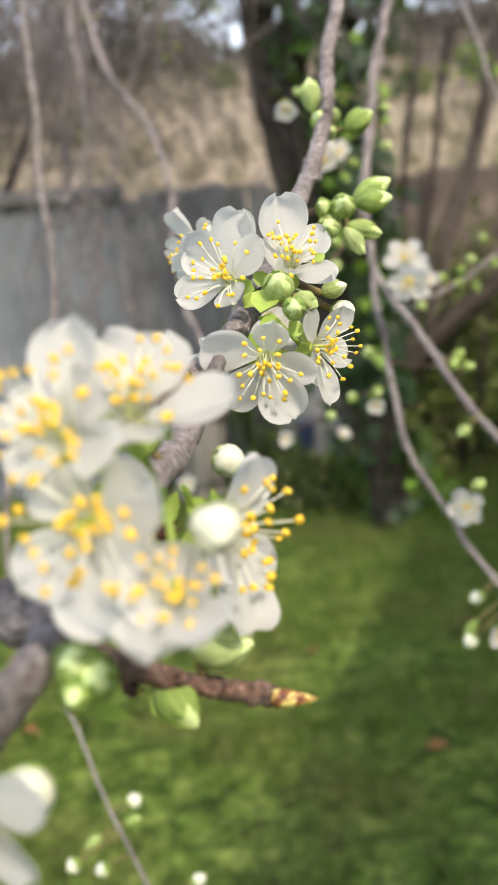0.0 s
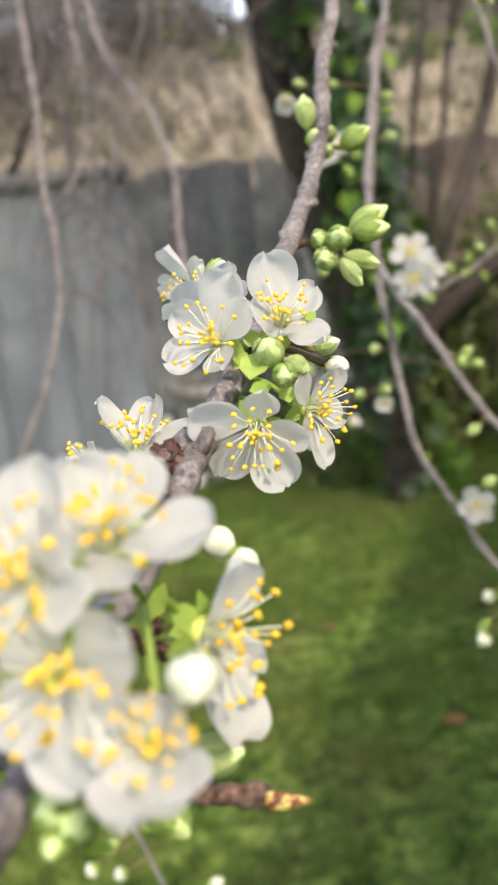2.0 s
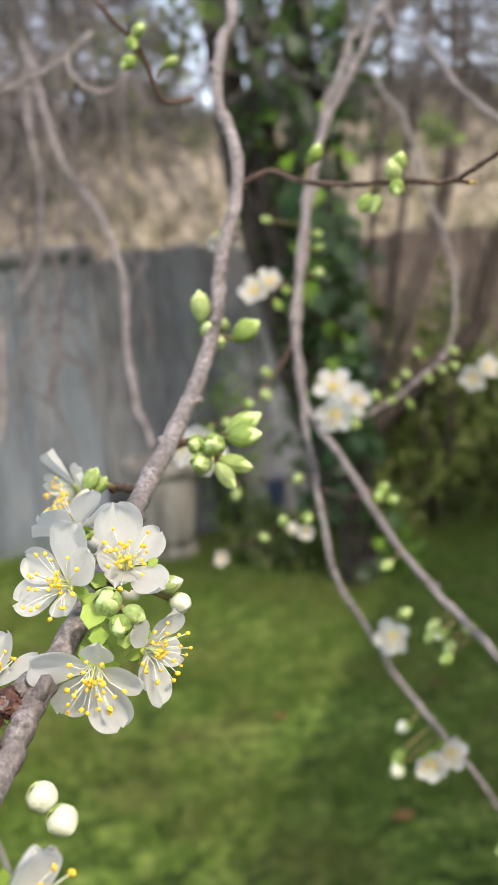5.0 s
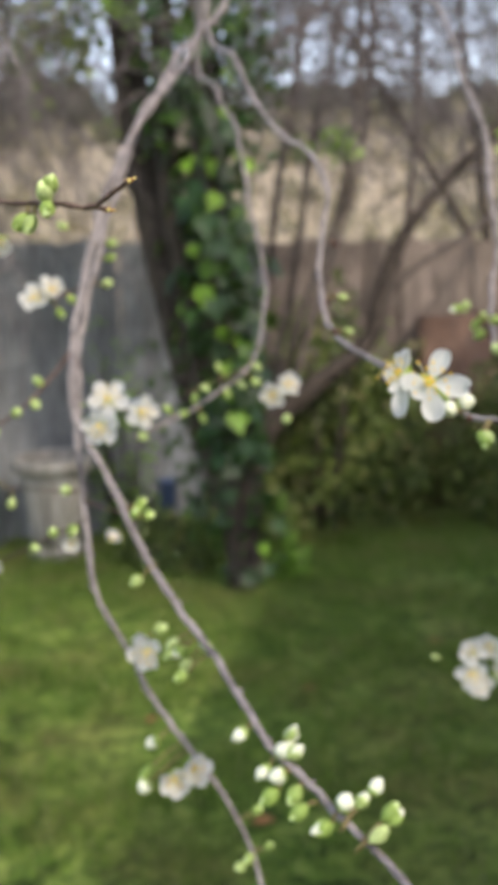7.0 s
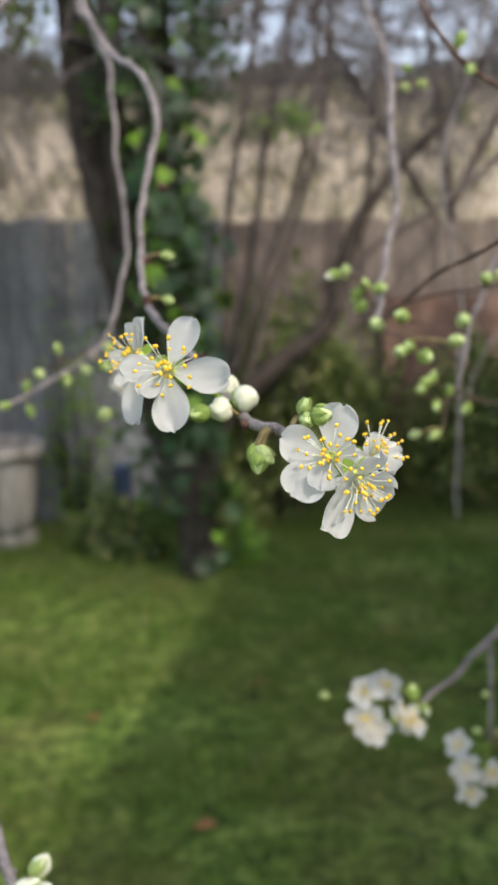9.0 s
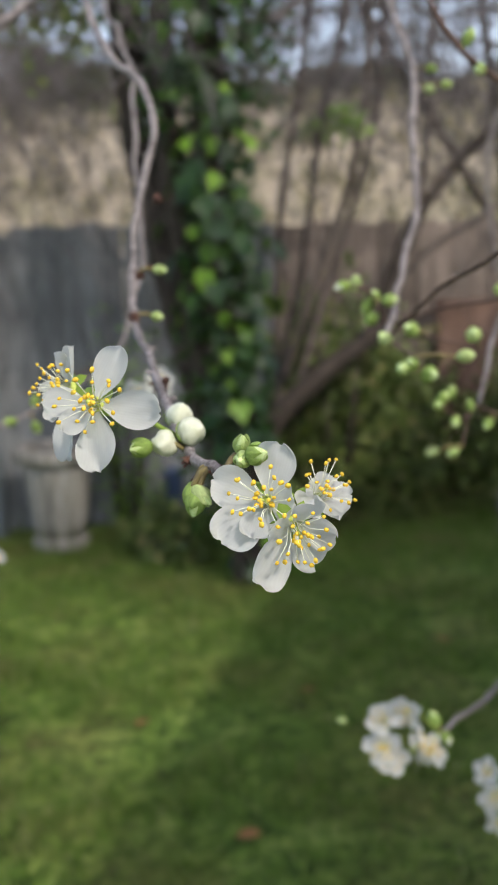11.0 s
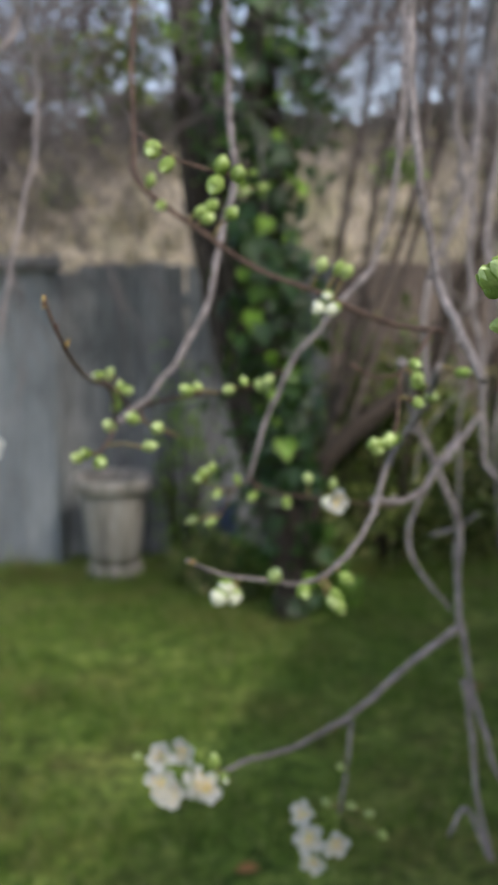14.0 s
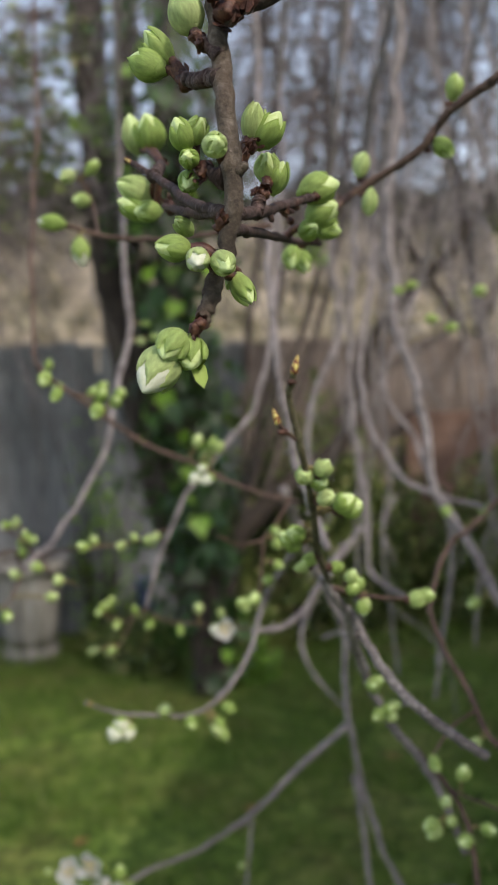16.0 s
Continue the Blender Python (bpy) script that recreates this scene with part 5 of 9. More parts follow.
# low reddish twigs
branch([(0.5990, 0.4022, 1.4315), (0.6019, 0.3904, 1.4148), (0.6096, 0.3778, 1.3961), (0.6136, 0.3660, 1.3812), (0.6239, 0.3538, 1.3720)], 0.00160, 0.00180, M_BARKRED)
branch([(0.5848, 0.3794, 1.3701), (0.5941, 0.3671, 1.3582), (0.6001, 0.3550, 1.3421), (0.6002, 0.3428, 1.3146)], 0.00140, 0.00160, M_BARKRED)
twig([(0.6111, 0.3734, 1.3900), (0.5976, 0.3685, 1.3842), (0.5849, 0.3596, 1.3756)], 0.00100)
twig([(0.5950, 0.3656, 1.3565), (0.6056, 0.3551, 1.3546), (0.6180, 0.3529, 1.3492)], 0.00100)
branch([(0.6581, 0.4384, 1.4867), (0.6378, 0.4397, 1.4660), (0.6219, 0.4313, 1.4591), (0.6106, 0.4219, 1.4466), (0.5990, 0.4022, 1.4315)], 0.00160, 0.00140, M_BARKRED)
# hanging branches beyond
branch([(0.6932, 0.6000, 2.3400), (0.6932, 0.7275, 2.0231), (0.6932, 0.7350, 1.8063), (0.6770, 0.7054, 1.7122), (0.6704, 0.6934, 1.6742), (0.6659, 0.6678, 1.5922), (0.6768, 0.6418, 1.5354), (0.6760, 0.6168, 1.4697), (0.6934, 0.5907, 1.4234), (0.7075, 0.5656, 1.3839), (0.7388, 0.5379, 1.3429)], 0.00525, 0.00400)
branch([(0.6841, 0.6000, 2.3400), (0.6841, 0.8391, 1.9810), (0.6841, 0.9582, 1.7220), (0.6903, 0.9501, 1.6225), (0.6922, 0.9476, 1.5922), (0.6618, 0.9277, 1.5385), (0.6456, 0.9151, 1.4743), (0.6499, 0.8998, 1.4109)], 0.00450, 0.00350)
branch([(0.7695, 0.6000, 2.3400), (0.7695, 0.9346, 2.0171), (0.7695, 1.1492, 1.7943), (0.7499, 1.0999, 1.7095), (0.7284, 1.0454, 1.6161), (0.7120, 0.9895, 1.5113), (0.7150, 0.9515, 1.4132), (0.7129, 0.9259, 1.3369), (0.7448, 0.8992, 1.3105)], 0.00475, 0.00325)
branch([(0.7477, 0.6000, 2.3400), (0.7477, 0.8582, 1.9848), (0.7477, 0.9964, 1.7296), (0.7242, 0.9470, 1.6459), (0.6988, 0.8933, 1.5550), (0.6893, 0.8404, 1.5055), (0.7027, 0.7946, 1.4598), (0.7224, 0.7703, 1.4419), (0.7686, 0.7424, 1.4271)], 0.00375, 0.00300)
branch([(0.7622, 0.8243, 1.4271), (0.7722, 0.8380, 1.3573), (0.7683, 0.8535, 1.2851), (0.7605, 0.8595, 1.2134)], 0.00400, 0.00250)
branch([(0.8667, 0.6000, 2.3400), (0.8667, 0.9497, 1.9692), (0.8667, 1.1793, 1.6984), (0.8245, 1.1334, 1.6202), (0.7781, 1.0831, 1.5344), (0.7978, 1.0248, 1.4675), (0.8019, 0.9696, 1.4134)], 0.00375, 0.00300)
branch([(0.7722, 1.0235, 1.4015), (0.7575, 1.0227, 1.3618), (0.7692, 1.0181, 1.3215)], 0.00325, 0.00200)
branch([(0.9045, 0.6000, 2.3400), (0.9045, 1.1868, 2.2971), (0.9045, 1.6535, 2.3542), (0.9273, 1.6432, 2.2574), (0.9457, 1.6349, 2.1793), (0.9595, 1.6272, 2.1013), (0.9785, 1.6188, 2.0231), (0.9858, 1.6121, 1.9453), (0.9812, 1.6071, 1.8678), (0.9737, 1.6024, 1.7904), (0.9619, 1.5985, 1.7131), (0.9750, 1.5909, 1.6351), (0.9937, 1.5825, 1.5569), (1.0311, 1.5715, 1.4783)], 0.00535, 0.00293)
twig([(0.9785, 1.6188, 2.0231), (1.0234, 1.6100, 1.9894), (1.0491, 1.6026, 1.9376), (1.0563, 1.5975, 1.8817)], 0.00207, M_BARK)
twig([(0.9737, 1.6024, 1.7904), (1.0266, 1.5921, 1.7506), (1.0570, 1.5833, 1.6895), (1.0655, 1.5773, 1.6236)], 0.00207, M_BARK)
twig([(0.9750, 1.5909, 1.6351), (1.0033, 1.5853, 1.6138), (1.0195, 1.5806, 1.5812), (1.0241, 1.5774, 1.5459)], 0.00207, M_BARK)
branch([(0.9262, 0.6000, 2.3400), (0.9262, 0.9598, 2.2055), (0.9262, 1.1997, 2.1710), (0.9265, 1.1923, 2.0712), (0.9268, 1.1857, 1.9819), (0.9308, 1.1786, 1.8925), (0.9294, 1.1723, 1.8033), (0.9483, 1.1630, 1.7135), (0.9577, 1.1551, 1.6239), (0.9444, 1.1505, 1.5350), (0.9389, 1.1448, 1.4459), (0.9404, 1.1380, 1.3565), (0.9196, 1.1344, 1.2678), (0.9116, 1.1290, 1.1787)], 0.00416, 0.00217)
twig([(0.9404, 1.1380, 1.3565), (0.9168, 1.1402, 1.3409), (0.9020, 1.1404, 1.3157), (0.8964, 1.1392, 1.2880)], 0.00164, M_BARK)
twig([(0.9196, 1.1344, 1.2678), (0.9589, 1.1267, 1.2382), (0.9815, 1.1202, 1.1928), (0.9878, 1.1157, 1.1438)], 0.00164, M_BARK)
twig([(0.9444, 1.1505, 1.5350), (0.9788, 1.1437, 1.5092), (0.9985, 1.1381, 1.4695), (1.0040, 1.1341, 1.4267)], 0.00164, M_BARK)
branch([(0.9584, 0.6000, 2.3400), (0.9584, 0.9731, 2.2113), (0.9584, 1.2262, 2.1827), (0.9467, 1.2206, 2.0835), (0.9395, 1.2171, 2.0233), (0.9412, 1.2125, 1.9628), (0.9335, 1.2092, 1.9026), (0.9520, 1.2021, 1.8417), (0.9378, 1.1997, 1.7816), (0.9423, 1.1946, 1.7211), (0.9418, 1.1903, 1.6606), (0.9571, 1.1836, 1.5998), (0.9569, 1.1792, 1.5394), (0.9794, 1.1716, 1.4783)], 0.00424, 0.00222)
twig([(0.9571, 1.1836, 1.5998), (0.9267, 1.1865, 1.5797), (0.9077, 1.1868, 1.5474), (0.9005, 1.1852, 1.5118)], 0.00167, M_BARK)
twig([(0.9335, 1.2092, 1.9026), (0.9623, 1.2035, 1.8809), (0.9788, 1.1987, 1.8477), (0.9834, 1.1954, 1.8118)], 0.00167, M_BARK)
twig([(0.9378, 1.1997, 1.7816), (0.9049, 1.2027, 1.7599), (0.8844, 1.2031, 1.7249), (0.8766, 1.2014, 1.6864)], 0.00167, M_BARK)
branch([(0.9681, 0.6000, 2.3400), (0.9681, 1.1321, 2.2758), (0.9681, 1.5442, 2.3115), (0.9397, 1.5412, 2.2157), (0.9053, 1.5376, 2.0996), (0.8928, 1.5308, 1.9829), (0.8939, 1.5221, 1.8658), (0.8665, 1.5174, 1.7495), (0.8244, 1.5149, 1.6336), (0.8278, 1.5058, 1.5165), (0.8492, 1.4942, 1.3989), (0.8437, 1.4864, 1.2820), (0.8414, 1.4782, 1.1650), (0.8379, 1.4701, 1.0481)], 0.00509, 0.00276)
twig([(0.8665, 1.5174, 1.7495), (0.9230, 1.5063, 1.7071), (0.9554, 1.4970, 1.6419), (0.9644, 1.4905, 1.5714)], 0.00198, M_BARK)
twig([(0.8665, 1.5174, 1.7495), (0.9104, 1.5088, 1.7165), (0.9356, 1.5015, 1.6659), (0.9426, 1.4965, 1.6111)], 0.00198, M_BARK)
twig([(0.8278, 1.5058, 1.5165), (0.8538, 1.5007, 1.4969), (0.8688, 1.4964, 1.4669), (0.8729, 1.4934, 1.4344)], 0.00198, M_BARK)
branch([(0.8237, 0.6000, 2.3400), (0.8237, 1.0965, 2.2597), (0.8237, 1.4731, 2.2794), (0.8354, 1.4642, 2.1805), (0.8430, 1.4584, 2.1162), (0.8304, 1.4555, 2.0525), (0.8567, 1.4470, 1.9877), (0.8920, 1.4373, 1.9227), (0.8893, 1.4330, 1.8586), (0.8959, 1.4273, 1.7944), (0.8940, 1.4229, 1.7303), (0.8939, 1.4182, 1.6663), (0.9117, 1.4110, 1.6017), (0.9104, 1.4065, 1.5376)], 0.00484, 0.00260)
twig([(0.8893, 1.4330, 1.8586), (0.9224, 1.4265, 1.8337), (0.9414, 1.4210, 1.7955), (0.9467, 1.4172, 1.7542)], 0.00189, M_BARK)
twig([(0.8893, 1.4330, 1.8586), (0.8427, 1.4373, 1.8278), (0.8135, 1.4378, 1.7781), (0.8024, 1.4354, 1.7234)], 0.00189, M_BARK)
twig([(0.8959, 1.4273, 1.7944), (0.8707, 1.4297, 1.7777), (0.8550, 1.4299, 1.7510), (0.8490, 1.4286, 1.7214)], 0.00189, M_BARK)
branch([(1.0159, 0.6000, 2.3400), (1.0159, 1.1478, 2.2845), (1.0159, 1.5757, 2.3291), (1.0163, 1.5683, 2.2293), (1.0167, 1.5596, 2.1109), (1.0283, 1.5492, 1.9922), (1.0265, 1.5408, 1.8738), (1.0248, 1.5324, 1.7554), (1.0471, 1.5205, 1.6364), (1.0626, 1.5096, 1.5176), (1.0776, 1.4988, 1.3987), (1.0900, 1.4883, 1.2800), (1.1271, 1.4743, 1.1606), (1.1386, 1.4640, 1.0418)], 0.00519, 0.00282)
twig([(1.0265, 1.5408, 1.8738), (1.0745, 1.5314, 1.8377), (1.1021, 1.5234, 1.7822), (1.1098, 1.5179, 1.7222)], 0.00201, M_BARK)
twig([(1.0900, 1.4883, 1.2800), (1.1330, 1.4799, 1.2476), (1.1577, 1.4727, 1.1979), (1.1646, 1.4678, 1.1443)], 0.00201, M_BARK)
twig([(1.0265, 1.5408, 1.8738), (1.0714, 1.5320, 1.8400), (1.0971, 1.5245, 1.7882), (1.1043, 1.5194, 1.7322)], 0.00201, M_BARK)
branch([(0.9424, 0.6000, 2.3400), (0.9424, 0.9857, 2.2163), (0.9424, 1.2513, 2.1926), (0.9469, 1.2434, 2.0930), (0.9494, 1.2389, 2.0365), (0.9508, 1.2346, 1.9800), (0.9643, 1.2285, 1.9232), (0.9604, 1.2249, 1.8669), (0.9720, 1.2191, 1.8101), (0.9569, 1.2172, 1.7541), (0.9602, 1.2126, 1.6976), (0.9416, 1.2111, 1.6417), (0.9589, 1.2045, 1.5848), (0.9516, 1.2014, 1.5285)], 0.00430, 0.00226)
twig([(0.9602, 1.2126, 1.6976), (0.9243, 1.2159, 1.6739), (0.9019, 1.2163, 1.6356), (0.8934, 1.2144, 1.5935)], 0.00169, M_BARK)
twig([(0.9720, 1.2191, 1.8101), (1.0134, 1.2110, 1.7790), (1.0372, 1.2041, 1.7312), (1.0438, 1.1994, 1.6796)], 0.00169, M_BARK)
twig([(0.9416, 1.2111, 1.6417), (0.9215, 1.2130, 1.6284), (0.9089, 1.2132, 1.6069), (0.9041, 1.2121, 1.5833)], 0.00169, M_BARK)
branch([(1.0291, 0.6000, 2.3400), (1.0291, 1.1570, 2.2886), (1.0291, 1.5941, 2.3371), (1.0220, 1.5878, 2.2376), (1.0140, 1.5807, 2.1254), (1.0359, 1.5693, 2.0124), (1.0447, 1.5598, 1.8998), (1.0488, 1.5510, 1.7873), (1.0791, 1.5384, 1.6741), (1.1051, 1.5265, 1.5610), (1.1129, 1.5171, 1.4484), (1.1534, 1.5031, 1.3349), (1.1518, 1.4951, 1.2225), (1.1387, 1.4887, 1.1105)], 0.00524, 0.00285)
twig([(1.0791, 1.5384, 1.6741), (1.1279, 1.5289, 1.6374), (1.1559, 1.5208, 1.5811), (1.1637, 1.5152, 1.5202)], 0.00203, M_BARK)
twig([(1.0447, 1.5598, 1.8998), (1.0000, 1.5640, 1.8702), (0.9721, 1.5645, 1.8226), (0.9614, 1.5621, 1.7702)], 0.00203, M_BARK)
twig([(1.1051, 1.5265, 1.5610), (1.1368, 1.5203, 1.5371), (1.1550, 1.5150, 1.5005), (1.1601, 1.5114, 1.4609)], 0.00203, M_BARK)
branch([(0.8419, 0.6000, 2.3400), (0.8419, 0.9647, 2.2062), (0.8419, 1.2095, 2.1724), (0.8387, 1.2026, 2.0727), (0.8358, 1.1962, 1.9796), (0.8261, 1.1908, 1.8867), (0.8200, 1.1848, 1.7937), (0.8064, 1.1800, 1.7009), (0.8039, 1.1735, 1.6078), (0.7979, 1.1675, 1.5148), (0.8060, 1.1596, 1.4214), (0.7939, 1.1545, 1.3286), (0.8018, 1.1465, 1.2352), (0.8070, 1.1389, 1.1419)], 0.00415, 0.00216)
twig([(0.7979, 1.1675, 1.5148), (0.7598, 1.1711, 1.4896), (0.7360, 1.1715, 1.4489), (0.7269, 1.1695, 1.4042)], 0.00164, M_BARK)
twig([(0.8018, 1.1465, 1.2352), (0.8486, 1.1373, 1.2001), (0.8754, 1.1296, 1.1461), (0.8829, 1.1243, 1.0879)], 0.00164, M_BARK)
twig([(0.8039, 1.1735, 1.6078), (0.8301, 1.1684, 1.5881), (0.8451, 1.1640, 1.5579), (0.8493, 1.1610, 1.5253)], 0.00164, M_BARK)
branch([(0.9363, 0.6000, 2.3400), (0.9363, 0.9690, 2.2088), (0.9363, 1.2180, 2.1775), (0.9495, 1.2089, 2.0788), (0.9589, 1.2025, 2.0093), (0.9732, 1.1954, 1.9397), (0.9616, 1.1920, 1.8708), (0.9707, 1.1856, 1.8014), (1.0033, 1.1759, 1.7313), (0.9925, 1.1723, 1.6623), (0.9877, 1.1680, 1.5932), (0.9816, 1.1638, 1.5242), (1.0072, 1.1550, 1.4543), (1.0197, 1.1482, 1.3847)], 0.00421, 0.00220)
twig([(0.9816, 1.1638, 1.5242), (0.9380, 1.1678, 1.4953), (0.9107, 1.1683, 1.4489), (0.9003, 1.1660, 1.3977)], 0.00166, M_BARK)
twig([(0.9925, 1.1723, 1.6623), (0.9486, 1.1764, 1.6334), (0.9213, 1.1769, 1.5867), (0.9108, 1.1746, 1.5353)], 0.00166, M_BARK)
twig([(0.9707, 1.1856, 1.8014), (0.9323, 1.1892, 1.7760), (0.9084, 1.1896, 1.7352), (0.8992, 1.1876, 1.6901)], 0.00166, M_BARK)
branch([(0.7793, 0.6000, 2.3400), (0.7793, 0.8528, 2.1544), (0.7793, 0.9856, 2.0687), (0.8180, 0.9735, 1.9774), (0.8436, 0.9654, 1.9171), (0.8364, 0.9621, 1.8577), (0.8542, 0.9552, 1.7977), (0.8680, 0.9488, 1.7377), (0.8839, 0.9422, 1.6777), (0.8786, 0.9386, 1.6183), (0.8833, 0.9335, 1.5586), (0.8919, 0.9279, 1.4988), (0.9159, 0.9201, 1.4386), (0.9120, 0.9164, 1.3791)], 0.00354, 0.00178)
twig([(0.9159, 0.9201, 1.4386), (0.8798, 0.9235, 1.4147), (0.8573, 0.9239, 1.3763), (0.8487, 0.9220, 1.3340)], 0.00142, M_BARK)
twig([(0.8919, 0.9279, 1.4988), (0.8612, 0.9308, 1.4785), (0.8421, 0.9311, 1.4459), (0.8348, 0.9295, 1.4099)], 0.00142, M_BARK)
twig([(0.8839, 0.9422, 1.6777), (0.8608, 0.9443, 1.6625), (0.8464, 0.9446, 1.6379), (0.8409, 0.9434, 1.6108)], 0.00142, M_BARK)
branch([(0.8357, 0.6000, 2.3400), (0.8357, 0.9429, 2.1965), (0.8357, 1.1659, 2.1531), (0.8174, 1.1613, 2.0549), (0.8039, 1.1579, 1.9827), (0.7980, 1.1534, 1.9102), (0.7830, 1.1503, 1.8380), (0.7841, 1.1448, 1.7653), (0.7881, 1.1389, 1.6926), (0.7742, 1.1356, 1.6204), (0.7787, 1.1296, 1.5476), (0.7759, 1.1247, 1.4751), (0.7665, 1.1207, 1.4027), (0.7643, 1.1157, 1.3302)], 0.00404, 0.00209)
twig([(0.7841, 1.1448, 1.7653), (0.8226, 1.1372, 1.7364), (0.8447, 1.1309, 1.6920), (0.8508, 1.1265, 1.6440)], 0.00160, M_BARK)
twig([(0.7830, 1.1503, 1.8380), (0.7629, 1.1521, 1.8247), (0.7503, 1.1524, 1.8033), (0.7455, 1.1513, 1.7797)], 0.00160, M_BARK)
twig([(0.7665, 1.1207, 1.4027), (0.7237, 1.1247, 1.3745), (0.6970, 1.1251, 1.3289), (0.6868, 1.1229, 1.2788)], 0.00160, M_BARK)
knot((0.2575, 0.5645, 1.4578), 0.0026)
knot((0.2533, 0.5302, 1.4393), 0.0026)
knot((0.2590, 0.4530, 1.4187), 0.0026)
knot((0.2689, 0.5872, 1.4932), 0.0026)
branch([(-0.1315, 0.6000, 2.3400), (-0.1315, 1.2271, 2.0953), (-0.1315, 1.7342, 1.9506), (-0.1592, 1.7125, 1.8570), (-0.1815, 1.6952, 1.7821), (-0.1833, 1.6773, 1.7052), (-0.1426, 1.6584, 1.6240), (-0.1659, 1.6410, 1.5492), (-0.1632, 1.6231, 1.4718), (-0.1706, 1.6053, 1.3954), (-0.1815, 1.5877, 1.3194), (-0.1729, 1.5696, 1.2414), (-0.1654, 1.5515, 1.1635)], 0.00403, 0.00203, M_TWIG)
twig([(-0.1833, 1.6773, 1.7052), (-0.1435, 1.6694, 1.6716), (-0.1227, 1.6581, 1.6231), (-0.1195, 1.6463, 1.5721)], 0.00227, M_TWIG)
twig([(-0.1706, 1.6053, 1.3954), (-0.1361, 1.5985, 1.3662), (-0.1180, 1.5887, 1.3241), (-0.1152, 1.5784, 1.2798)], 0.00227, M_TWIG)
twig([(-0.1632, 1.6231, 1.4718), (-0.1202, 1.6146, 1.4355), (-0.0977, 1.6023, 1.3829), (-0.0942, 1.5895, 1.3278)], 0.00227, M_TWIG)
branch([(-0.0017, 0.6000, 2.3400), (-0.0017, 1.3230, 2.1129), (-0.0017, 1.9261, 1.9858), (-0.0225, 1.9040, 1.8905), (-0.0353, 1.8904, 1.8319), (-0.0371, 1.8765, 1.7722), (-0.0441, 1.8628, 1.7130), (-0.0598, 1.8493, 1.6546), (-0.0383, 1.8348, 1.5925), (-0.0161, 1.8203, 1.5304), (-0.0576, 1.8075, 1.4746), (-0.0571, 1.7935, 1.4147), (-0.0927, 1.7805, 1.3583)], 0.00442, 0.00226, M_TWIG)
twig([(-0.0598, 1.8493, 1.6546), (-0.1104, 1.8430, 1.6272), (-0.1441, 1.8320, 1.5795), (-0.1594, 1.8194, 1.5253)], 0.00249, M_TWIG)
twig([(-0.0383, 1.8348, 1.5925), (-0.0991, 1.8273, 1.5597), (-0.1395, 1.8141, 1.5024), (-0.1579, 1.7990, 1.4374)], 0.00249, M_TWIG)
twig([(-0.0576, 1.8075, 1.4746), (-0.0290, 1.8018, 1.4505), (-0.0141, 1.7937, 1.4156), (-0.0118, 1.7852, 1.3789)], 0.00249, M_TWIG)
branch([(-0.1502, 0.6000, 2.3400), (-0.1502, 1.0529, 2.0545), (-0.1502, 1.3857, 1.8689), (-0.1683, 1.3635, 1.7731), (-0.1762, 1.3537, 1.7310), (-0.1599, 1.3434, 1.6865), (-0.1624, 1.3335, 1.6439), (-0.1647, 1.3236, 1.6013), (-0.1643, 1.3136, 1.5584), (-0.1665, 1.3037, 1.5157), (-0.1586, 1.2936, 1.4721), (-0.1430, 1.2832, 1.4276), (-0.1208, 1.2727, 1.3825)], 0.00332, 0.00161, M_TWIG)
twig([(-0.1643, 1.3136, 1.5584), (-0.1949, 1.3098, 1.5418), (-0.2152, 1.3032, 1.5131), (-0.2245, 1.2956, 1.4803)], 0.00189, M_TWIG)
twig([(-0.1665, 1.3037, 1.5157), (-0.2144, 1.2978, 1.4898), (-0.2462, 1.2874, 1.4448), (-0.2607, 1.2755, 1.3935)], 0.00189, M_TWIG)
twig([(-0.1586, 1.2936, 1.4721), (-0.1173, 1.2854, 1.4372), (-0.0957, 1.2737, 1.3868), (-0.0923, 1.2614, 1.3338)], 0.00189, M_TWIG)
branch([(-0.3224, 0.6000, 2.3400), (-0.3224, 1.6007, 2.1958), (-0.3224, 2.4813, 2.1516), (-0.3275, 2.4587, 2.0543), (-0.3325, 2.4366, 1.9590), (-0.3316, 2.4144, 1.8632), (-0.3562, 2.3928, 1.7699), (-0.3543, 2.3705, 1.6740), (-0.3921, 2.3492, 1.5821), (-0.3776, 2.3266, 1.4849), (-0.4100, 2.3052, 1.3924), (-0.4020, 2.2827, 1.2958), (-0.4033, 2.2605, 1.2002)], 0.00553, 0.00291, M_TWIG)
twig([(-0.4100, 2.3052, 1.3924), (-0.3759, 2.2984, 1.3636), (-0.3581, 2.2887, 1.3220), (-0.3553, 2.2786, 1.2783)], 0.00309, M_TWIG)
twig([(-0.3562, 2.3928, 1.7699), (-0.3036, 2.3823, 1.7255), (-0.2760, 2.3674, 1.6612), (-0.2717, 2.3517, 1.5936)], 0.00309, M_TWIG)
twig([(-0.3921, 2.3492, 1.5821), (-0.4438, 2.3428, 1.5541), (-0.4782, 2.3315, 1.5054), (-0.4938, 2.3187, 1.4501)], 0.00309, M_TWIG)
branch([(-0.1573, 0.6000, 2.3400), (-0.1573, 1.5023, 2.1640), (-0.1573, 2.2846, 2.0880), (-0.1749, 2.2624, 1.9921), (-0.1923, 2.2405, 1.8977), (-0.2044, 2.2185, 1.8027), (-0.2008, 2.1961, 1.7062), (-0.2186, 2.1742, 1.6118), (-0.2104, 2.1516, 1.5148), (-0.2309, 2.1298, 1.4207), (-0.2508, 2.1080, 1.3265), (-0.2716, 2.0862, 1.2324), (-0.2861, 2.0642, 1.1377)], 0.00514, 0.00268, M_TWIG)
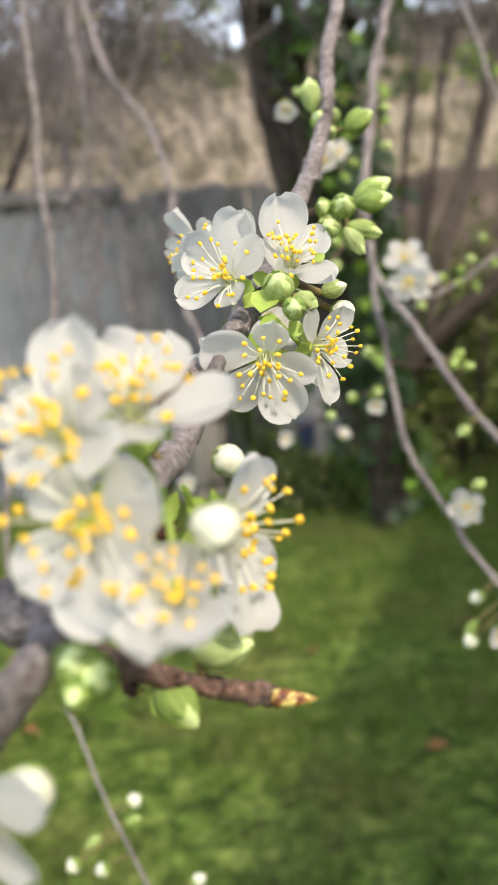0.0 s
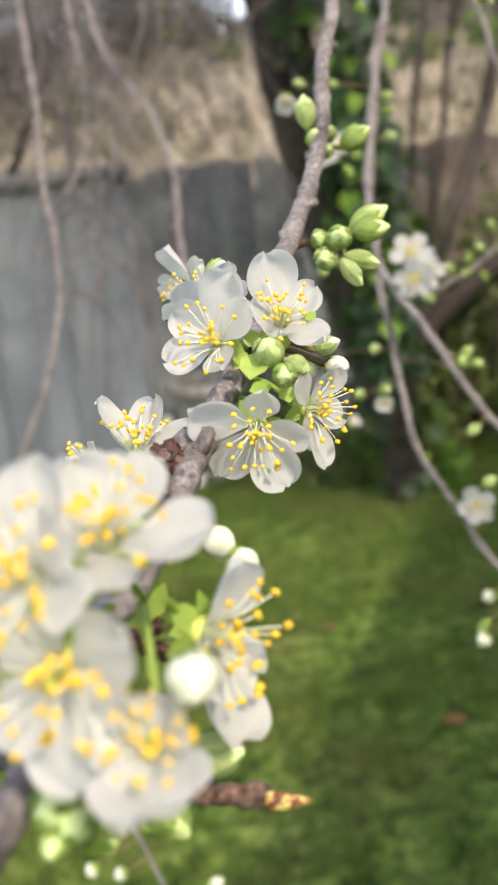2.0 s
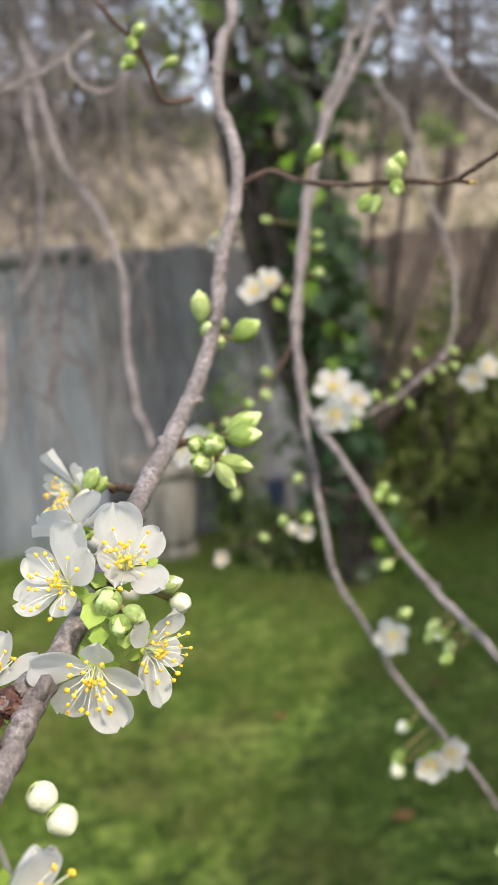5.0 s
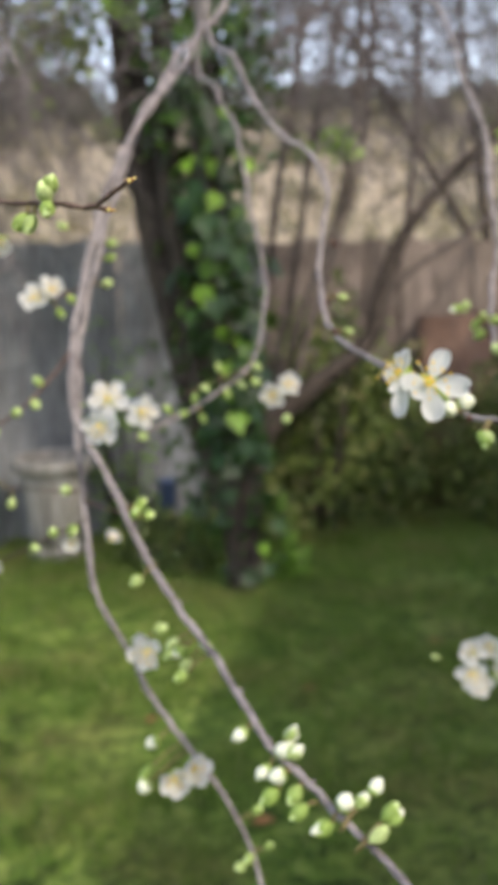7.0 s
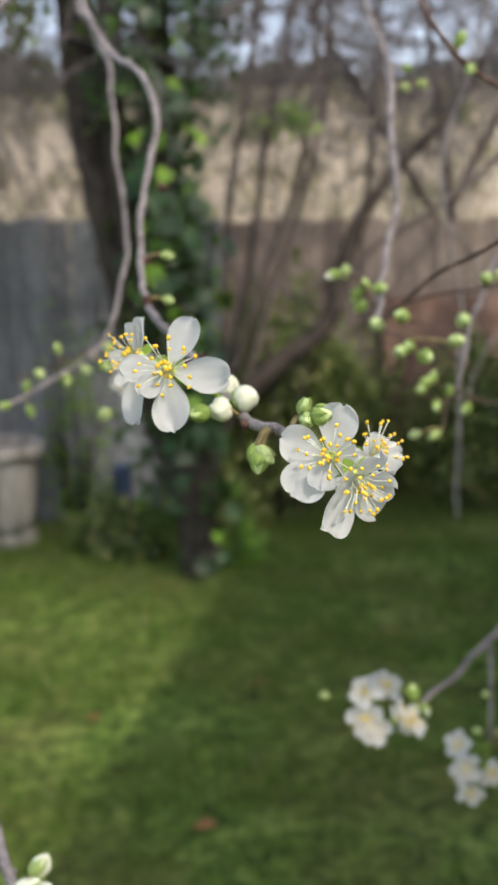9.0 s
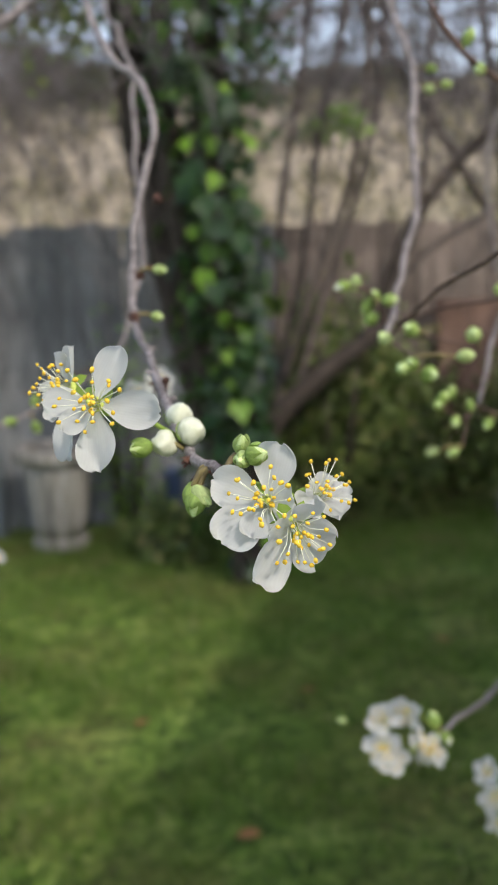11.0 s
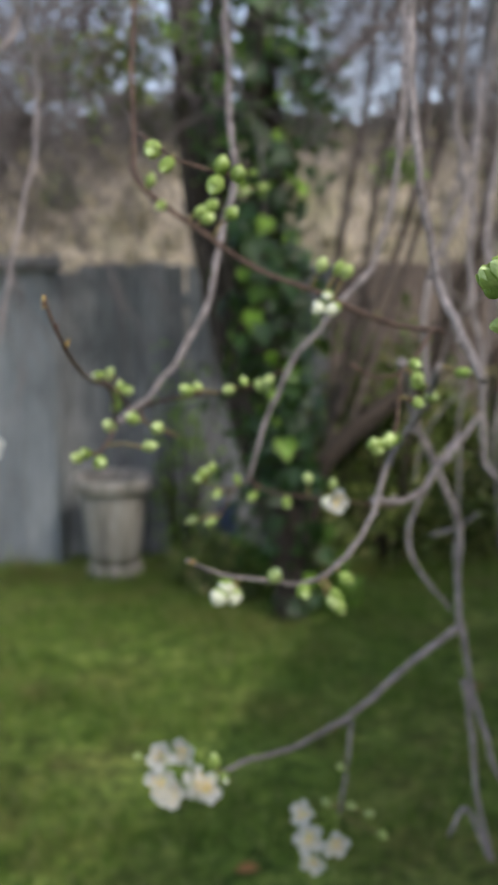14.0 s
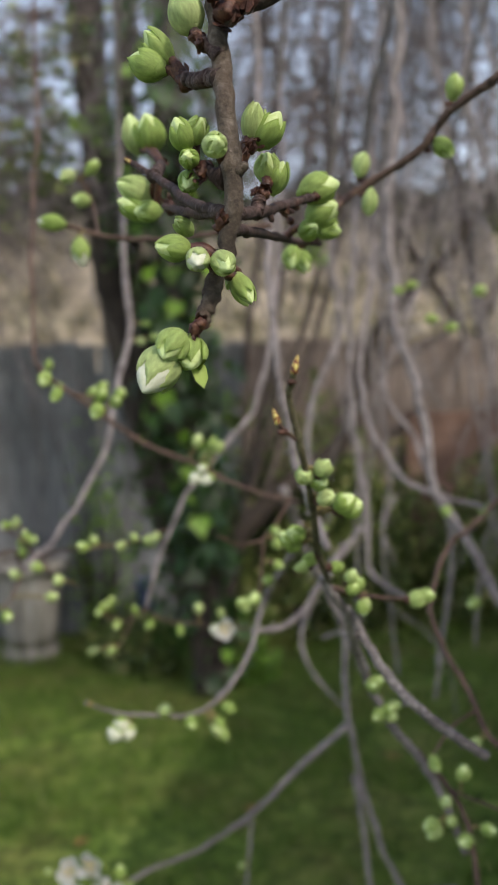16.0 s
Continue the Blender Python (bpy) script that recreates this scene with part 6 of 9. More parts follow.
twig([(-0.2309, 2.1298, 1.4207), (-0.2813, 2.1236, 1.3934), (-0.3148, 2.1126, 1.3459), (-0.3301, 2.1001, 1.2919)], 0.00288, M_TWIG)
twig([(-0.2309, 2.1298, 1.4207), (-0.1873, 2.1212, 1.3839), (-0.1645, 2.1088, 1.3307), (-0.1610, 2.0958, 1.2748)], 0.00288, M_TWIG)
twig([(-0.2309, 2.1298, 1.4207), (-0.1937, 2.1225, 1.3893), (-0.1743, 2.1119, 1.3439), (-0.1713, 2.1008, 1.2963)], 0.00288, M_TWIG)
branch([(-0.2160, 0.6000, 2.3400), (-0.2160, 1.3856, 2.1374), (-0.2160, 2.0513, 2.0349), (-0.2043, 2.0288, 1.9381), (-0.1938, 2.0085, 1.8510), (-0.1994, 1.9887, 1.7655), (-0.2168, 1.9691, 1.6812), (-0.2394, 1.9497, 1.5974), (-0.2394, 1.9297, 1.5113), (-0.2359, 1.9096, 1.4249), (-0.2176, 1.8892, 1.3369), (-0.2374, 1.8697, 1.2528), (-0.2448, 1.8499, 1.1675)], 0.00467, 0.00240, M_TWIG)
twig([(-0.2394, 1.9297, 1.5113), (-0.2826, 1.9244, 1.4879), (-0.3114, 1.9149, 1.4471), (-0.3245, 1.9042, 1.4008)], 0.00262, M_TWIG)
twig([(-0.1994, 1.9887, 1.7655), (-0.2602, 1.9811, 1.7325), (-0.3008, 1.9679, 1.6752), (-0.3192, 1.9528, 1.6100)], 0.00262, M_TWIG)
twig([(-0.2176, 1.8892, 1.3369), (-0.2717, 1.8825, 1.3076), (-0.3078, 1.8707, 1.2566), (-0.3242, 1.8573, 1.1986)], 0.00262, M_TWIG)
branch([(-0.0969, 0.6000, 2.3400), (-0.0969, 1.0379, 2.0483), (-0.0969, 1.3558, 1.8567), (-0.1014, 1.3332, 1.7594), (-0.1040, 1.3199, 1.7021), (-0.1225, 1.3070, 1.6465), (-0.1318, 1.2939, 1.5899), (-0.1416, 1.2808, 1.5334), (-0.1463, 1.2676, 1.4764), (-0.1564, 1.2545, 1.4199), (-0.1786, 1.2417, 1.3646), (-0.1890, 1.2286, 1.3082), (-0.1812, 1.2150, 1.2499)], 0.00327, 0.00158, M_TWIG)
twig([(-0.1463, 1.2676, 1.4764), (-0.1776, 1.2637, 1.4594), (-0.1985, 1.2569, 1.4299), (-0.2080, 1.2491, 1.3963)], 0.00185, M_TWIG)
twig([(-0.1318, 1.2939, 1.5899), (-0.1555, 1.2910, 1.5771), (-0.1713, 1.2858, 1.5548), (-0.1784, 1.2800, 1.5295)], 0.00185, M_TWIG)
twig([(-0.1786, 1.2417, 1.3646), (-0.1393, 1.2339, 1.3315), (-0.1188, 1.2228, 1.2836), (-0.1156, 1.2111, 1.2333)], 0.00185, M_TWIG)
branch([(-0.1733, 0.6000, 2.3400), (-0.1733, 1.0618, 2.0565), (-0.1733, 1.4035, 1.8730), (-0.1594, 1.3811, 1.7765), (-0.1529, 1.3705, 1.7310), (-0.1562, 1.3602, 1.6865), (-0.1578, 1.3498, 1.6419), (-0.1704, 1.3397, 1.5983), (-0.1711, 1.3293, 1.5536), (-0.1706, 1.3189, 1.5087), (-0.1688, 1.3085, 1.4637), (-0.1802, 1.2983, 1.4200), (-0.1863, 1.2881, 1.3758)], 0.00336, 0.00163, M_TWIG)
twig([(-0.1562, 1.3602, 1.6865), (-0.1191, 1.3529, 1.6552), (-0.0996, 1.3423, 1.6098), (-0.0966, 1.3312, 1.5622)], 0.00191, M_TWIG)
twig([(-0.1688, 1.3085, 1.4637), (-0.1945, 1.3053, 1.4498), (-0.2117, 1.2997, 1.4255), (-0.2195, 1.2933, 1.3980)], 0.00191, M_TWIG)
twig([(-0.1802, 1.2983, 1.4200), (-0.1588, 1.2941, 1.4019), (-0.1476, 1.2880, 1.3758), (-0.1459, 1.2816, 1.3483)], 0.00191, M_TWIG)
branch([(-0.0791, 0.6000, 2.3400), (-0.0791, 1.1737, 2.0794), (-0.0791, 1.6275, 1.9188), (-0.0668, 1.6050, 1.8221), (-0.0574, 1.5877, 1.7478), (-0.0827, 1.5713, 1.6769), (-0.1074, 1.5549, 1.6060), (-0.1221, 1.5382, 1.5341), (-0.1498, 1.5219, 1.4635), (-0.1555, 1.5050, 1.3907), (-0.1702, 1.4883, 1.3188), (-0.1747, 1.4714, 1.2459), (-0.1816, 1.4545, 1.1732)], 0.00382, 0.00190, M_TWIG)
twig([(-0.1555, 1.5050, 1.3907), (-0.1175, 1.4975, 1.3586), (-0.0976, 1.4867, 1.3122), (-0.0946, 1.4753, 1.2635)], 0.00216, M_TWIG)
twig([(-0.1074, 1.5549, 1.6060), (-0.1624, 1.5481, 1.5763), (-0.1990, 1.5361, 1.5245), (-0.2157, 1.5225, 1.4656)], 0.00216, M_TWIG)
twig([(-0.1498, 1.5219, 1.4635), (-0.1847, 1.5175, 1.4446), (-0.2080, 1.5099, 1.4117), (-0.2186, 1.5013, 1.3743)], 0.00216, M_TWIG)
# hanging branches at the sheet fence
branch([(-0.1599, 0.6000, 2.3400), (-0.1599, 1.0640, 2.0589), (-0.1599, 1.4081, 1.8778), (-0.1384, 1.3605, 1.7924), (-0.1016, 1.2794, 1.6467), (-0.0543, 1.2124, 1.5727), (-0.0326, 1.1463, 1.4998), (-0.0316, 1.0796, 1.4223), (-0.0257, 1.0154, 1.3575), (-0.0107, 0.9748, 1.3097)], 0.00520, 0.00340)
branch([(-0.1675, 0.6000, 2.3400), (-0.1675, 0.8857, 2.0072), (-0.1675, 1.0514, 1.7744), (-0.1631, 1.0316, 1.6765), (-0.1578, 1.0073, 1.5566), (-0.1597, 0.9907, 1.4998), (-0.1576, 0.9798, 1.4713), (-0.1534, 0.9515, 1.3818), (-0.1726, 0.9245, 1.2964), (-0.2089, 0.8996, 1.2199), (-0.2146, 0.8772, 1.1586), (-0.2183, 0.8632, 1.0889)], 0.00460, 0.00300)
branch([(-0.1446, 0.6000, 2.3400), (-0.1446, 1.0139, 2.0119), (-0.1446, 1.3079, 1.7838), (-0.1379, 1.2880, 1.6860), (-0.1320, 1.2704, 1.5992), (-0.1428, 1.2564, 1.5284), (-0.1732, 1.2474, 1.4810)], 0.00400, 0.00260)
branch([(-0.1244, 0.6549, 1.5835), (-0.0898, 0.6575, 1.6000), (-0.0594, 0.6592, 1.6116), (-0.0401, 0.6606, 1.6206), (-0.0162, 0.6640, 1.6399)], 0.00220, 0.00200)
branch([(-0.0300, 0.6078, 1.6125), (-0.0278, 0.6053, 1.6008), (-0.0155, 0.6029, 1.5898), (-0.0019, 0.6030, 1.5918), (0.0083, 0.6062, 1.6090)], 0.00180, 0.00140)
# blossom cluster in the sun
blossom((-0.0089, 0.1893, 1.4073), (-0.5051, -0.7798, 0.3699), [(-0.0159, 0.1939, 1.4138), (-0.0187, 0.1913, 1.4044), (-0.0046, 0.1920, 1.4191), (-0.0021, 0.1850, 1.4139), (-0.0088, 0.1840, 1.4026)], (-0.0038, 0.1956, 1.4043), 0.85, 0.95)
blossom((0.0030, 0.1927, 1.4089), (0.0847, -0.7270, 0.6814), [(0.0008, 0.1958, 1.4216), (0.0115, 0.1959, 1.4147), (0.0111, 0.1863, 1.4045), (0.0010, 0.1866, 1.4061), (-0.0033, 0.1917, 1.4120)], (-0.0025, 0.1959, 1.4053), 0.85, 0.88)
blossom((-0.0040, 0.1796, 1.3932), (-0.1670, -0.9293, -0.3294), [(-0.0155, 0.1788, 1.3979), (-0.0023, 0.1757, 1.4002), (0.0051, 0.1777, 1.3907), (-0.0115, 0.1829, 1.3844), (0.0008, 0.1800, 1.3816)], (-0.0066, 0.1930, 1.3958), 0.90, 0.88)
blossom((0.0060, 0.1861, 1.3939), (0.7316, -0.6809, -0.0331), [(0.0112, 0.1880, 1.4014), (0.0040, 0.1803, 1.4013), (0.0045, 0.1815, 1.3871), (0.0068, 0.1833, 1.3825), (0.0123, 0.1897, 1.3909)], (-0.0034, 0.1942, 1.3993), 0.82, 0.85)
blossom((-0.0129, 0.2606, 1.4127), (-0.8550, -0.4481, -0.2612), [(-0.0171, 0.2618, 1.4246), (-0.0221, 0.2688, 1.4153), (-0.0190, 0.2689, 1.4054), (-0.0128, 0.2566, 1.4063), (-0.0085, 0.2519, 1.4207)], (-0.0019, 0.2540, 1.4136), 0.90, 0.85)
flower((-0.0095, 0.2218, 1.4109), (-0.25, 0.60, 0.75), 0.80, 0.35, (0.0011, 0.2326, 1.4083), 0.85, 5, 1.00)
bud((-0.0004, 0.1815, 1.4057), (-0.0227, -0.8959, 0.4438), 0.0068, 0.35, (-0.0027, 0.1953, 1.4031), False, 1.05)
bud((0.0017, 0.1782, 1.4018), (0.0387, -0.9985, 0.0383), 0.0070, 0.50, (-0.0030, 0.1947, 1.4009), False, 1.05)
bud((0.0043, 0.1815, 1.4027), (0.8737, -0.1722, -0.4549), 0.0049, 0.15, (-0.0028, 0.1950, 1.4020), False, 1.00)
bud((0.0114, 0.1950, 1.4037), (0.9709, -0.0015, 0.2393), 0.0052, 0.60, (-0.0014, 0.1959, 1.4051), False, 0.90)
bud((0.0133, 0.1956, 1.3992), (0.4715, -0.8816, 0.0216), 0.0062, 1.00, (-0.0014, 0.1957, 1.4046), False, 0.90)
bud((-0.0076, 0.2495, 1.4172), (0.5256, 0.1477, 0.8378), 0.0073, 0.00, (-0.0019, 0.2540, 1.4136), False, 0.90)
bud((-0.0059, 0.2512, 1.4152), (0.7505, 0.1225, 0.6495), 0.0060, 0.10, (-0.0019, 0.2540, 1.4136), False, 0.90)
leaf((-0.0016, 0.1836, 1.4057), (-0.4132, -0.6861, -0.5988), (-0.3241, -0.8262, 0.4607), 0.0068, 0.0060)
leaf((-0.0006, 0.1796, 1.3996), (-0.9997, -0.0138, -0.0221), (-0.0791, -0.6544, 0.7520), 0.0041, 0.0040)
leaf((-0.0038, 0.1916, 1.4046), (-0.6939, -0.2141, -0.6876), (-0.2370, -0.8769, 0.4182), 0.0040, 0.0035)
leaf((-0.0014, 0.1919, 1.4057), (-0.7395, 0.1702, 0.6513), (-0.0050, -0.8139, 0.5809), 0.0038, 0.0035)
leaf((0.0074, 0.1906, 1.4095), (0.9041, 0.0557, 0.4237), (0.2819, -0.8886, 0.3619), 0.0026, 0.0018)
leaf((-0.0059, 0.2532, 1.4146), (-0.6644, 0.1029, 0.7402), (0.1929, -0.8113, 0.5519), 0.0050, 0.0045)
leaf((0.0005, 0.1809, 1.3973), (0.9269, 0.1025, 0.3609), (0.0886, -0.8681, 0.4884), 0.0034, 0.0035)
knot((-0.0030, 0.1953, 1.4031), 0.0015)
knot((-0.0019, 0.2550, 1.4134), 0.0016)
branch([(0.0058, 0.2408, 1.4141), (0.0021, 0.2470, 1.4144), (-0.0019, 0.2550, 1.4134)], 0.0016, 0.0013, M_BARKRED)
# big blossom cluster near the lens
blossom((-0.0266, 0.1873, 1.3883), (0.0812, -0.0874, 0.9929), [(-0.0337, 0.1896, 1.3980), (-0.0207, 0.1935, 1.3966), (-0.0292, 0.1958, 1.3925), (-0.0148, 0.1875, 1.3923), (-0.0229, 0.1917, 1.3916)], (-0.0242, 0.1826, 1.3863), 0.85, 0.90)
blossom((-0.0333, 0.1876, 1.3856), (-0.9216, -0.2860, 0.2623), [(-0.0398, 0.1970, 1.3887), (-0.0417, 0.1949, 1.3815), (-0.0396, 0.1858, 1.3756), (-0.0343, 0.1886, 1.3922), (-0.0303, 0.1765, 1.3825)], (-0.0246, 0.1824, 1.3859), 0.85, 0.85)
blossom((-0.0245, 0.1169, 1.3952), (0.1196, -0.4758, 0.8714), [(-0.0203, 0.1249, 1.4031), (-0.0286, 0.1228, 1.4031), (-0.0297, 0.1129, 1.3979), (-0.0253, 0.1050, 1.3929), (-0.0116, 0.1143, 1.3961)], (-0.0233, 0.1349, 1.3812), 0.95, 1.00)
blossom((-0.0310, 0.1098, 1.3948), (-0.3971, -0.7047, 0.5880), [(-0.0300, 0.1150, 1.4063), (-0.0254, 0.1018, 1.3936), (-0.0370, 0.1127, 1.3989), (-0.0375, 0.1066, 1.3912), (-0.0261, 0.1085, 1.4012)], (-0.0279, 0.1271, 1.3882), 1.00, 0.95)
blossom((-0.0290, 0.1074, 1.3863), (-0.1966, -0.9728, 0.1228), [(-0.0209, 0.1036, 1.3904), (-0.0223, 0.1030, 1.3830), (-0.0286, 0.1032, 1.3744), (-0.0364, 0.1053, 1.3791), (-0.0337, 0.1064, 1.3921)], (-0.0262, 0.1259, 1.3844), 1.05, 1.05)
blossom((-0.0207, 0.1048, 1.3771), (-0.0702, -0.6949, 0.7157), [(-0.0269, 0.1001, 1.3789), (-0.0238, 0.0949, 1.3741), (-0.0173, 0.0962, 1.3760), (-0.0172, 0.1025, 1.3822), (-0.0221, 0.1044, 1.3836)], (-0.0223, 0.1262, 1.3839), 0.80, 1.15)
blossom((-0.0155, 0.1336, 1.3760), (0.7948, -0.6068, -0.0037), [(-0.0107, 0.1351, 1.3865), (-0.0077, 0.1389, 1.3827), (-0.0098, 0.1363, 1.3664), (-0.0150, 0.1302, 1.3617), (-0.0188, 0.1246, 1.3714)], (-0.0198, 0.1279, 1.3835), 1.05, 0.90)
bud((-0.0161, 0.1032, 1.3852), (0.0343, -0.9888, -0.1451), 0.0066, 1.00, None, False, 1.05)
bud((-0.0129, 0.1590, 1.3793), (0.6612, -0.5885, 0.0131), 0.00594, 1.0, None)
bud((-0.0095, 0.1561, 1.3763), (0.6851, -0.9369, -0.442), 0.00594, 0.9, None)
bud((-0.0374, 0.0961, 1.3614), (0.2165, -1.1495, -0.4514), 0.00621, 1.0, None)
flower((-0.0430, 0.0952, 1.3605), (-0.392, -0.9096, -0.1376), 0.713, 0.0, (-0.0440, 0.1025, 1.3664), 1.0, 5)
bud((-0.0166, 0.1305, 1.3595), (1.0234, -0.2447, 0.1769), 0.00890, 0.15, (-0.0195, 0.1311, 1.3532))
leaf((-0.0207, 0.1300, 1.3583), (0.9147, -0.0774, 0.1318), (0.0464, -0.6966, 0.6345), 0.00763, 0.00339)
bud((-0.0248, 0.1489, 1.3864), (0.1579, -0.2115, 0.8918), 0.00551, 0.2, (-0.0232, 0.1494, 1.3813))
leaf((-0.0269, 0.1267, 1.3889), (-0.2151, -0.0293, 0.9449), (-0.0, -0.9835, 0.1811), 0.00760, 0.00338)
leaf((-0.0277, 0.1219, 1.3872), (-0.551, -0.0964, 0.5806), (0.3265, -0.9344, 0.4475), 0.00759, 0.00337)
leaf((-0.0280, 0.1249, 1.3812), (-0.8955, -0.1723, 0.1357), (0.2598, -0.6494, 0.7422), 0.00760, 0.00422)
branch([(-0.0162, 0.1792, 1.3928), (-0.0194, 0.1753, 1.3913), (-0.0222, 0.1718, 1.3899)], 0.0022, 0.0017, M_BARK, False)
knot((-0.0212, 0.1732, 1.3902), 0.00241)
knot((-0.0227, 0.1706, 1.3894), 0.00241)
knot((-0.0235, 0.1671, 1.3886), 0.00204)
knot((-0.0218, 0.1662, 1.3878), 0.00186)
knot((-0.0273, 0.1455, 1.3708), 0.00172)
knot((-0.0244, 0.1444, 1.3695), 0.00159)
knot((-0.0222, 0.1449, 1.3681), 0.00146)
knot((-0.0295, 0.1450, 1.3698), 0.00133)
knot((-0.0233, 0.1412, 1.3738), 0.00145)
knot((-0.0220, 0.1744, 1.3897), 0.00280)
knot((-0.0193, 0.1745, 1.3910), 0.00241)
knot((-0.0295, 0.1278, 1.3564), 0.00132)
knot((-0.0358, 0.1157, 1.3667), 0.00144)
bud((-0.0236, 0.1291, 1.3529), (0.5749, -0.3783, -0.7255), 0.0086, 0.30, (-0.0275, 0.1333, 1.3568), False, 0.95)
leaf((-0.0338, 0.1143, 1.3604), (0.9366, -0.1324, -0.1666), (0.065, -0.4638, 0.7941), 0.00591, 0.00253)
leaf((-0.0273, 0.1294, 1.3543), (0.5417, -0.2167, -0.6242), (0.0278, -0.9294, 0.4749), 0.00592, 0.00296)
tip_bud((-0.0104, 0.1326, 1.3501), (0.9938, -0.0205, -0.1109), 0.00679)
leaf((-0.0243, 0.1501, 1.3713), (0.3729, -0.052, 0.7926), (-0.0007, -0.9411, 0.3929), 0.00679, 0.00297)
leaf((-0.0220, 0.1485, 1.3693), (0.7218, -0.1651, 0.2678), (0.1086, -0.9255, 0.4812), 0.00679, 0.00297)
leaf((-0.0260, 0.1468, 1.3674), (0.534, -0.3364, -0.6013), (0.0091, -0.9216, 0.4904), 0.00764, 0.00340)
leaf((-0.0279, 0.1466, 1.3723), (-0.4427, -0.0595, 0.6712), (0.0091, -0.9216, 0.4904), 0.00594, 0.00297)
bud((-0.0327, 0.1069, 1.3699), (-0.1077, -0.8229, 0.5578), 0.0066, 0.00, (-0.0354, 0.1131, 1.3652), False, 1.05)
bud((-0.0309, 0.1064, 1.3684), (0.2874, -0.8824, 0.3726), 0.0066, 0.00, (-0.0354, 0.1131, 1.3652), False, 1.05)
bud((-0.0327, 0.1056, 1.3674), (-0.1641, -0.9863, 0.0175), 0.0066, 0.00, (-0.0354, 0.1131, 1.3652), False, 1.05)
leaf((-0.0327, 0.1161, 1.3613), (0.9839, 0.0315, -0.1759), (0.1121, -0.7379, 0.6655), 0.0040, 0.0022)
leaf((-0.0275, 0.1287, 1.3581), (0.9221, -0.1263, -0.3657), (0.1002, -0.8092, 0.5789), 0.0041, 0.0028)
# green buds of the first branch
bud((0.0275, 0.3252, 1.4589), (-0.0411, -0.0080, 0.9991), 0.0106, 0.30, (0.0321, 0.3277, 1.4461), False, 0.95)
bud((0.0420, 0.3235, 1.4496), (0.8572, -0.1112, 0.5028), 0.0108, 0.35, (0.0321, 0.3277, 1.4461), False, 0.95)
bud((0.0299, 0.3230, 1.4508), (-0.2203, -0.8330, 0.5075), 0.0082, 0.20, (0.0321, 0.3277, 1.4461), False, 1.00)
bud((0.0345, 0.3265, 1.4517), (0.2044, -0.7980, 0.5670), 0.0080, 0.20, (0.0321, 0.3277, 1.4461), False, 0.95)
bud((0.0326, 0.3216, 1.4466), (0.0441, -0.9950, 0.0893), 0.0078, 0.20, (0.0321, 0.3277, 1.4461), False, 1.00)
knot((0.0321, 0.3277, 1.4461), 0.0016)
branch([(0.0133, 0.2758, 1.4198), (0.0207, 0.2755, 1.4213), (0.0273, 0.2736, 1.4194)], 0.0016, 0.0012, M_BARKRED)
bud((0.0347, 0.2703, 1.4254), (0.9028, -0.0783, 0.4230), 0.0112, 0.50, (0.0273, 0.2736, 1.4194), False, 0.82)
bud((0.0344, 0.2659, 1.4224), (0.9866, -0.1270, 0.1027), 0.0095, 0.50, (0.0273, 0.2736, 1.4194), False, 0.85)
bud((0.0313, 0.2653, 1.4152), (0.9394, -0.1695, -0.2981), 0.0096, 0.40, (0.0273, 0.2736, 1.4194), False, 0.90)
bud((0.0282, 0.2632, 1.4125), (0.5402, -0.2035, -0.8166), 0.0087, 0.40, (0.0273, 0.2736, 1.4194), False, 0.90)
bud((0.0212, 0.2653, 1.4212), (-0.3940, -0.8618, 0.3194), 0.0090, 0.40, (0.0273, 0.2736, 1.4194), False, 1.00)
bud((0.0255, 0.2619, 1.4215), (0.0112, -0.9553, 0.2953), 0.0088, 0.40, (0.0273, 0.2736, 1.4194), False, 1.00)
bud((0.0219, 0.2635, 1.4165), (-0.2681, -0.9633, 0.0146), 0.0080, 0.20, (0.0273, 0.2736, 1.4194), False, 1.00)
knot((0.0273, 0.2736, 1.4194), 0.0015)
bud((0.0757, 0.3591, 1.5110), (0.5244, -0.2464, 1.2387), 0.0080, 0.00, (0.0709, 0.3602, 1.5012))
bud((0.0980, 0.3250, 1.5015), (0.2084, -0.2976, 0.7974), 0.0080, 0.00, (0.0975, 0.3262, 1.4959))
bud((0.0966, 0.3239, 1.4936), (-0.2187, -0.8007, -0.8470), 0.0080, 0.00, (0.0975, 0.3262, 1.4959))
bud((0.0874, 0.3320, 1.4899), (-0.6607, -0.1600, -0.7145), 0.0080, 0.00, (0.0909, 0.3327, 1.4965))
bud((0.0905, 0.3295, 1.4890), (-0.4034, -0.3353, -0.8333), 0.0080, 0.00, (0.0931, 0.3304, 1.4963))
bud((0.0960, 0.3248, 1.4992), (-0.3764, -0.2209, 1.0347), 0.0080, 0.00, (0.0975, 0.3262, 1.4959))
bud((0.0147, 0.3714, 1.5604), (0.6718, -0.4492, 0.5688), 0.00725, 0.0, (0.0120, 0.3733, 1.5579))
bud((0.0101, 0.3727, 1.5500), (-0.731, -0.2018, -0.565), 0.00725, 0.0, (0.0142, 0.3750, 1.5555))
bud((0.0260, 0.3800, 1.5508), (0.8681, -0.171, 0.4832), 0.00725, 0.0, (0.0207, 0.3834, 1.5462))
bud((0.0122, 0.3723, 1.5565), (0.2389, -0.6935, -0.7984), 0.00725, 0.0, None)
tip_bud((0.1209, 0.2950, 1.4986), (0.8055, -0.1390, 0.3767), 0.0045)
tip_bud((0.1147, 0.3069, 1.4919), (0.9734, -0.2381, -0.1253), 0.0045)
